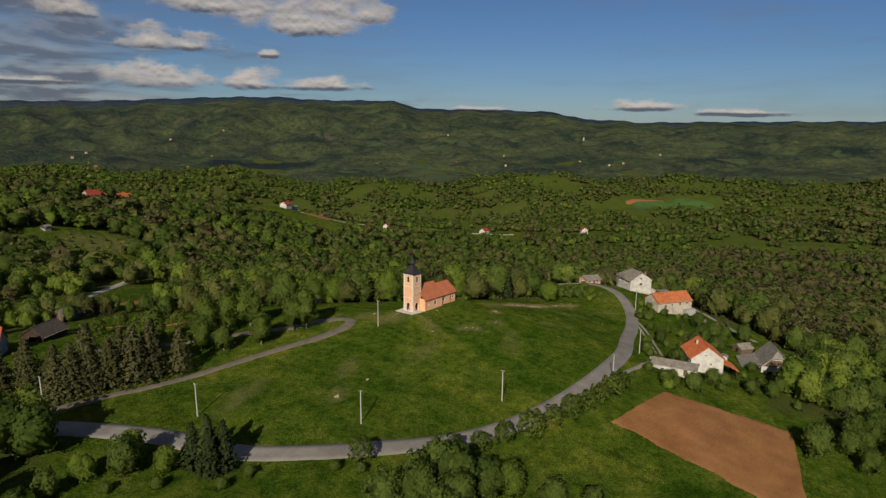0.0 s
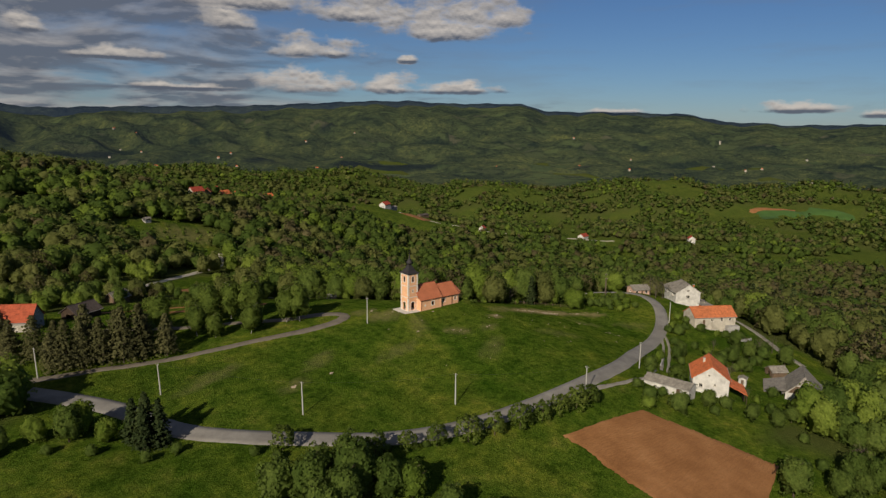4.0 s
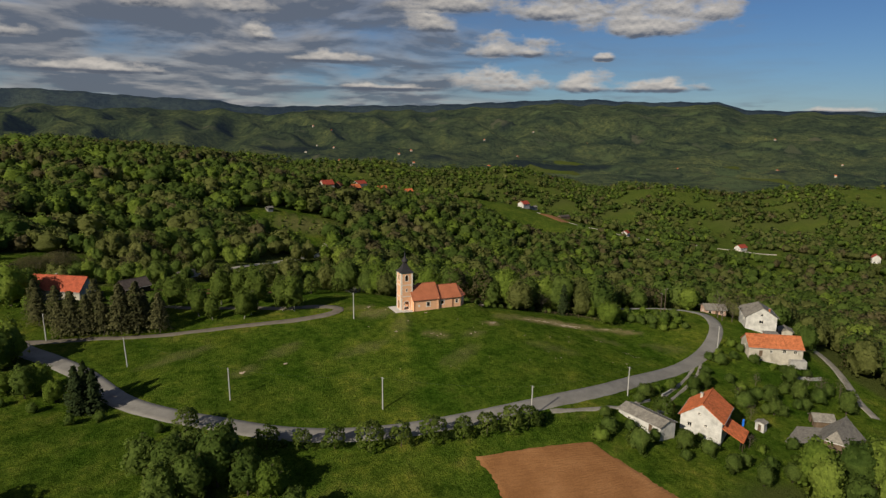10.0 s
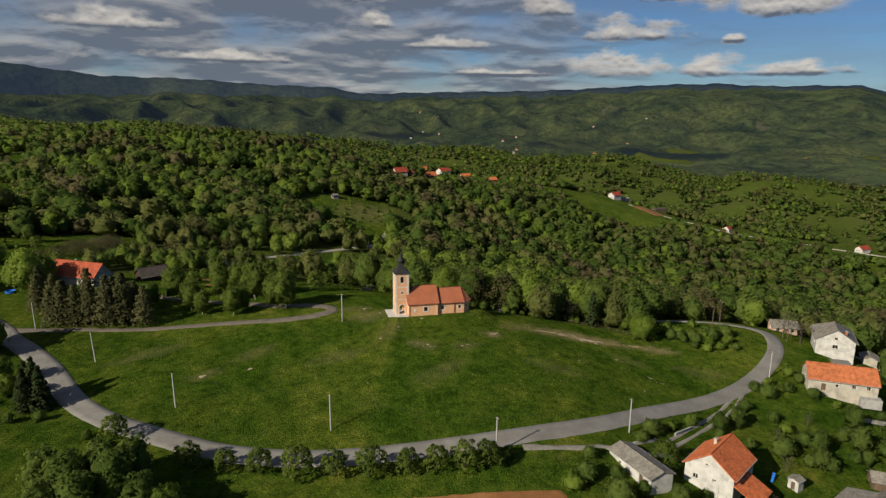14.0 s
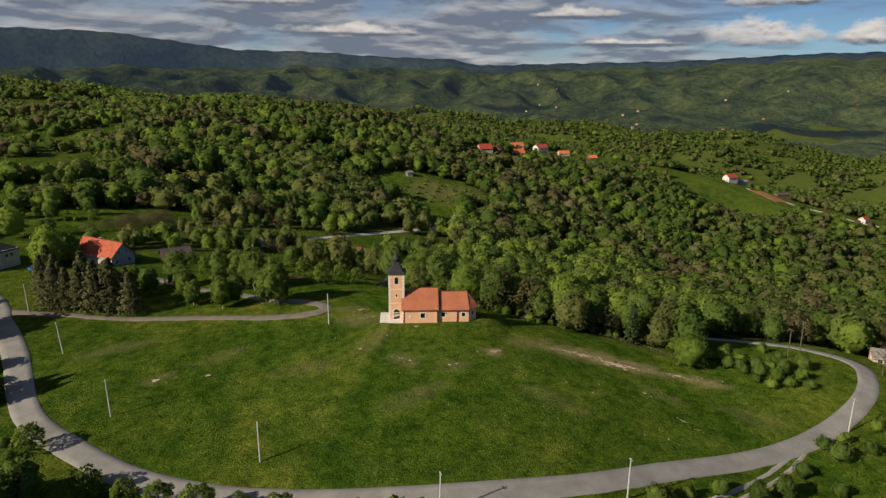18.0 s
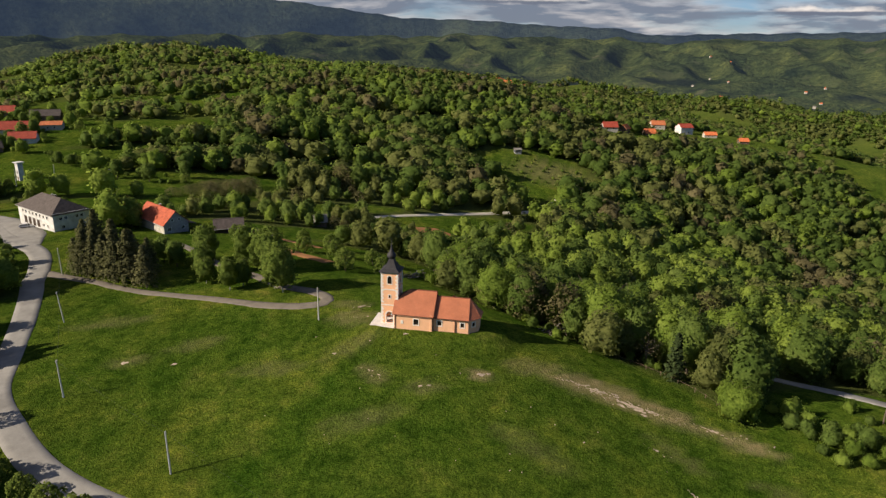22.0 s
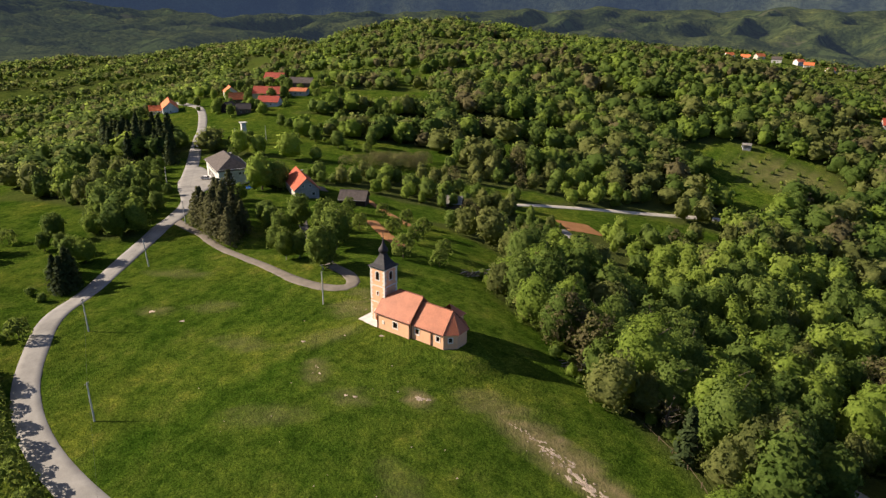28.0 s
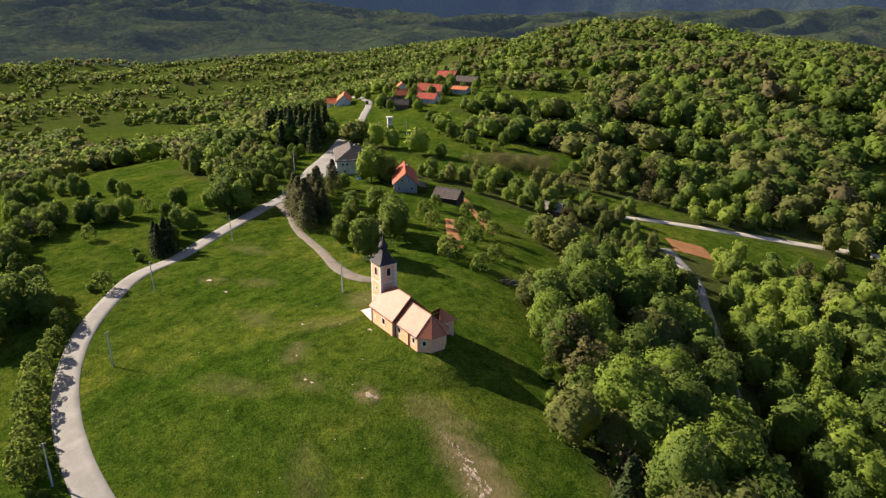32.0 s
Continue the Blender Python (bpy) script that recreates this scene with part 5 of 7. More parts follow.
# long orange house on the slope
oh = house("house", 114.6, -42.0, -32, 16.6, 8.8, 3.5, 2.9, "long cream farmhouse with worn orange tiled roof", "cream_plaster", "old_orange_tiles", base=-16.2, sink=4.0, openings={"S": [(2.6, 1.6, 1.0, 1.1), (-4.6, 0.2, 1.1, 2.0, "old_wood"), (6, 1.6, 1, 1.1), (-1.4, 1.5, 0.8, 0.9)], "W": [(0, 1.6, 1, 1.1)]})
part("annex", boxed((1.0, 4.9, 2.6), (4.2, 3.0, 5.6), 0.03), "old_orange_tiles", oh, "orange brick annex behind the house")
part("annex_roof", boxed((1.0, 5.0, 5.5), (4.8, 3.6, 0.16), 0.02), "grey_slates", oh)
part("terrace", boxed((6.6, -5.0, -1.4), (5.0, 2.6, 2.6), 0.04), "concrete", oh)
# white house with grey hipped roof
house("house", 135.3, -18.2, 52, 13.0, 10.5, 5.6, 3.4, "white two-storey house with weathered grey roof", "white_plaster", "grey_slates", base=-16.3, hip=(0.0, 0.9), openings={"W": [(0, 2.8, 1.5, 1.2), (0, 5.6, 1.0, 0.8)], "S": [(-3, 2.8, 1.1, 1.2), (2, 2.8, 1.1, 1.2)], "E": [(0, 2.8, 1.1, 1.2)], "N": [(-3, 3, 1.1, 1.2), (3, 3, 1.1, 1.2)]}, over=0.7, chimney=[(-5.0, -2.6, 1.0, "old_orange_tiles")])
house("shed", 147.5, -21, 50, 5.5, 4, 2.6, 0.8, "low grey-roofed shed beside the white house", "cream_plaster", "grey_slates", category="shed")
house("house", 136.8, 4.6, -28, 8.0, 6.4, 2.9, 1.3, "small pink house with a low grey roof", "pink_plaster", "grey_slates", openings={"S": [(-2.2, 0.9, 1.2, 1.2), (0.4, 0, 1.0, 2.0, "old_wood"), (2.4, 0.9, 1.2, 1.2)], "W": [(0, 0.9, 1.1, 1.1)]}, over=0.7)
# white hall at the forecourt
house("hall", -143.7, 67.4, 155, 26.0, 12.5, 6.4, 3.8, "long white two-storey hall with a brown hipped roof and garage doors", "white_plaster", "brown_tiles", base=-5.6, hip=(1.0, 1.0), over=0.7, openings={
    "N": [(-9.5 + 2.6 * k, 3.9, 1.1, 1.1) for k in range(8)] + [(-8.0 + 3.2 * k, 0.0, 2.3, 2.8, "dark_wood") for k in range(4)] + [(5.5, 0.9, 1.0, 1.0), (8.5, 0.9, 1.0, 1.0)],
    "W": [(-3.6, 3.9, 1.1, 1.1), (-1.9, 3.9, 1.1, 1.1), (1.9, 3.9, 1.1, 1.1), (3.6, 3.9, 1.1, 1.1), (-3.0, 0.9, 1.1, 1.1)], "E": [(-3, 3.9, 1.1, 1.1), (3, 3.9, 1.1, 1.1)], "S": [(-8 + 4 * k, 3.9, 1.1, 1.1) for k in range(5)]}, chimney=[(1.5, -2.0, 0.8, "brown_tiles"), (4.0, -2.2, 0.8, "brown_tiles")])
# grey house with the orange roof
gh = house("house", -102.0, 69.5, -31, 20.0, 8.8, 4.2, 4.0, "grey rendered house with steep rust-red tiled roof", "grey_render", "rust_tiles", base=-5.4, openings={"E": [(-1.3, 4.7, 0.8, 1.0), (1.3, 4.7, 0.8, 1.0), (-2.4, 1.5, 1.2, 1.2), (2.4, 1.5, 1.2, 1.2)], "N": [(-2, 1.4, 1.2, 1.2), (2, 1.4, 1.2, 1.2)], "S": [(-5, 1.3, 1.2, 1.2), (-1.5, 0, 1.1, 2.0, "old_wood"), (2, 1.3, 1.2, 1.2), (5.5, 1.3, 1.2, 1.2)]}, chimney=[(-2, 0.8, 1.0, "old_orange_tiles")])
part("lime_wash", boxed((0, -4.42, 1.0), (19.6, 0.05, 3.4)), "cream_plaster", gh, "cream washed front wall")
lean_to(gh, 2.0, 9.4, 4.4, 8.0, 3.3, 2.3, "brown_tiles")
house("shed", -79.5, 74.5, 30, 9.5, 7.0, 2.6, 2.3, "dark timber shed with a brown tiled roof", "dark_wood", "brown_tiles", openings={"W": [(0, 0, 2.4, 2.1, "open")]}, over=0.7, category="shed")
house("shed", -60, 110, 25, 7, 5, 2.6, 2.0, "old timber barn with pale weathered roof at the wood's edge", "old_wood", "grey_slates", over=0.6, category="barn")


def trafo(x, y):
    z = G(x, y)
    o = thing("transformer_tower", pose(x, y, z, 0, 0, -20), "white masonry transformer tower with a flat overhanging cap", "tower")
    bm = bmesh.new()
    for ang, cx_, cy_ in ((-90, 0, -1.2), (90, 0, 1.2), (0, 1.2, 0), (180, -1.2, 0)):
        w2 = 1.2 if ang in (-90, 90) else 0.95
        panel(bm, side(cx_, cy_, ang), [(-w2, -1), (w2, -1), (w2, 8.2), (-w2, 8.2)], [hole_outline(0, 3.2, 0.9, 1.4)] if ang == -90 else [], 0.25)
    b = part("wall", bm, "white_plaster", o)
    part("cap", boxed((0, 0, 8.4), (3.6, 3.6, 0.4), 0.05), "white_plaster", o)
    part("hatch", boxed((0, -1.1, 3.9), (0.88, 0.1, 1.38)), "iron", b)
    part("door", boxed((0, -1.22, 0.9), (0.9, 0.08, 1.9), 0.02), "old_wood", b)


trafo(-215, 130.5)
# village on the ridge: x, y, turn, length, width, wall, roof, roof material, wall material
VILLAGE = [(-350, 171, 150, 29, 10, 4.0, 4.2, "orange_tiles", "white_plaster"), (-362, 168, 60, 10, 8, 3.2, 3.0, "orange_tiles", "white_plaster"), (-350, 223, 150, 13, 9, 4.2, 3.6, "orange_tiles", "white_plaster"), (-311, 200, 60, 11, 9, 3.4, 3.8, "orange_tiles", "old_wood"), (-272, 175, 50, 9, 7, 3.0, 3.0, "brown_tiles", "old_wood"),
           (-297, 216, 28, 20, 9, 3.4, 4.2, "red_tiles", "cream_plaster"), (-269, 194, 30, 14, 9, 3.2, 3.2, "red_tiles", "white_plaster"), (-357, 274, 25, 17, 9, 3.6, 4.2, "red_tiles", "old_wood"), (-308, 258, 30, 18, 10, 3.6, 3.4, "brown_tiles", "old_wood"), (-281, 231, 28, 12, 8, 3.2, 1.8, "old_orange_tiles", "cream_plaster"), (-293, 179, 110, 9, 7, 3.0, 3.2, "brown_tiles", "dark_wood")]
for x, y, yaw, L_, W_, wl, rf, rm, wm in VILLAGE:
    house("house", x, y, yaw, L_, W_, wl, rf, f"village {'shed' if wm in ('old_wood', 'dark_wood') else 'house'} with {rm.replace('_', ' ')} among fruit trees", wm, rm, openings={"S": [(-2, 0.9, 1, 1.1), (1.8, 0.9, 1, 1.1)], "W": [(0, 0.9, 1, 1.1)], "E": [(0, 0.9, 1, 1.1)], "N": [(-2, 0.9, 1, 1.1), (2, 0.9, 1, 1.1)]}, far=True)
# lone far houses
FAR = [(341, 502, 20, 12, 9, 5, 3.2, "red_tiles", "white_plaster"), (357, 510, 20, 16, 6, 3, 1.2, "grey_slates", "cream_plaster"), (393, 492, 10, 15, 7, 2.6, 1.6, "brown_tiles", "old_wood"), (440, 430, 30, 8, 7, 4, 2.6, "red_tiles", "white_plaster"), (540, 350, 10, 13, 8, 3.5, 3.0, "red_tiles", "white_plaster"),
       (156, 578, 25, 14, 11, 7, 3.4, "red_tiles", "white_plaster"), (69, 385, 15, 11, 8, 2.7, 3.4, "red_tiles", "cream_plaster"), (81, 392, 60, 7, 6, 3, 2.8, "orange_tiles", "old_wood"), (101, 406, 20, 9, 7, 3.2, 3.0, "orange_tiles", "old_wood"), (130, 584, 10, 14, 9, 4.5, 3.8, "old_orange_tiles", "cream_plaster"), (178, 560, 10, 12, 7, 3, 2.6, "orange_tiles", "cream_plaster"), (205, 540, 10, 9, 6, 3, 2.6, "orange_tiles", "old_wood"),
       (626, 251, 40, 9, 8, 6.5, 3, "red_tiles", "white_plaster"), (6, 303, 20, 4.2, 3.4, 2.6, 0.7, "grey_slates", "concrete")]
for x, y, yaw, L_, W_, wl, rf, rm, wm in FAR:
    house("house", x, y, yaw, L_, W_, wl, rf, f"distant {wm.split('_')[0]} farmhouse with {rm.replace('_', ' ')} in the woods", wm, rm, openings={"S": [(-2.4, 1.0, 1.1, 1.2), (1.8, 1.0, 1.1, 1.2)], "W": [(-1.4, 1.0, 1, 1.1), (1.4, 1.0, 1, 1.1)], "E": [(0, 1.0, 1, 1.1)]}, far=True)
for k in range(9):
    x, y = -195 + 22 * k + (k * 37 % 11), 948 + (k * 53 % 34)
    house("house", x, y, (k * 47) % 90, 13, 9, 4.5, 3.6, "distant ridge-top house with an orange tiled roof", "white_plaster" if k % 3 else "cream_plaster", "orange_tiles" if k % 4 else "brown_tiles", openings={"S": [(-2.4, 1.0, 1.1, 1.2), (1.8, 1.0, 1.1, 1.2)]}, far=True)

# scattered farmhouses on the far hills
rs = random.Random(21)
for k in range(34):
    b, r = (rs.uniform(8, 34) if k < 18 else rs.uniform(34, 78)), rs.uniform(1700, 3300)
    x, y = r * math.sin(radians(b)), r * math.cos(radians(b))
    z = float(far_height(np.float64(radians(b)), np.float64(r)))
    house("house", x, y, rs.uniform(0, 180), rs.uniform(6, 9), 5.5, 3.6, 2.2, "far white farmhouse on a wooded hillside", "cream_plaster", "orange_tiles" if k % 3 else "grey_slates", base=z + 1.0, far=True, sink=14)

# ---------------------------------------------------------------- trees
RNG = np.random.default_rng(11)


def quads_at(pos, nrm, size, rng, long=1.0):
    """Leaf sprays: bent quads at pos, facing nrm, of half size size. Returns (n, 4, 3)."""
    n = len(pos)
    nrm = nrm / np.maximum(np.linalg.norm(nrm, axis=1, keepdims=True), 1e-6)
    r = rng.normal(size=(n, 3))
    u = np.cross(nrm, r)
    u /= np.maximum(np.linalg.norm(u, axis=1, keepdims=True), 1e-6)
    v = np.cross(nrm, u)
    s = (size * rng.uniform(0.6, 1.25, n))[:, None]
    a, b = u * s * long, v * s
    j = rng.uniform(0.6, 1.2, (4, n, 1))
    return np.stack([pos - a * j[0], pos - b * j[1] + nrm * s * 0.25, pos + a * j[2], pos + b * j[3] + nrm * s * 0.25], 1)


def broad_crown(rng, n, clumps, size, rx=0.5, z0=0.05, z1=1.0, lumpy=0.25, ragged=0.35, low=0.0, vary=1.0, face=0.30, body=None):
    """Foliage of a broad-leaved tree of height 1: leaf sprays gathered in clumps over a dome, round a dense lumpy body."""
    zc, rz = z0 + (z1 - z0) * 0.42, (z1 - z0) * 0.58
    i = np.arange(clumps)
    cz = 1 - 1.42 * (i + 0.5) / clumps
    ca = i * 2.39996 + rng.normal(size=clumps) * 0.35
    cs = np.sqrt(np.maximum(0, 1 - cz * cz))
    d = np.stack([np.cos(ca) * cs, np.sin(ca) * cs, np.where(cz < 0, cz * 1.5, cz)], -1)
    cr = rx * rng.uniform(0.24, 0.42, clumps)
    cen = d * np.array([rx * 0.72, rx * 0.72, rz * 0.80]) * rng.uniform(1 - lumpy, 1 + lumpy * 0.4, (clumps, 1))
    cen[:, 2] += zc
    k = rng.integers(0, clumps, n)
    e = rng.normal(size=(n, 3))
    e /= np.linalg.norm(e, axis=1, keepdims=True)
    e = e + d[k] * 0.75 + np.array([0, 0, 0.22 + low])
    e /= np.maximum(np.linalg.norm(e, axis=1, keepdims=True), 1e-6)
    pos = cen[k] + e * (cr[k] * rng.uniform(0.7, 1.08, n))[:, None]
    out = (pos - np.array([0, 0, zc - 0.08])) / np.array([rx, rx, rz])
    out /= np.maximum(np.linalg.norm(out, axis=1, keepdims=True), 1e-6)
    nrm = e + rng.normal(size=(n, 3)) * ragged
    tone = rng.normal(size=clumps)
    tint = 0.5 + vary * (tone[k] * 0.09 + rng.normal(size=n) * 0.07)
    v = quads_at(pos, nrm, np.full(n, size), rng)
    o = out * 0.6 + e * 0.55
    nn = soft_normals(v, face, o / np.maximum(np.linalg.norm(o, axis=1, keepdims=True), 1e-6))
    nn = np.repeat(nn[:, None], 4, axis=1)
    if body:
        bv, bt, bn = crown_body(cen, cr, tone, np.array([0, 0, zc]), (rx, rx, rz), *body)
        v, tint, nn = np.concatenate([v, bv]), np.concatenate([tint, 0.5 + vary * 0.09 * bt]), np.concatenate([nn, bn])
    return v, tint, nn


def crown_body(cen, cr, tone, mid, radii, nu, nv):
    """The closed leaf mass of a crown: the outer skin of all its clumps, as nu by nv quads."""
    a = np.arange(nu + 1) * 6.28318 / nu
    p = np.linspace(1.0, -0.82, nv + 1)
    az, cz = np.meshgrid(a, np.sin(p * 1.5708), indexing="ij")
    az = az + 0.5 * (np.arange(nv + 1) % 2) * 6.28318 / nu
    cs = np.sqrt(np.maximum(0, 1 - cz * cz))
    d = np.stack([np.cos(az) * cs, np.sin(az) * cs, cz], -1)
    c = cen - mid
    dc = np.einsum("uvk,ck->uvc", d, c)
    gap = (c * c).sum(1) - dc ** 2
    r = dc + np.sqrt(np.maximum(0, (cr * 1.02) ** 2 - gap)) - 9 * (gap > (cr * 1.02) ** 2)
    base = 0.58 / np.sqrt((d[..., 0] / radii[0]) ** 2 + (d[..., 1] / radii[1]) ** 2 + (d[..., 2] / radii[2]) ** 2)
    who = r.argmax(-1)
    best = np.maximum(r.max(-1) * 0.87, base)
    p = mid + d * best[..., None]
    nrm = (p - cen[who]) / cr[who][..., None] * 0.6 + d * 0.55
    nrm /= np.maximum(np.linalg.norm(nrm, axis=-1, keepdims=True), 1e-6)

    def quads(q):
        return np.stack([q[:-1, :-1], q[:-1, 1:], q[1:, 1:], q[1:, :-1]], 2).reshape(-1, 4, 3)
    return quads(p), tone[who][:-1, :-1].ravel(), quads(nrm)


def cone_crown(rng, n, size, rx=0.2, z0=0.10, layers=16, gap=0.0, blunt=0.0):
    """Foliage of a coniferous tree of height 1: sprays along drooping boughs in whorls."""
    lay = rng.integers(0, layers, n)
    f = (lay + 0.5) / layers
    z = z0 + (1 - z0) * f
    bough = rng.integers(0, 9, n)
    az = bough * (6.2832 / 9) + lay * 1.3 + rng.normal(size=n) * 0.16
    reach = rx * ((1 - f) ** (0.75 - 0.3 * blunt) + 0.04 + 0.25 * blunt * (f < 0.8)) * (0.75 + 0.35 * np.sin(bough * 5.1 + lay * 2.7) ** 2)
    q = rng.uniform(0.12, 1.0, n) ** 0.7
    pos = np.stack([np.cos(az) * reach * q, np.sin(az) * reach * q, z - q * reach * 0.38 + rng.normal(size=n) * 0.016], -1)
    nrm = np.stack([np.cos(az) * 0.5, np.sin(az) * 0.5, np.full(n, 0.8)], -1) + rng.normal(size=(n, 3)) * 0.4
    v = quads_at(pos, nrm, np.full(n, size), rng, 1.3)
    o = np.stack([np.cos(az) * 0.8, np.sin(az) * 0.8, np.full(n, 0.6)], -1)
    return v, 0.5 + rng.normal(size=n) * 0.12, np.repeat(soft_normals(v, 0.4, o)[:, None], 4, axis=1)


def quad_mesh(name, v, tint, mat, nrm=None):
    """One mesh from (n, 4, 3) quads, with a tint on each point, shaded by the crown's normals nrm."""
    n = len(v)
    me = bpy.data.meshes.new(name)
    me.vertices.add(4 * n)
    me.vertices.foreach_set("co", np.ascontiguousarray(v, np.float32).ravel())
    me.loops.add(4 * n)
    me.loops.foreach_set("vertex_index", np.arange(4 * n, dtype=np.int32))
    me.polygons.add(n)
    me.polygons.foreach_set("loop_start", np.arange(0, 4 * n, 4, dtype=np.int32))
    me.update(calc_edges=True)
    a = me.attributes.new("tint", "FLOAT", "POINT")
    a.data.foreach_set("value", np.repeat(np.clip(tint, 0, 1), 4).astype(np.float32))
    if nrm is not None:
        c = me.attributes.new("custom_normal", "FLOAT_VECTOR", "POINT")
        c.data.foreach_set("vector", np.ascontiguousarray(nrm, np.float32).ravel())
    me.materials.append(MATS[mat])
    return me


def soft_normals(v, face, out):
    """Normals for a crown: mostly away from its heart, a little by the spray itself."""
    f = np.cross(v[:, 2] - v[:, 0], v[:, 3] - v[:, 1])
    f /= np.maximum(np.linalg.norm(f, axis=1, keepdims=True), 1e-9)
    f *= np.sign((f * out).sum(1, keepdims=True) + 1e-9)
    n = out * (1 - face) + f * face
    return n / np.maximum(np.linalg.norm(n, axis=1, keepdims=True), 1e-9)


def limbs(rng, h, r0, spread, count, top=0.85, start=0.25, twigs=0):
    """A tapered trunk with limbs reaching into the crown."""
    bm = bmesh.new()
    p, r = Vector((0, 0, -0.4)), r0
    steps = 5
    for k in range(steps):
        q = Vector((rng.normal() * 0.02 * h, rng.normal() * 0.02 * h, h * top * (k + 1) / steps))
        tube(bm, p, q, r, r * 0.72, 7)
        p, r = q, r * 0.72
    for k in range(count):
        f = start + (top - start) * (k + 0.5) / count
        a = k * 2.4 + rng.uniform(-0.4, 0.4)
        L = spread * rng.uniform(0.6, 1.0) * (1.1 - 0.6 * f)
        b = Vector((0, 0, h * f))
        c = b + Vector((math.cos(a) * L * 0.6, math.sin(a) * L * 0.6, L * 0.45))
        e = c + Vector((math.cos(a + 0.3) * L * 0.5, math.sin(a + 0.3) * L * 0.5, L * 0.5))
        tube(bm, b, c, r0 * 0.32, r0 * 0.2, 5)
        tube(bm, c, e, r0 * 0.2, r0 * 0.07, 5)
        for j in range(twigs):
            o = c.lerp(e, rng.uniform(0, 1))
            tube(bm, o, o + Vector((rng.normal(), rng.normal(), abs(rng.normal()) * 0.8)) * L * 0.28, r0 * 0.07, r0 * 0.02, 3)
    return bm


def tree(name, crown, mat, h, trunk_bm, bark, label, category="tree", group=""):
    t = thing(name, Matrix.Translation((0, 0, -500)), label, category, group)
    if trunk_bm is not None:
        part("trunk", trunk_bm, bark, t)
    v, tint, nrm = crown
    c = new("crown", quad_mesh("crown", v * h, tint, mat, nrm))
    c.parent = t
    return t


def kinds():
    K = {}
    r = RNG
    for i in range(3):
        v = broad_crown(r, 820, 36, 0.031, 0.35, 0.05, body=(12, 6))
        K[f"maple{i}"] = tree("broadleaf_tree", v, "leaf_green", 11.0, limbs(r, 11, 0.28, 4.0, 4), "bark", "tall broadleaf tree in full green leaf at the wood's edge")
        v = broad_crown(r, 860, 40, 0.032, 0.40, 0.03, body=(12, 6))
        K[f"lime{i}"] = tree("broadleaf_tree", v, "leaf_bright", 10.0, limbs(r, 10, 0.28, 4.0, 4), "bark", "rounded broadleaf tree in bright fresh spring leaf")
        v = broad_crown(r, 2200, 52, 0.020, 0.36 if i != 1 else 0.42, 0.03, body=(16, 8))
        K[f"edge{i}"] = tree("broadleaf_tree", v, "leaf_bright" if i else "leaf_green", 10.5, limbs(r, 10.5, 0.28, 4.0, 7), "bark", "dense broadleaf tree in fresh green leaf at the meadow's edge")
    for i in range(2):
        v = broad_crown(r, 1100, 36, 0.023, 0.30, 0.03, 1.0, 0.35, 0.6, -0.2, body=(10, 7))
        K[f"birch{i}"] = tree("birch_tree", v, "birch_leaf", 12.0, limbs(r, 12, 0.17, 2.4, 8), "pale_bark", "slender birch with pale trunk and hanging light green leaves")
        v = broad_crown(r, 800, 22, 0.046, 0.50, 0.10, 1.0, 0.3, 0.5)
        K[f"plum{i}"] = tree("fruit_tree", v, "birch_leaf", 5.8, limbs(r, 5.8, 0.13, 2.2, 7, twigs=3), "bark", "small thin-leaved fruit tree standing by the road")
        v = broad_crown(r, 400, 18, 0.046, 0.62, 0.0, 1.0, 0.4, 0.5, body=(10, 5))
        K[f"bush{i}"] = tree("bush", v, "leaf_green", 2.6, limbs(r, 2.2, 0.06, 1.0, 5), "bark", "dense green bush in the grass", "bush")
        v = broad_crown(r, 400, 18, 0.046, 0.62, 0.0, 1.0, 0.4, 0.5, body=(10, 5))
        K[f"shrub{i}"] = tree("bush", v, "leaf_bright", 2.4, limbs(r, 2.0, 0.06, 1.0, 5), "bark", "fresh light green bush by the roadside", "bush")
        v = cone_crown(r, 2000, 0.021, 0.27 + 0.03 * i, 0.16, 11, blunt=0.45)
        K[f"pine{i}"] = tree("pine_tree", v, "pine_needles", 13.0, limbs(r, 13, 0.20, 1.8, 9), "bark", "olive-green pine with bare lower trunk beside the drive")
        v = cone_crown(r, 1100, 0.034, 0.31, 0.03, 14)
        K[f"spruce{i}"] = tree("spruce_tree", v, "needles", 11.0, limbs(r, 11, 0.15, 0.8, 6), "bark", "dark green spruce with drooping boughs")
        v = broad_crown(r, 150, 24, 0.024, 0.46, 0.25, 1.0, 0.4, 1.0)
        K[f"bare{i}"] = tree("bare_tree", v, "leaf_brown", 8.0, limbs(r, 8, 0.20, 3.4, 14, twigs=7), "dead_twigs", "leafless grey-brown tree with bare branching limbs")
    v = broad_crown(r, 2600, 60, 0.026, 1.05, 0.0, 1.0, 0.45, 1.0)
    K["thicket"] = tree("thicket", v, "leaf_brown", 6.0, limbs(r, 5, 0.10, 5.0, 22, top=0.8, start=0.05, twigs=9), "dead_twigs", "broad brown thicket of brushwood barely in leaf", "thicket")
    v = broad_crown(r, 1700, 30, 0.034, 0.46, -0.05, 1.0, 0.1, 0.3)
    K["thuja"] = tree("evergreen_shrub", v, "birch_leaf", 5.5, None, "", "large rounded green evergreen shrub beside the house", "shrub")
    return K


KIND = kinds()
COUNT = {}


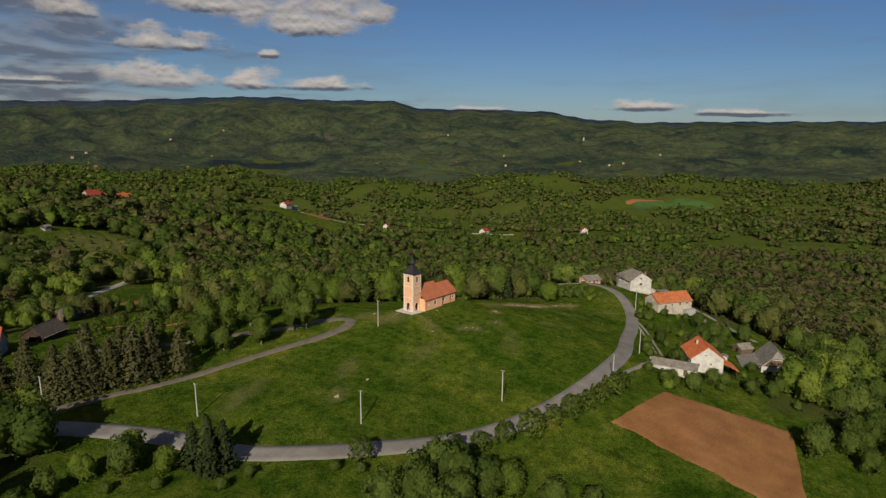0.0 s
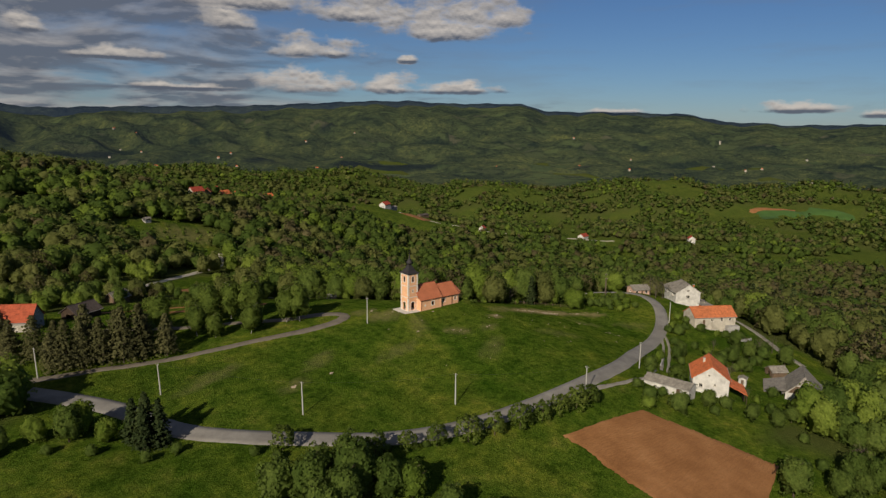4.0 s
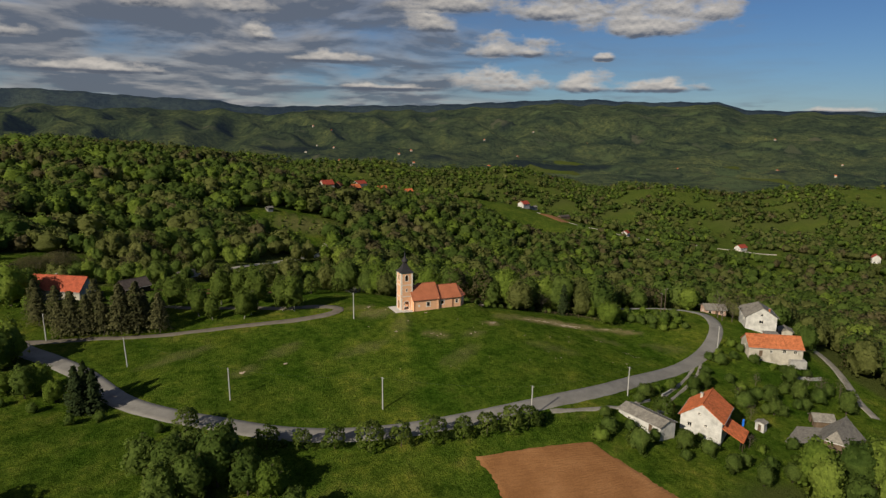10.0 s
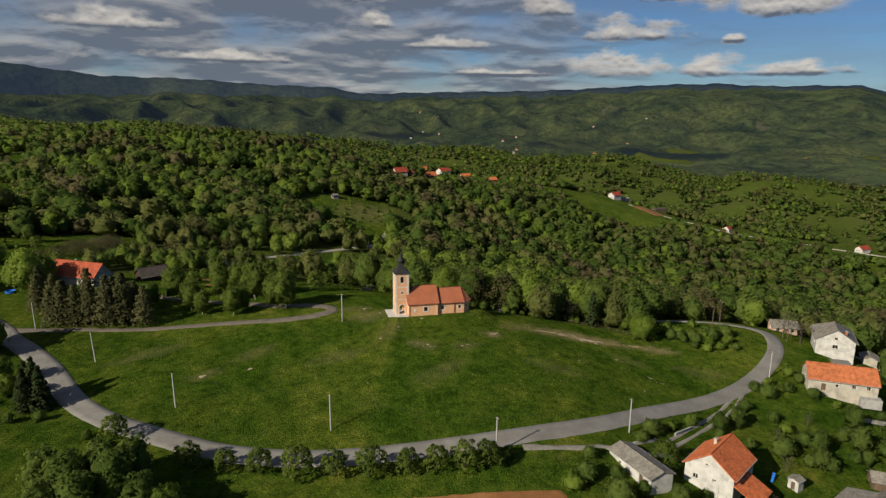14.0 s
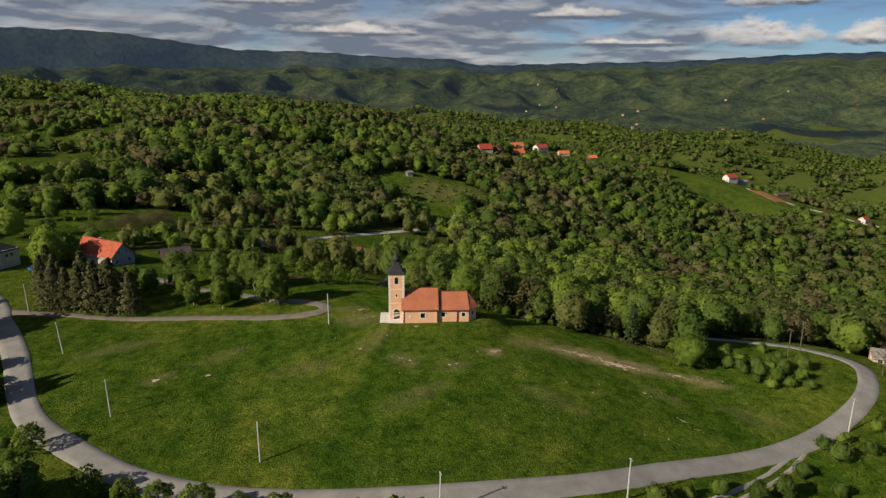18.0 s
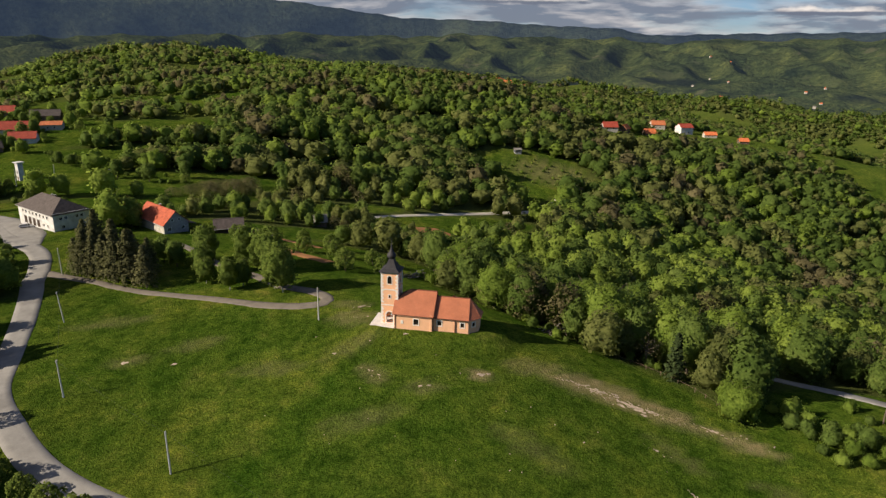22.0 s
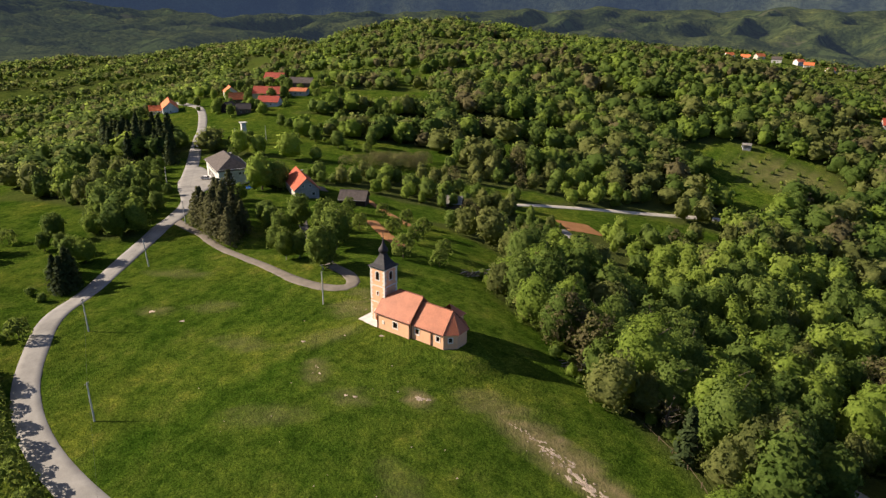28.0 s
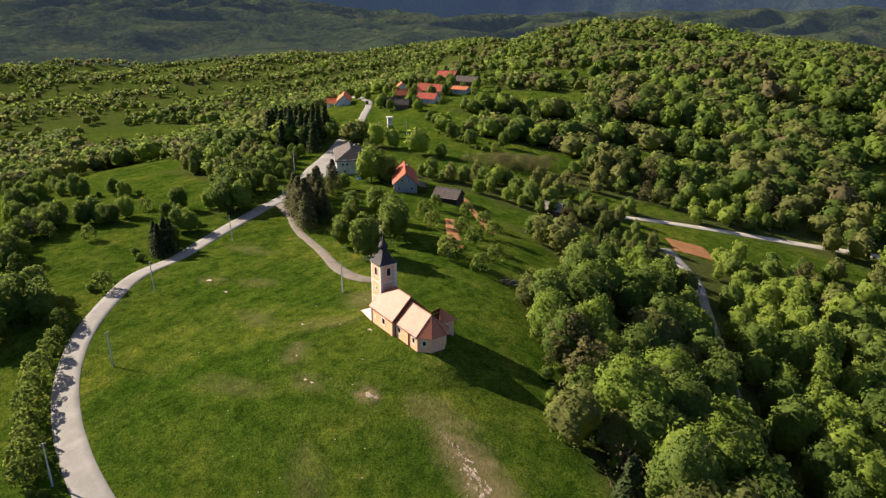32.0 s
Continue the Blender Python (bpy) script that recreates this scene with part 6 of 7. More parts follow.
def plant(kind, x, y, s=1.0, group=""):
    """Stand a tree of that kind on the ground at (x, y)."""
    n = COUNT.get(kind, 0)
    COUNT[kind] = n + 1
    m = Matrix.Translation((x, y, G(x, y) - 0.1)) @ Matrix.Rotation((n * 2.399 + x) % 6.28, 4, "Z") @ Matrix.Diagonal((s * (0.9 + 0.2 * ((n * 7) % 5) / 5), s, s * (0.92 + 0.16 * ((n * 3) % 7) / 7), 1))
    src = KIND[kind]
    if n == 0:
        src.matrix_basis = m
        o = src
    else:
        o = copy_thing(src, m)
        o.scale = m.to_scale()
    if group:
        o["group"] = group
    return o


R = random.Random(3)
# row of fruit trees on the valley side of the road
for k, (x, y, s) in enumerate([(-51, -55.5, 1.1), (-44, -57.5, 0.9), (-37.5, -59.5, 1.0), (-30.5, -62, 1.2), (-24, -63.5, 1.0), (-17, -64.8, 1.1), (-10, -65.6, 1.0), (-4.5, -66.2, 1.0), (1, -66.8, 1.1), (5.5, -67.2, 1.0)]):
    plant(f"plum{k % 2}", x - 0.4, y - 1.6, s * 0.92, "fruit trees along the road")
plant("plum1", -66.5, -45.5, 1.0)
for k, (x, y) in enumerate([(-48, -57), (-40, -60), (-27, -64), (-13, -66.5), (-1, -68), (8, -68.5), (10, -67)]):
    plant(f"bush{k % 2}", x, y, 0.7)
# big clump of trees below the road
for k, (x, y, s) in enumerate([(-75, -60, 0.85), (-70, -64, 0.95), (-66, -60, 0.8), (-62, -66, 1.0), (-57, -70, 0.8), (-67, -70, 0.9), (-60, -60, 0.75), (-53, -72, 0.8), (-50, -80, 0.6), (-72, -71, 0.8), (-45, -86, 0.55)]):
    plant(("maple0", "maple1", "maple2", "lime0")[k % 4] if k != 3 else "maple2", x, y, s * 1.15)
plant("spruce1", -64.5, -70, 0.5)
# clump at the west bend: conifers and broadleaf
for k, (x, y, s) in enumerate([(-89.5, -22.8, 0.95), (-87.4, -24.6, 1.05), (-85.4, -27, 0.95), (-88.6, -27.2, 0.85)]):
    plant(f"spruce{k % 2}", x, y, s)
for k, (x, y, s) in enumerate([(-97.5, -15, 0.85), (-100.5, -17.5, 0.75), (-106, -13.5, 0.62), (-112.5, -14.5, 0.6), (-94, -21, 0.6), (-118, -17, 0.6)]):
    plant(("lime1", "maple2", "lime2", "maple0")[k % 4], x, y, s)
for k, (x, y) in enumerate([(-84, -33), (-72, -44), (-69, -48), (-98, -25), (-90, -33), (-105, -20)]):
    plant(f"bush{k % 2}", x, y, 0.9)
# pines along the drive
for k, (x, y, s) in enumerate([(-97, 20.5, 0.85), (-93.7, 20, 0.95), (-90.2, 19.2, 0.85), (-86, 18.2, 0.95), (-81.2, 16.2, 0.92), (-76.8, 16.2, 0.98), (-70.9, 13.8, 0.88), (-95, 26, 0.9), (-88, 25, 0.95), (-81, 23, 0.85), (-104, 33, 0.9), (-99, 31, 0.85), (-75, 21.5, 0.75), (-105.5, 40, 0.9)]):
    plant(f"pine{k % 2}", x, y, s * (1.05 + 0.2 * ((k * 5) % 7) / 7), "pines beside the drive")
# birches round the loop of the drive
for k, (x, y, s) in enumerate([(-59.4, 23, 0.85), (-56, 18, 0.66), (-47, 14, 0.72), (-44.5, 16.5, 0.65), (-31.7, 13, 0.95), (-35, 15, 0.85), (-41, 27, 1.05), (-46, 31, 1.0), (-52, 33, 0.95), (-66, 36, 0.9)]):
    plant(f"birch{k % 2}", x, y, s * 1.15, "birches round the drive")
for x, y, s in ((-72, 30, 0.8), (-78, 33, 0.75), (-84, 36, 0.6), (-116, 62, 1.5), (-122, 67, 1.0), (-108, 46, 0.7)):
    plant("maple1" if x > -100 else "lime0", x, y, s)
# orchard behind the church lawn
for k, (x, y, s) in enumerate([(-22, 33, 1.2), (-12, 36, 0.9), (-30, 48, 1.0), (-18, 46, 0.9), (-42, 52, 1.0), (-52, 48, 0.9), (-36, 60, 1.0), (-48, 66, 0.9), (-62, 52, 1.0), (-60, 68, 0.9), (-70, 62, 1.0)]):
    plant(f"plum{k % 2}", x, y, s)
# edge of the wood north and east of the church, big crowns
EDGE = [(2, 47, 1.0), (4, 38, 0.9), (10, 32, 1.05), (18, 25, 1.1), (26, 22, 1.05), (33, 26, 1.2), (40, 24, 1.1), (47, 17, 1.15), (54, 13.5, 1.2), (60, 12, 1.0), (65, 7.5, 1.1), (70, 9, 0.9), (-4, 58, 1.0), (6, 50, 1.1), (12, 42, 1.15), (22, 35, 1.2), (32, 38, 1.2), (42, 35, 1.2), (52, 26, 1.25), (62, 22, 1.1), (74, 14, 0.9)]
for k, (x, y, s) in enumerate(EDGE):
    x, y = x + 2.5, y + 4.5
    plant(("edge0", "edge1", "maple1", "edge2", "edge0", "edge1")[k % 6], x, y, s * (1.05 + 0.35 * R.random()))
for k, (x, y, s) in enumerate([(66, 30, 1.0), (57, 40, 1.1), (49, 50, 1.15), (37, 64, 1.1), (27, 76, 1.1), (78, 20, 0.9)]):
    plant(("maple2", "lime0", "maple0")[k % 3], x, y, s * 1.25)
plant("edge1", 73.8, -8.3, 0.9)
plant("lime1", 73.5, 1.5, 0.6)
plant("bare0", 58, 10.5, 1.0), plant("bare1", 64.5, 4.8, 0.7)
for k, (x, y, s) in enumerate([(84, -8, 1.3), (88, -6, 1.4), (91, -9, 1.3), (94, -10, 1.4), (97, -7, 1.0), (82, -3, 1.0), (101, -2, 0.8), (108, 0, 0.6), (87, -11, 0.8), (85, -4, 1.7), (90, -12.5, 1.5), (93, -14.5, 1.4), (97, -11, 1.6), (100, -14, 1.3), (103, -9, 1.5), (95, -17.5, 1.2), (79, -1, 1.3), (99, 3, 1.1)]):
    plant(("bush0", "shrub0", "bush1", "shrub1")[k % 4], x, y, s)
for k in range(26):
    f = k / 25
    x, y = -2 + 72 * f, 37 - 41 * f + 5 * math.sin(f * 9)
    plant(("bush0", "shrub1", "bush1")[k % 3], x + R.uniform(-2, 2) + 1.0, y + R.uniform(0, 4) + 2.5, R.uniform(0.6, 1.2))
# gardens of the houses in the east
for k, (x, y, s) in enumerate([(42, -62.5, 1.1), (48, -59, 1.2), (53, -57, 1.0), (60, -55, 0.9), (27, -68, 1.1), (30, -74, 1.0), (33, -79, 1.2), (39, -82, 1.3), (44, -85, 1.4), (50, -90, 1.3), (56, -92, 1.2), (36, -86, 1.0), (60, -86, 0.9), (46, -80, 0.8), (64, -60, 1.0), (70, -63, 0.9), (75, -66, 1.0), (95, -38, 1.1), (99, -41, 1.2), (104, -44, 1.0), (110, -51, 1.0), (117, -54, 1.1), (84, -58, 1.2), (90, -62, 1.3), (80, -70, 1.1), (96, -70, 1.3), (100, -60, 1.2), (72, -98, 1.2), (66, -102, 1.3), (58, -104, 1.2), (48, -104, 1.1), (38, -112, 1.2), (30, -118, 1.2), (100, -90, 1.2),
                                (90.9, -43.1, 1.7), (80.1, -47.9, 1.2), (45.9, -59.9, 1.5), (60.1, -54.3, 1.2), (84.7, -53.1, 1.1), (76.2, -66.1, 2.0), (84.6, -62.9, 1.4), (110.2, -51.1, 1.1), (107.7, -48.9, 0.9), (104.8, -44.5, 1.2), (97.7, -61.3, 1.3), (26.7, -81.2, 1.9), (23.4, -74.2, 1.6), (19.6, -76.4, 1.5), (103.8, -67.8, 2.0), (112.4, -64.5, 1.6), (70.5, -85.9, 1.2), (105.9, -37.2, 1.2), (105.1, -33.9, 1.3), (89.6, -39.9, 1.2), (83.9, -71.8, 1.4), (93.5, -69.5, 1.2), (87.6, -15.5, 0.9), (90, -18.1, 1.1), (99.5, -18.5, 0.9), (86.6, -9.2, 1.2)]):
    plant(("bush0", "bush1", "shrub0", "bush0", "bush1")[k % 5], x, y, s)
for k, (x, y, s) in enumerate([(66, -57, 0.55), (72, -55, 0.6), (78, -62, 0.6), (86, -66, 0.65), (92, -56, 0.55), (98, -66, 0.7), (104, -58, 0.7), (110, -64, 0.8), (57, -97, 0.6), (64, -95, 0.65), (48, -97, 0.6), (44, -92, 0.55), (70, -106, 0.8), (60, -112, 0.9), (50, -116, 0.9), (42, -122, 0.9), (80, -104, 0.9), (35, -128, 0.9), (108, -74, 0.8), (116, -66, 0.8), (82, -71.1, 0.6), (38.5, -82.8, 0.6), (112.2, -58.4, 0.5)]):
    plant(("maple2", "maple1", "bare0", "maple0", "bare1")[k % 5], x, y, s * 0.9)
for x, y, s in ((125, -9, 1.2), (123, -13, 1.05), (127.5, -13.5, 1.0), (87, -98, 0.8), (94, -96, 0.9), (100, -100, 0.8), (72, -72, 0.5), (92, -103, 0.85), (58, -84, 0.5)):
    plant("bare0" if x > 90 else "bare1", x, y, s)
plant("thuja", 42.8, -70.8, 1.25)
for k in range(46):
    a, e = k * 2.39996, math.sqrt((k + 0.5) / 46)
    x, y = 74 + 58 * e * math.cos(a) * 0.95 - 12 * e * math.sin(a), -113 + 13 * e * math.sin(a) + 9 * e * math.cos(a)
    if math.hypot(x - 81.7, y + 89.9) > 18 and not (x < 90 and y > -113):
        plant(("maple0", "lime1", "maple2", "maple1", "bush0")[k % 5], x + R.uniform(-2, 2), y + R.uniform(-2, 2), R.uniform(0.6, 0.95) if k % 5 < 4 else 1.3)
for k in range(24):
    f = k / 23
    plant(("maple1", "maple0", "lime0", "bush1")[k % 4], 118 + 42 * f + R.uniform(-4, 4), -100 + 34 * f * f + R.uniform(-9, 9), R.uniform(0.6, 0.95))
# fields and hedges in the west
for k, (x, y, s) in enumerate([(-112, -42, 0.9), (-126, -52, 1.0), (-100, -62, 1.0), (-135, -20, 0.9), (-130, 4, 1.1), (-140, 14, 1.0)]):
    plant(f"plum{k % 2}", x, y, s)
for k in range(34):
    f = k / 33
    x, y = -126 - 110 * f + R.uniform(-5, 5), 12 + 22 * f + R.uniform(-9, 9)
    plant(("maple2", "lime1", "bare1", "maple0", "bush1", "bush0")[k % 6], x, y, R.uniform(0.5, 0.85) if k % 6 < 4 else 1.2)
for k in range(22):
    f = k / 21
    x, y = -140 - 150 * f + R.uniform(-4, 4), -48 - 8 * f + R.uniform(-6, 6)
    plant(("maple1", "lime0", "bush0", "bare0")[k % 4], x, y, R.uniform(0.5, 0.8) if k % 4 != 2 else 1.3)
for k in range(44):
    f, g = (k * 0.618) % 1.0, (k + 0.5) / 44
    plant(f"spruce{k % 2}", -196 - 62 * g - 34 * f + R.uniform(-3, 3), 76 + 32 * g - 16 * f + R.uniform(-3, 3), R.uniform(1.25, 1.75))
for k in range(40):
    x, y = R.uniform(-330, -160), R.uniform(90, 300)
    if min(math.hypot(x - p[0], y - p[1]) for p in VILLAGE) > 15 and math.hypot(x + 150, y - 64) > 30 and math.hypot(x + 218, y - 134) > 16 and abs((y - 60) + (x + 160) * 0.62) > 14:
        plant(("maple0", "plum0", "lime1", "bush1")[k % 4], x, y, R.uniform(0.6, 0.9) if k % 4 in (0, 2) else 1.2)

for k, (x, y, s) in enumerate([(-158, 25, 0.9), (-150, 33, 0.8), (-141, 27, 0.9), (-134, 9, 0.8), (-130, 20, 0.95), (-165, 38, 0.8), (-172, 44, 0.9), (-181, 51, 0.8), (-145, 15, 0.9), (-152, 18, 0.8), (-138, 36, 0.55), (-163, 47, 0.6), (-190, 60, 0.7), (-168, 28, 0.8), (-122, 22, 0.7)]):
    plant(("maple0", "lime1", "maple2", "lime0", "maple1")[k % 5], x, y, s * 0.95)
for k, h in enumerate(VILLAGE):
    for q in range(4):
        a = 2.6 + 1.1 * (q - 1.5) + R.uniform(-0.3, 0.3)
        e = max(h[3], h[4]) * 0.55 + R.uniform(3, 6)
        plant(("maple0", "lime2", "plum1", "maple2")[(k + q) % 4], h[0] + e * math.cos(a), h[1] + e * math.sin(a), R.uniform(0.7, 1.0))
    for q in (-1, 1):
        plant(("bush0", "shrub1")[(k + q) % 2], h[0] + 0.83 * h[4] + 4.5 * q, h[1] - 0.55 * h[4] + 6.5 * q, R.uniform(0.8, 1.2))
for k in range(30):
    a, e = k * 2.4, math.sqrt((k + 0.5) / 30)
    plant(("shrub0", "bush1")[k % 2], 30 + 34 * e * math.cos(a), 283 + 18 * e * math.sin(a), R.uniform(0.5, 0.9))
# belts of trees between the western fields
def belt(pts, n, wide, kinds, lo, hi):
    line = spline(pts, 2.0)
    for k in range(n):
        p = line[int((k + 0.5) / n * (len(line) - 1))]
        x, y = p.x + R.uniform(-wide, wide), p.y + R.uniform(-wide, wide)
        plant(kinds[k % len(kinds)], x, y, R.uniform(lo, hi))


belt([(-104, -64), (-127, -60), (-137, -46), (-129, -33), (-132, -25)], 22, 2.8, ("maple0", "lime1", "maple2", "lime0", "bare0"), 0.7, 0.95)
belt([(-192, -50), (-170, -58), (-150, -55), (-137, -48)], 12, 2.5, ("lime0", "maple1", "bush1"), 0.75, 1.0)
belt([(-163, -16), (-169, -25), (-199, -38), (-240, -45)], 14, 2.5, ("bush0", "lime2", "maple2"), 0.7, 0.95)
belt([(-121, -9), (-128, 6), (-146, 16), (-172, 36), (-205, 56)], 34, 3.5, ("maple1", "lime1", "bare1", "maple0", "bush0", "lime0"), 0.65, 0.95)
belt([(-134, 26), (-150, 37), (-172, 52), (-192, 66)], 12, 2, ("bush0", "maple2", "lime2"), 0.5, 0.7)
# brush and fruit trees on the slope below the village
belt([(-228, 118), (-205, 108), (-180, 98), (-160, 92)], 12, 7, ("plum0", "bush1", "plum1"), 0.6, 1.0)
belt([(-240, 170), (-205, 165), (-170, 150), (-140, 155)], 24, 11, ("bush0", "plum1", "shrub0", "maple1"), 0.6, 0.95)
belt([(-225, 205), (-190, 195), (-150, 190), (-120, 190)], 22, 12, ("bush1", "maple0", "plum0", "lime2"), 0.6, 0.95)
plant("lime0", -112.3, 66.5, 1.15), plant("maple1", -118, 72, 1.0)
# brown thicket above the orchard
for k, (x, y, s) in enumerate([(-127, 129, 0.85), (-119, 134, 1.0), (-112, 140, 1.05), (-122, 142, 0.9), (-110, 150, 0.95), (-114, 160, 0.85), (-133, 125, 0.6), (-115, 147, 1.0), (-106, 145, 0.8), (-123, 135, 0.9)]):
    plant("thicket", x, y, s)


def far_from_ways(x, y):
    keep = np.ones(len(x), bool)
    for line, w in ((ROAD[:26], 6.0), (ROAD[25:], 5.2), ([(-49, 140), (-40, 153), (-17, 180), (4, 202), (24, 224), (36, 252)], 4), ([(148, -18), (147, -33), (140, -46), (130, -59), (117, -77)], 4)):
        for (ax, ay), (bx, by) in zip(line, line[1:]):
            dx, dy = bx - ax, by - ay
            t = np.clip(((x - ax) * dx + (y - ay) * dy) / (dx * dx + dy * dy), 0, 1)
            keep &= np.hypot(x - ax - t * dx, y - ay - t * dy) > w
    for h in VILLAGE + FAR:
        keep &= np.hypot(x - h[0], y - h[1]) > max(h[3], h[4]) * 0.62 + 5.0
    for hx, hy, r in ((53, -76, 10), (36, -72, 8), (79, -86, 10), (114, -42, 11), (135, -17, 12), (140, 6, 8), (-144, 67, 19), (-223, 138, 7), (-101, 70, 12), (-92, 66, 8), (-80, 74, 8), (-219, 133, 5)):
        keep &= np.hypot(x - hx, y - hy) > r
    return keep


def scatter(spacing, r0, r1, az0, az1, rng):
    n = int(2 * r1 / spacing)
    g = (np.arange(n) - n / 2) * spacing
    x, y = np.meshgrid(g, g, indexing="ij")
    x = (x + rng.uniform(-0.48, 0.48, x.shape) * spacing).ravel()
    y = (y + rng.uniform(-0.48, 0.48, y.shape) * spacing).ravel()
    d, az = np.hypot(x, y), np.degrees(np.arctan2(x, y))
    k = (d > r0) & (d <= r1) & (az > az0) & (az < az1)
    x, y = x[k], y[k]
    k = rng.uniform(size=len(x)) < woods(x, y)
    x, y = x[k], y[k]
    k = far_from_ways(x, y)
    return x[k], y[k]


def forest(name, x, y, variants, mats, shares, hmin, hmax, rng, label):
    """A wood as one mesh for each kind of foliage."""
    mixn = swell(x, y, 95, 2.9) * 0.4 + swell(x, y, 260, 6.1) * 0.35 + rng.uniform(-0.5, 0.5, len(x)) * 0.8 + 0.5
    mixn = mixn + 0.35 * smooth01(80, 150, x) * smooth01(110, 20, y)
    cuts = np.cumsum([0] + shares)
    order = np.argsort(np.argsort(mixn)) / max(1, len(x))
    for s, (mat, vs) in enumerate(zip(mats, variants)):
        sel = np.where((order >= cuts[s]) & (order < cuts[s + 1]))[0]
        if not len(sel):
            continue
        out, tn, nn = [], [], []
        which = rng.integers(0, len(vs), len(sel))
        for q, (v, t, vn) in enumerate(vs):
            ids = sel[which == q]
            if not len(ids):
                continue
            h = (hmin + (hmax - hmin) * rng.beta(1.6, 1.9, len(ids))) * (1 - 0.42 * smooth01(1.3, 0.6, inside(x[ids], y[ids], -60, 125, 95, 55, 25)))
            wd = h * (rng.uniform(0.85, 1.2, len(ids)) if hmax > 16 else rng.uniform(1.0, 1.4, len(ids)))
            a = rng.uniform(0, 6.283, len(ids))
            c, sn = np.cos(a), np.sin(a)
            vx = v[None, :, :, 0] * c[:, None, None] - v[None, :, :, 1] * sn[:, None, None]
            vy = v[None, :, :, 0] * sn[:, None, None] + v[None, :, :, 1] * c[:, None, None]
            z0 = land(x[ids], y[ids]) - 0.4
            p = np.stack([vx * wd[:, None, None] + x[ids][:, None, None], vy * wd[:, None, None] + y[ids][:, None, None], v[None, :, :, 2] * h[:, None, None] + z0[:, None, None]], -1)
            out.append(p.reshape(-1, 4, 3))
            nx = vn[None, :, :, 0] * c[:, None, None] - vn[None, :, :, 1] * sn[:, None, None]
            ny = vn[None, :, :, 0] * sn[:, None, None] + vn[None, :, :, 1] * c[:, None, None]
            nn.append(np.stack([nx, ny, np.broadcast_to(vn[None, :, :, 2], nx.shape)], -1).reshape(-1, 4, 3))
            tn.append((t[None, :] + rng.normal(size=(len(ids), 1)) * (0.15 if hmax > 16 else 0.08)).ravel())
        me = quad_mesh(name, np.concatenate(out), np.concatenate(tn), mat, np.concatenate(nn))
        tagged(new(name, me), label[s], "woodland", kind="stuff")


WORD = ["wood of fresh bright green broadleaf trees", "wood of mid-green broadleaf trees", "olive spring woodland just coming into leaf", "brownish woodland still nearly bare in spring", "dark conifers scattered in the wood"]
LEAF = ["leaf_bright", "leaf_green", "leaf_olive", "leaf_brown", "needles"]


def variants(n, clumps, size, k, vary, face, rx, body):
    r = RNG
    broad = [[broad_crown(r, n, clumps, size, rx, 0.03, vary=vary, face=face, body=body) for _ in range(k)] for _ in range(4)]
    if n >= 200:
        broad[3] = [broad_crown(r, int(n * 1.7), clumps, size * 0.85, rx, 0.03, ragged=1.0, vary=1.2, face=face) for _ in range(k)]
    return broad + [[cone_crown(r, n + body[0] * body[1] // 2, size * 1.1, 0.2, 0.05, 12) for _ in range(2)]]


fx, fy = scatter(7.8, 0, 135, -105, 152, RNG)
forest("woodland", fx, fy, variants(460, 34, 0.033, 5, 1.0, 0.3, 0.34, (12, 6)), LEAF, [0.34, 0.42, 0.17, 0.05, 0.02], 8, 17, RNG, WORD)
fx, fy = scatter(8.2, 135, 210, -105, 142, RNG)
forest("woodland", fx, fy, variants(200, 26, 0.046, 5, 0.9, 0.25, 0.38, (10, 6)), LEAF, [0.28, 0.40, 0.24, 0.06, 0.02], 8, 17, RNG, WORD)
fx, fy = scatter(7.6, 210, 360, -102, 115, RNG)
forest("woodland", fx, fy, variants(72, 18, 0.070, 5, 0.8, 0.2, 0.44, (8, 5)), LEAF, [0.15, 0.37, 0.35, 0.11, 0.02], 8, 15, RNG, WORD)
fx, fy = scatter(7.9, 360, 720, -97, 105, RNG)
forest("woodland", fx, fy, variants(16, 12, 0.115, 5, 0.7, 0.08, 0.46, (6, 3)), LEAF, [0.12, 0.42, 0.34, 0.10, 0.02], 7, 12, RNG, WORD)
fx, fy = scatter(12.5, 720, 1500, -95, 96, RNG)
forest("woodland", fx, fy, variants(8, 8, 0.18, 5, 0.6, 0.05, 0.50, (5, 2)), LEAF, [0.10, 0.52, 0.32, 0.04, 0.02], 8, 13, RNG, WORD)
for src in KIND.values():
    if src.location.z < -400:
        for o in (*src.children_recursive, src):
            bpy.data.objects.remove(o)

# ---------------------------------------------------------------- poles


def pole(x, y, lean_x=0.0, lean_y=0.0, hgt=8.0, mat="pole_concrete", arms=1, label="pale concrete utility pole in the meadow"):
    z = G(x, y)
    o = thing("utility_pole", pose(x, y, z, lean_x, lean_y, 20), label, "pole", "utility poles")
    bm = bmesh.new()
    lathe(bm, [(0.17, -0.8), (0.165, 0), (0.11, hgt)], 8)
    part("shaft", bm, mat, o)
    for k in range(arms):
        a = part("crossarm", boxed((0, 0, hgt - 0.35 - 0.5 * k), (0.08, 1.0, 0.08)), "iron", o)
        for e in (-0.42, 0.42):
            bm = bmesh.new()
            lathe(bm, [(0.03, 0), (0.05, 0.06), (0.03, 0.1), (0.05, 0.16), (0.02, 0.2)], 6, (0, e, hgt - 0.31 - 0.5 * k))
            part("insulator", bm, "white_trim", a)
    return Vector((x, y, z + hgt - 0.2))


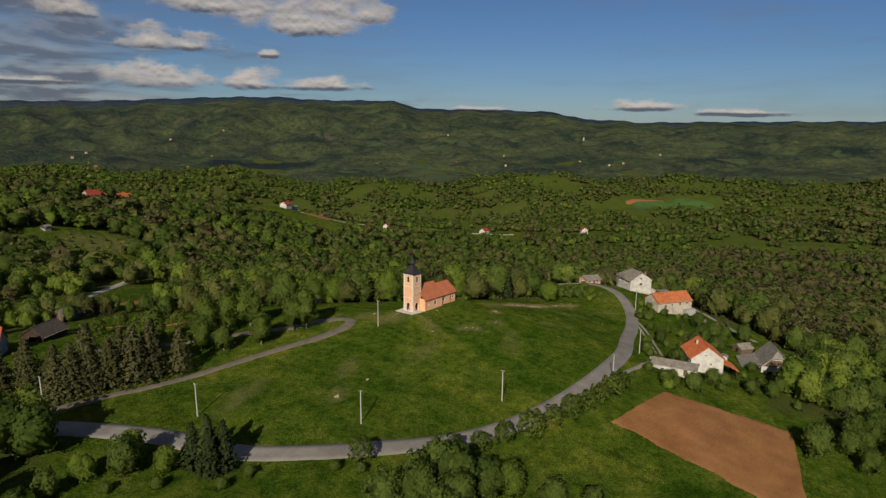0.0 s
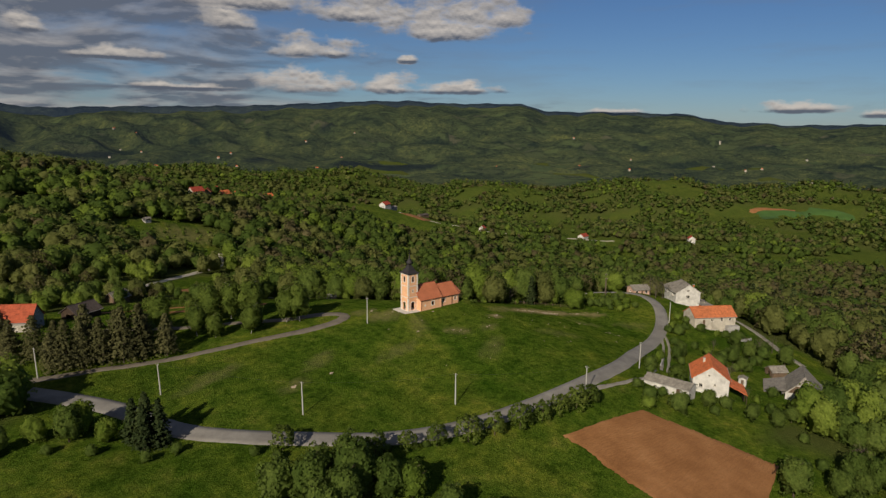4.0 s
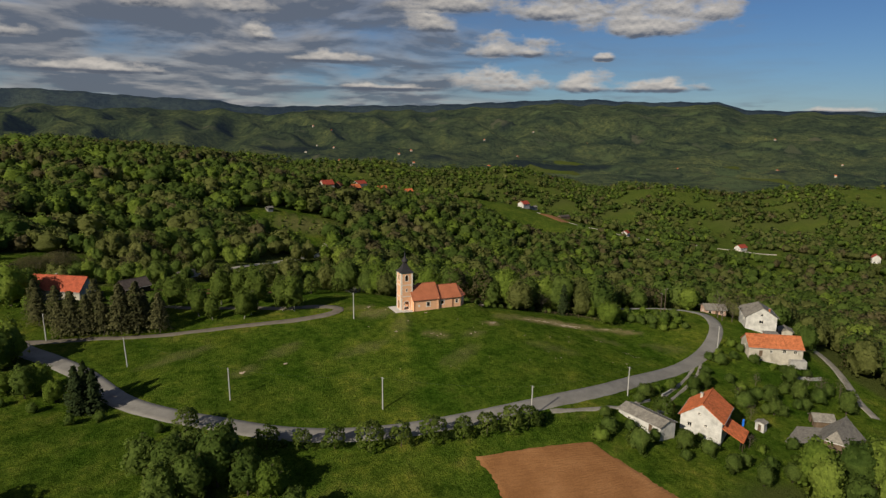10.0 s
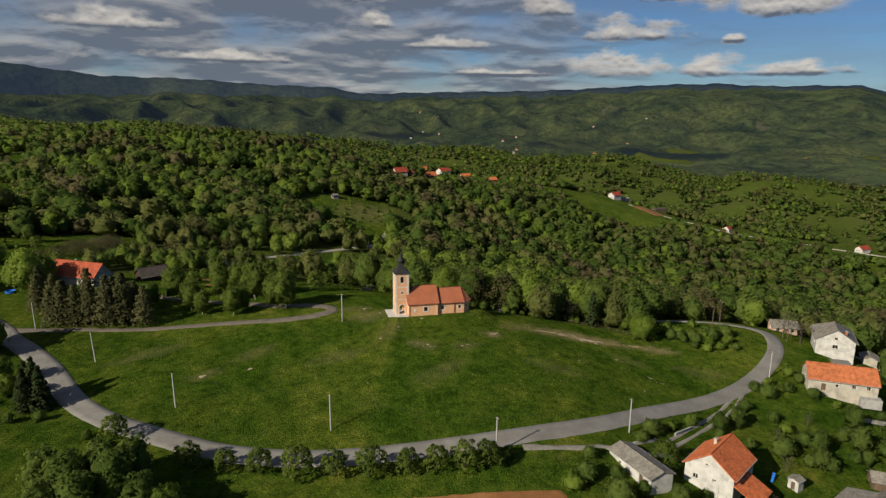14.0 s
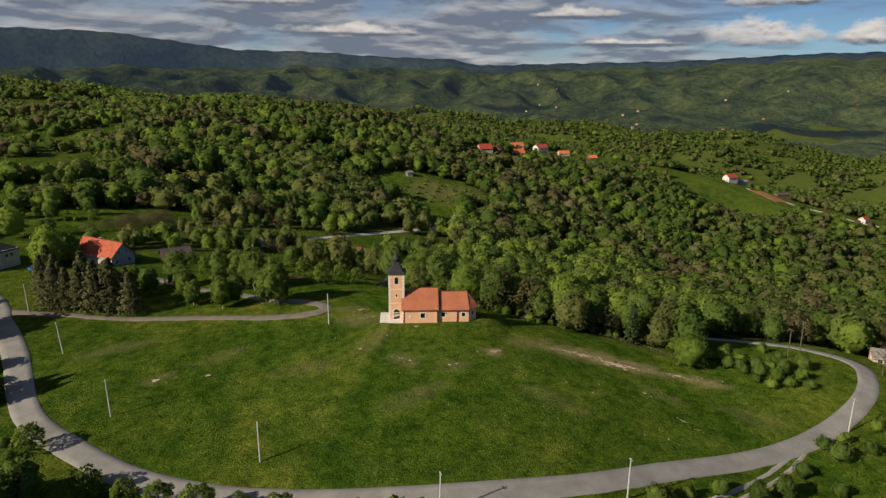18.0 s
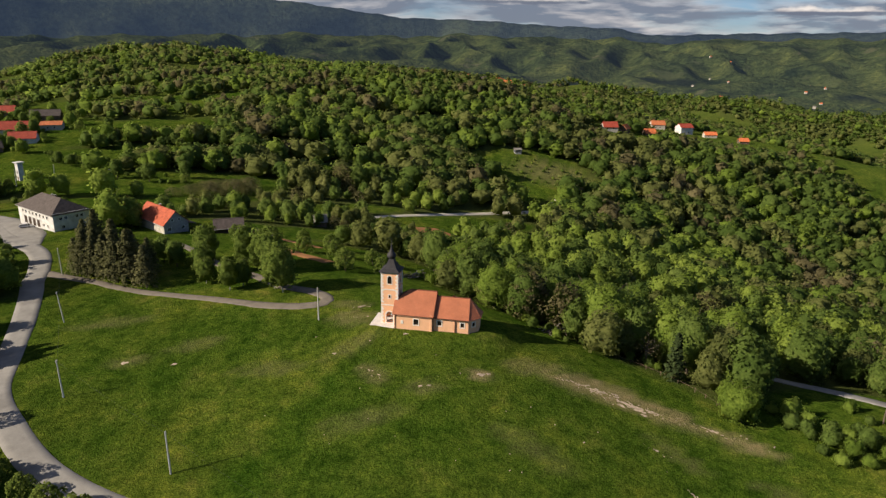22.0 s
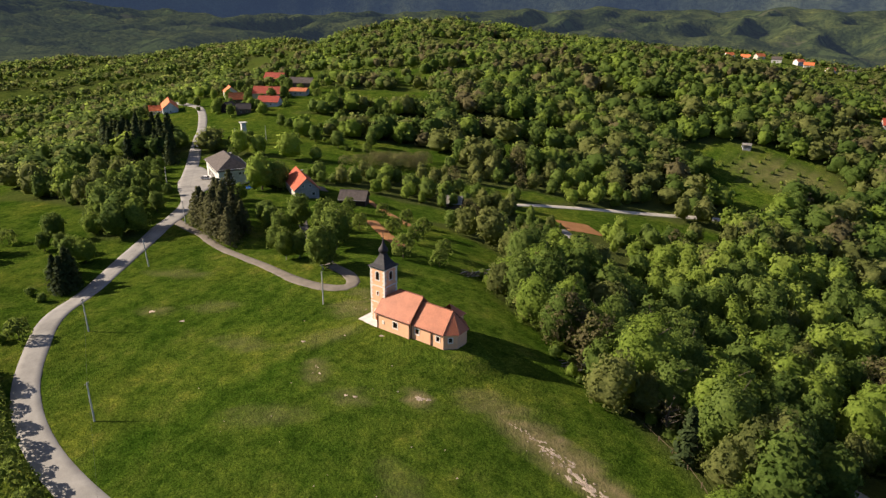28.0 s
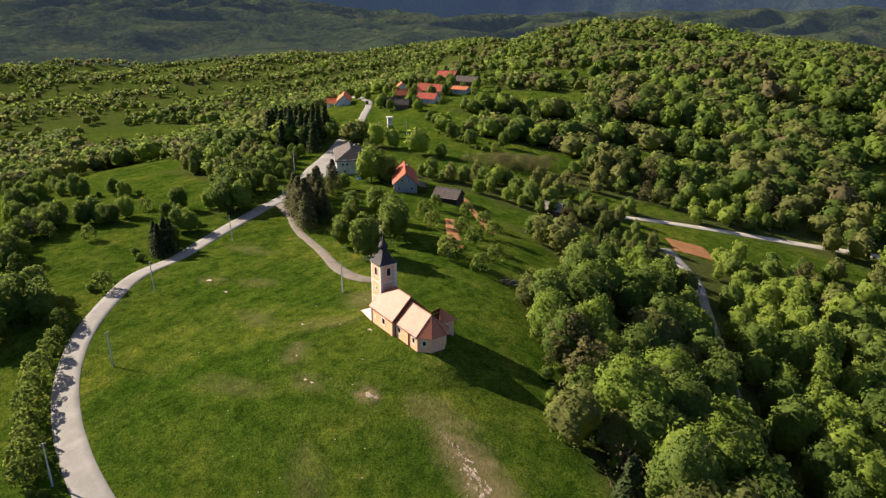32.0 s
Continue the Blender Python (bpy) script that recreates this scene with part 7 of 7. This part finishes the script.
tops = [pole(*p) for p in ((-100.5, 18.6, 0, -1.5), (-79.1, -7.1, 1.5, -3.5), (-56.4, -35.2, 0, -1.2), (-23.8, -50.9, 0, -0.5), (7.8, -65.5, 0, 0), (40.8, -59.6, 0, 0), (98.5, -34.5, 0, 0))]
pole(-16.7, -1.7, label="pale utility pole beside the church drive")
pole(104, -1, hgt=8.0, mat="pole_wood", label="weathered wooden pole at the road bend")
pole(110.5, 4, hgt=9, mat="pole_wood", arms=2, label="weathered wooden pole at the road bend")
for x, y in ((-153, 45), (-196, 130), (-206, 118), (-160, 180)):
    pole(x, y, label="pale utility pole near the village")


def wire(a, b, sag=0.8):
    c = bpy.data.curves.new("wire", "CURVE")
    c.dimensions, c.bevel_depth, c.bevel_resolution = "3D", 0.012, 0
    s = c.splines.new("POLY")
    s.points.add(12)
    for k in range(13):
        f = k / 12
        p = a.lerp(b, f)
        s.points[k].co = (p.x, p.y, p.z - sag * 4 * f * (1 - f), 1)
    c.materials.append(MATS["iron"])
    tagged(new("wire", c), "thin dark overhead wire between utility poles", "wire", "overhead wires")


for a, b in zip(tops, tops[1:]):
    wire(a, b)


# ---------------------------------------------------------------- small things


def rail_fence(pts):
    """A low fence of split rails on short posts along the wood's edge."""
    f = thing("rail_fence", Matrix(), "low fence of pale split rails on short posts", "fence")
    line = spline(pts, 3.0)
    for p in line:
        part("post", boxed((p.x, p.y, G(p.x, p.y) + 0.4), (0.12, 0.12, 1.3)), "old_wood", f)
    for a, b in zip(line, line[1:]):
        for h in (0.75,):
            bm = bmesh.new()
            tube(bm, (a.x, a.y, G(a.x, a.y) + h), (b.x, b.y, G(b.x, b.y) + h), 0.035, 0.03, 5)
            part("rail", bm, "old_wood", f)


rail_fence([(44, 15.5), (51.3, 10.8), (60.7, 5.6), (67.2, 0.3), (74.5, -9.5)])


def log_pile(x, y):
    o = thing("log_pile", pose(x, y, G(x, y), 0, 0, 60), "heap of cut brushwood and logs at the wood's edge", "wood pile")
    rs = random.Random(4)
    for k in range(46):
        a, L_ = rs.gauss(0, 0.5), rs.uniform(1.2, 3.4)
        c = Vector((rs.gauss(0, 2.4), rs.gauss(0, 0.9), rs.uniform(0.1, 0.9)))
        d = Vector((math.cos(a), math.sin(a), rs.gauss(0, 0.15))) * L_ / 2
        bm = bmesh.new()
        tube(bm, c - d, c + d, rs.uniform(0.06, 0.16), rs.uniform(0.05, 0.12), 6)
        part("log", bm, rs.choice(["dead_twigs", "pale_bark", "bark"]), o)


log_pile(-4.5, 40.2)
log_pile(36, 17.5)


def car(x, y, yaw, paint, label):
    o = thing("car", pose(x, y, G(x, y) + 0.12, 0, 0, yaw), label, "car")
    bm = bmesh.new()
    prof = [(-2.1, 0.35), (2.1, 0.35), (2.15, 0.75), (1.2, 0.92), (0.55, 1.42), (-1.2, 1.45), (-2.0, 0.95), (-2.15, 0.7)]
    prism(bm, [(px, -0.85, pz) for px, pz in prof], (0, 1.7, 0))
    bmesh.ops.bevel(bm, geom=bm.edges[:], offset=0.06, segments=2, affect="EDGES")
    part("body", bm, paint, o)
    for sy in (-0.865, 0.865):
        bm = bmesh.new()
        prism(bm, [(px, sy - 0.01, pz) for px, pz in [(-1.7, 0.98), (1.0, 0.98), (0.5, 1.36), (-1.15, 1.38)]], (0, 0.02, 0))
        part("side_window", bm, "window_glass", o)
    bm = bmesh.new()
    prism(bm, [(1.16, -0.7, 0.97), (1.16, 0.7, 0.97), (0.62, 0.62, 1.39), (0.62, -0.62, 1.39)], (0.02, 0, 0.02))
    part("windscreen", bm, "window_glass", o)
    for wx in (-1.3, 1.35):
        for sy in (-0.8, 0.8):
            bm = bmesh.new()
            tube(bm, (wx, sy - 0.1, 0.32), (wx, sy + 0.1, 0.32), 0.32, 0.32, 14)
            w = part("wheel", bm, "rubber", o)
            bm = bmesh.new()
            tube(bm, (wx, sy + (0.1 if sy > 0 else -0.12), 0.32), (wx, sy + (0.12 if sy > 0 else -0.1), 0.32), 0.18, 0.18, 10)
            part("rim", bm, "concrete", w)


car(-150.5, 61.2, 25, "car_white", "white and dark car parked on the forecourt")
car(-214, 101, 32, "car_paint", "dark car standing on the village road")
car(-186, 156, 10, "car_white", "pale car parked in the meadow")


def slide(x, y):
    o = thing("garden_slide", pose(x, y, G(x, y), 0, 0, 40), "blue plastic garden slide on the lawn", "slide")
    bm = bmesh.new()
    prism(bm, [(-1.2, -0.25, 0.15), (1.0, -0.25, 1.2), (1.0, 0.25, 1.2), (-1.2, 0.25, 0.15)], (0, 0, 0.06))
    part("chute", bm, "blue_plastic", o)
    for sy in (-0.25, 0.25):
        bm = bmesh.new()
        tube(bm, (1.0, sy, 1.2), (1.4, sy, 0), 0.04, 0.04, 6)
        part("leg", bm, "red_tiles", o)


slide(66.5, -74.5)


def pool(x, y):
    o = thing("paddling_pool", pose(x, y, G(x, y)), "round blue paddling pool behind the hall", "pool")
    bm = bmesh.new()
    lathe(bm, [(1.5, 0), (1.6, 0.7), (1.5, 0.75), (1.4, 0.7), (1.35, 0.3)], 20)
    part("wall", bm, "blue_plastic", o)


pool(-121, 60)


def stones(n, seed):
    """Loose pale stones in the worn turf."""
    rs = random.Random(seed)
    bm0 = bmesh.new()
    bmesh.ops.create_icosphere(bm0, subdivisions=1, radius=1.0)
    for v in bm0.verts:
        v.co *= rs.uniform(0.75, 1.2)
    me = bpy.data.meshes.new("stone")
    bm0.to_mesh(me)
    bm0.free()
    me.materials.append(MATS["bare_chalk"])
    for k in range(n):
        if k % 2:
            f = rs.random()
            x, y = 38 + 40 * f + rs.gauss(0, 1.0), -11.5 - 5.6 * f + rs.gauss(0, 1.2)
        else:
            x, y = rs.uniform(-15, 60), rs.uniform(-42, -8)
        o = new("stone", me)
        s = rs.uniform(0.08, 0.19)
        o.matrix_basis = Matrix.Translation((x, y, G(x, y) + 0.06)) @ Matrix.Rotation(rs.uniform(0, 6), 4, "Z") @ Matrix.Diagonal((s * 1.4, s, s * 0.6, 1))
        tagged(o, "small pale loose stone lying in the meadow", "stone", "loose stones")


stones(46, 9)



def low_wall(pts, hgt, mat, label):
    """A low wall of blocks along pts, stepping with the ground."""
    w = thing("retaining_wall", Matrix(), label, "wall")
    line = spline(pts, 1.6)
    for a, b in zip(line, line[1:]):
        m = (a + b) / 2
        d = b - a
        q = Matrix.Translation((m.x, m.y, G(m.x, m.y))) @ Matrix.Rotation(math.atan2(d.y, d.x), 4, "Z")
        bm = bmesh.new()
        box(bm, (0, 0, hgt / 2 - 0.2), (d.length - 0.02, 0.35, hgt + 0.4), q)
        part("block", bm, mat, w)


low_wall([(52.5, -59.6), (55.5, -58.2), (58.6, -56.6)], 0.7, "concrete", "low pale concrete wall beside the farm track")
low_wall([(39.5, -63.7), (42.5, -63.2), (45.9, -62.2)], 0.6, "concrete", "low pale stone wall at the foot of the road bank")
low_wall([(110.5, -54.5), (116, -56), (121, -56)], 0.9, "concrete", "low pale retaining wall below the orange-roofed farmhouse")
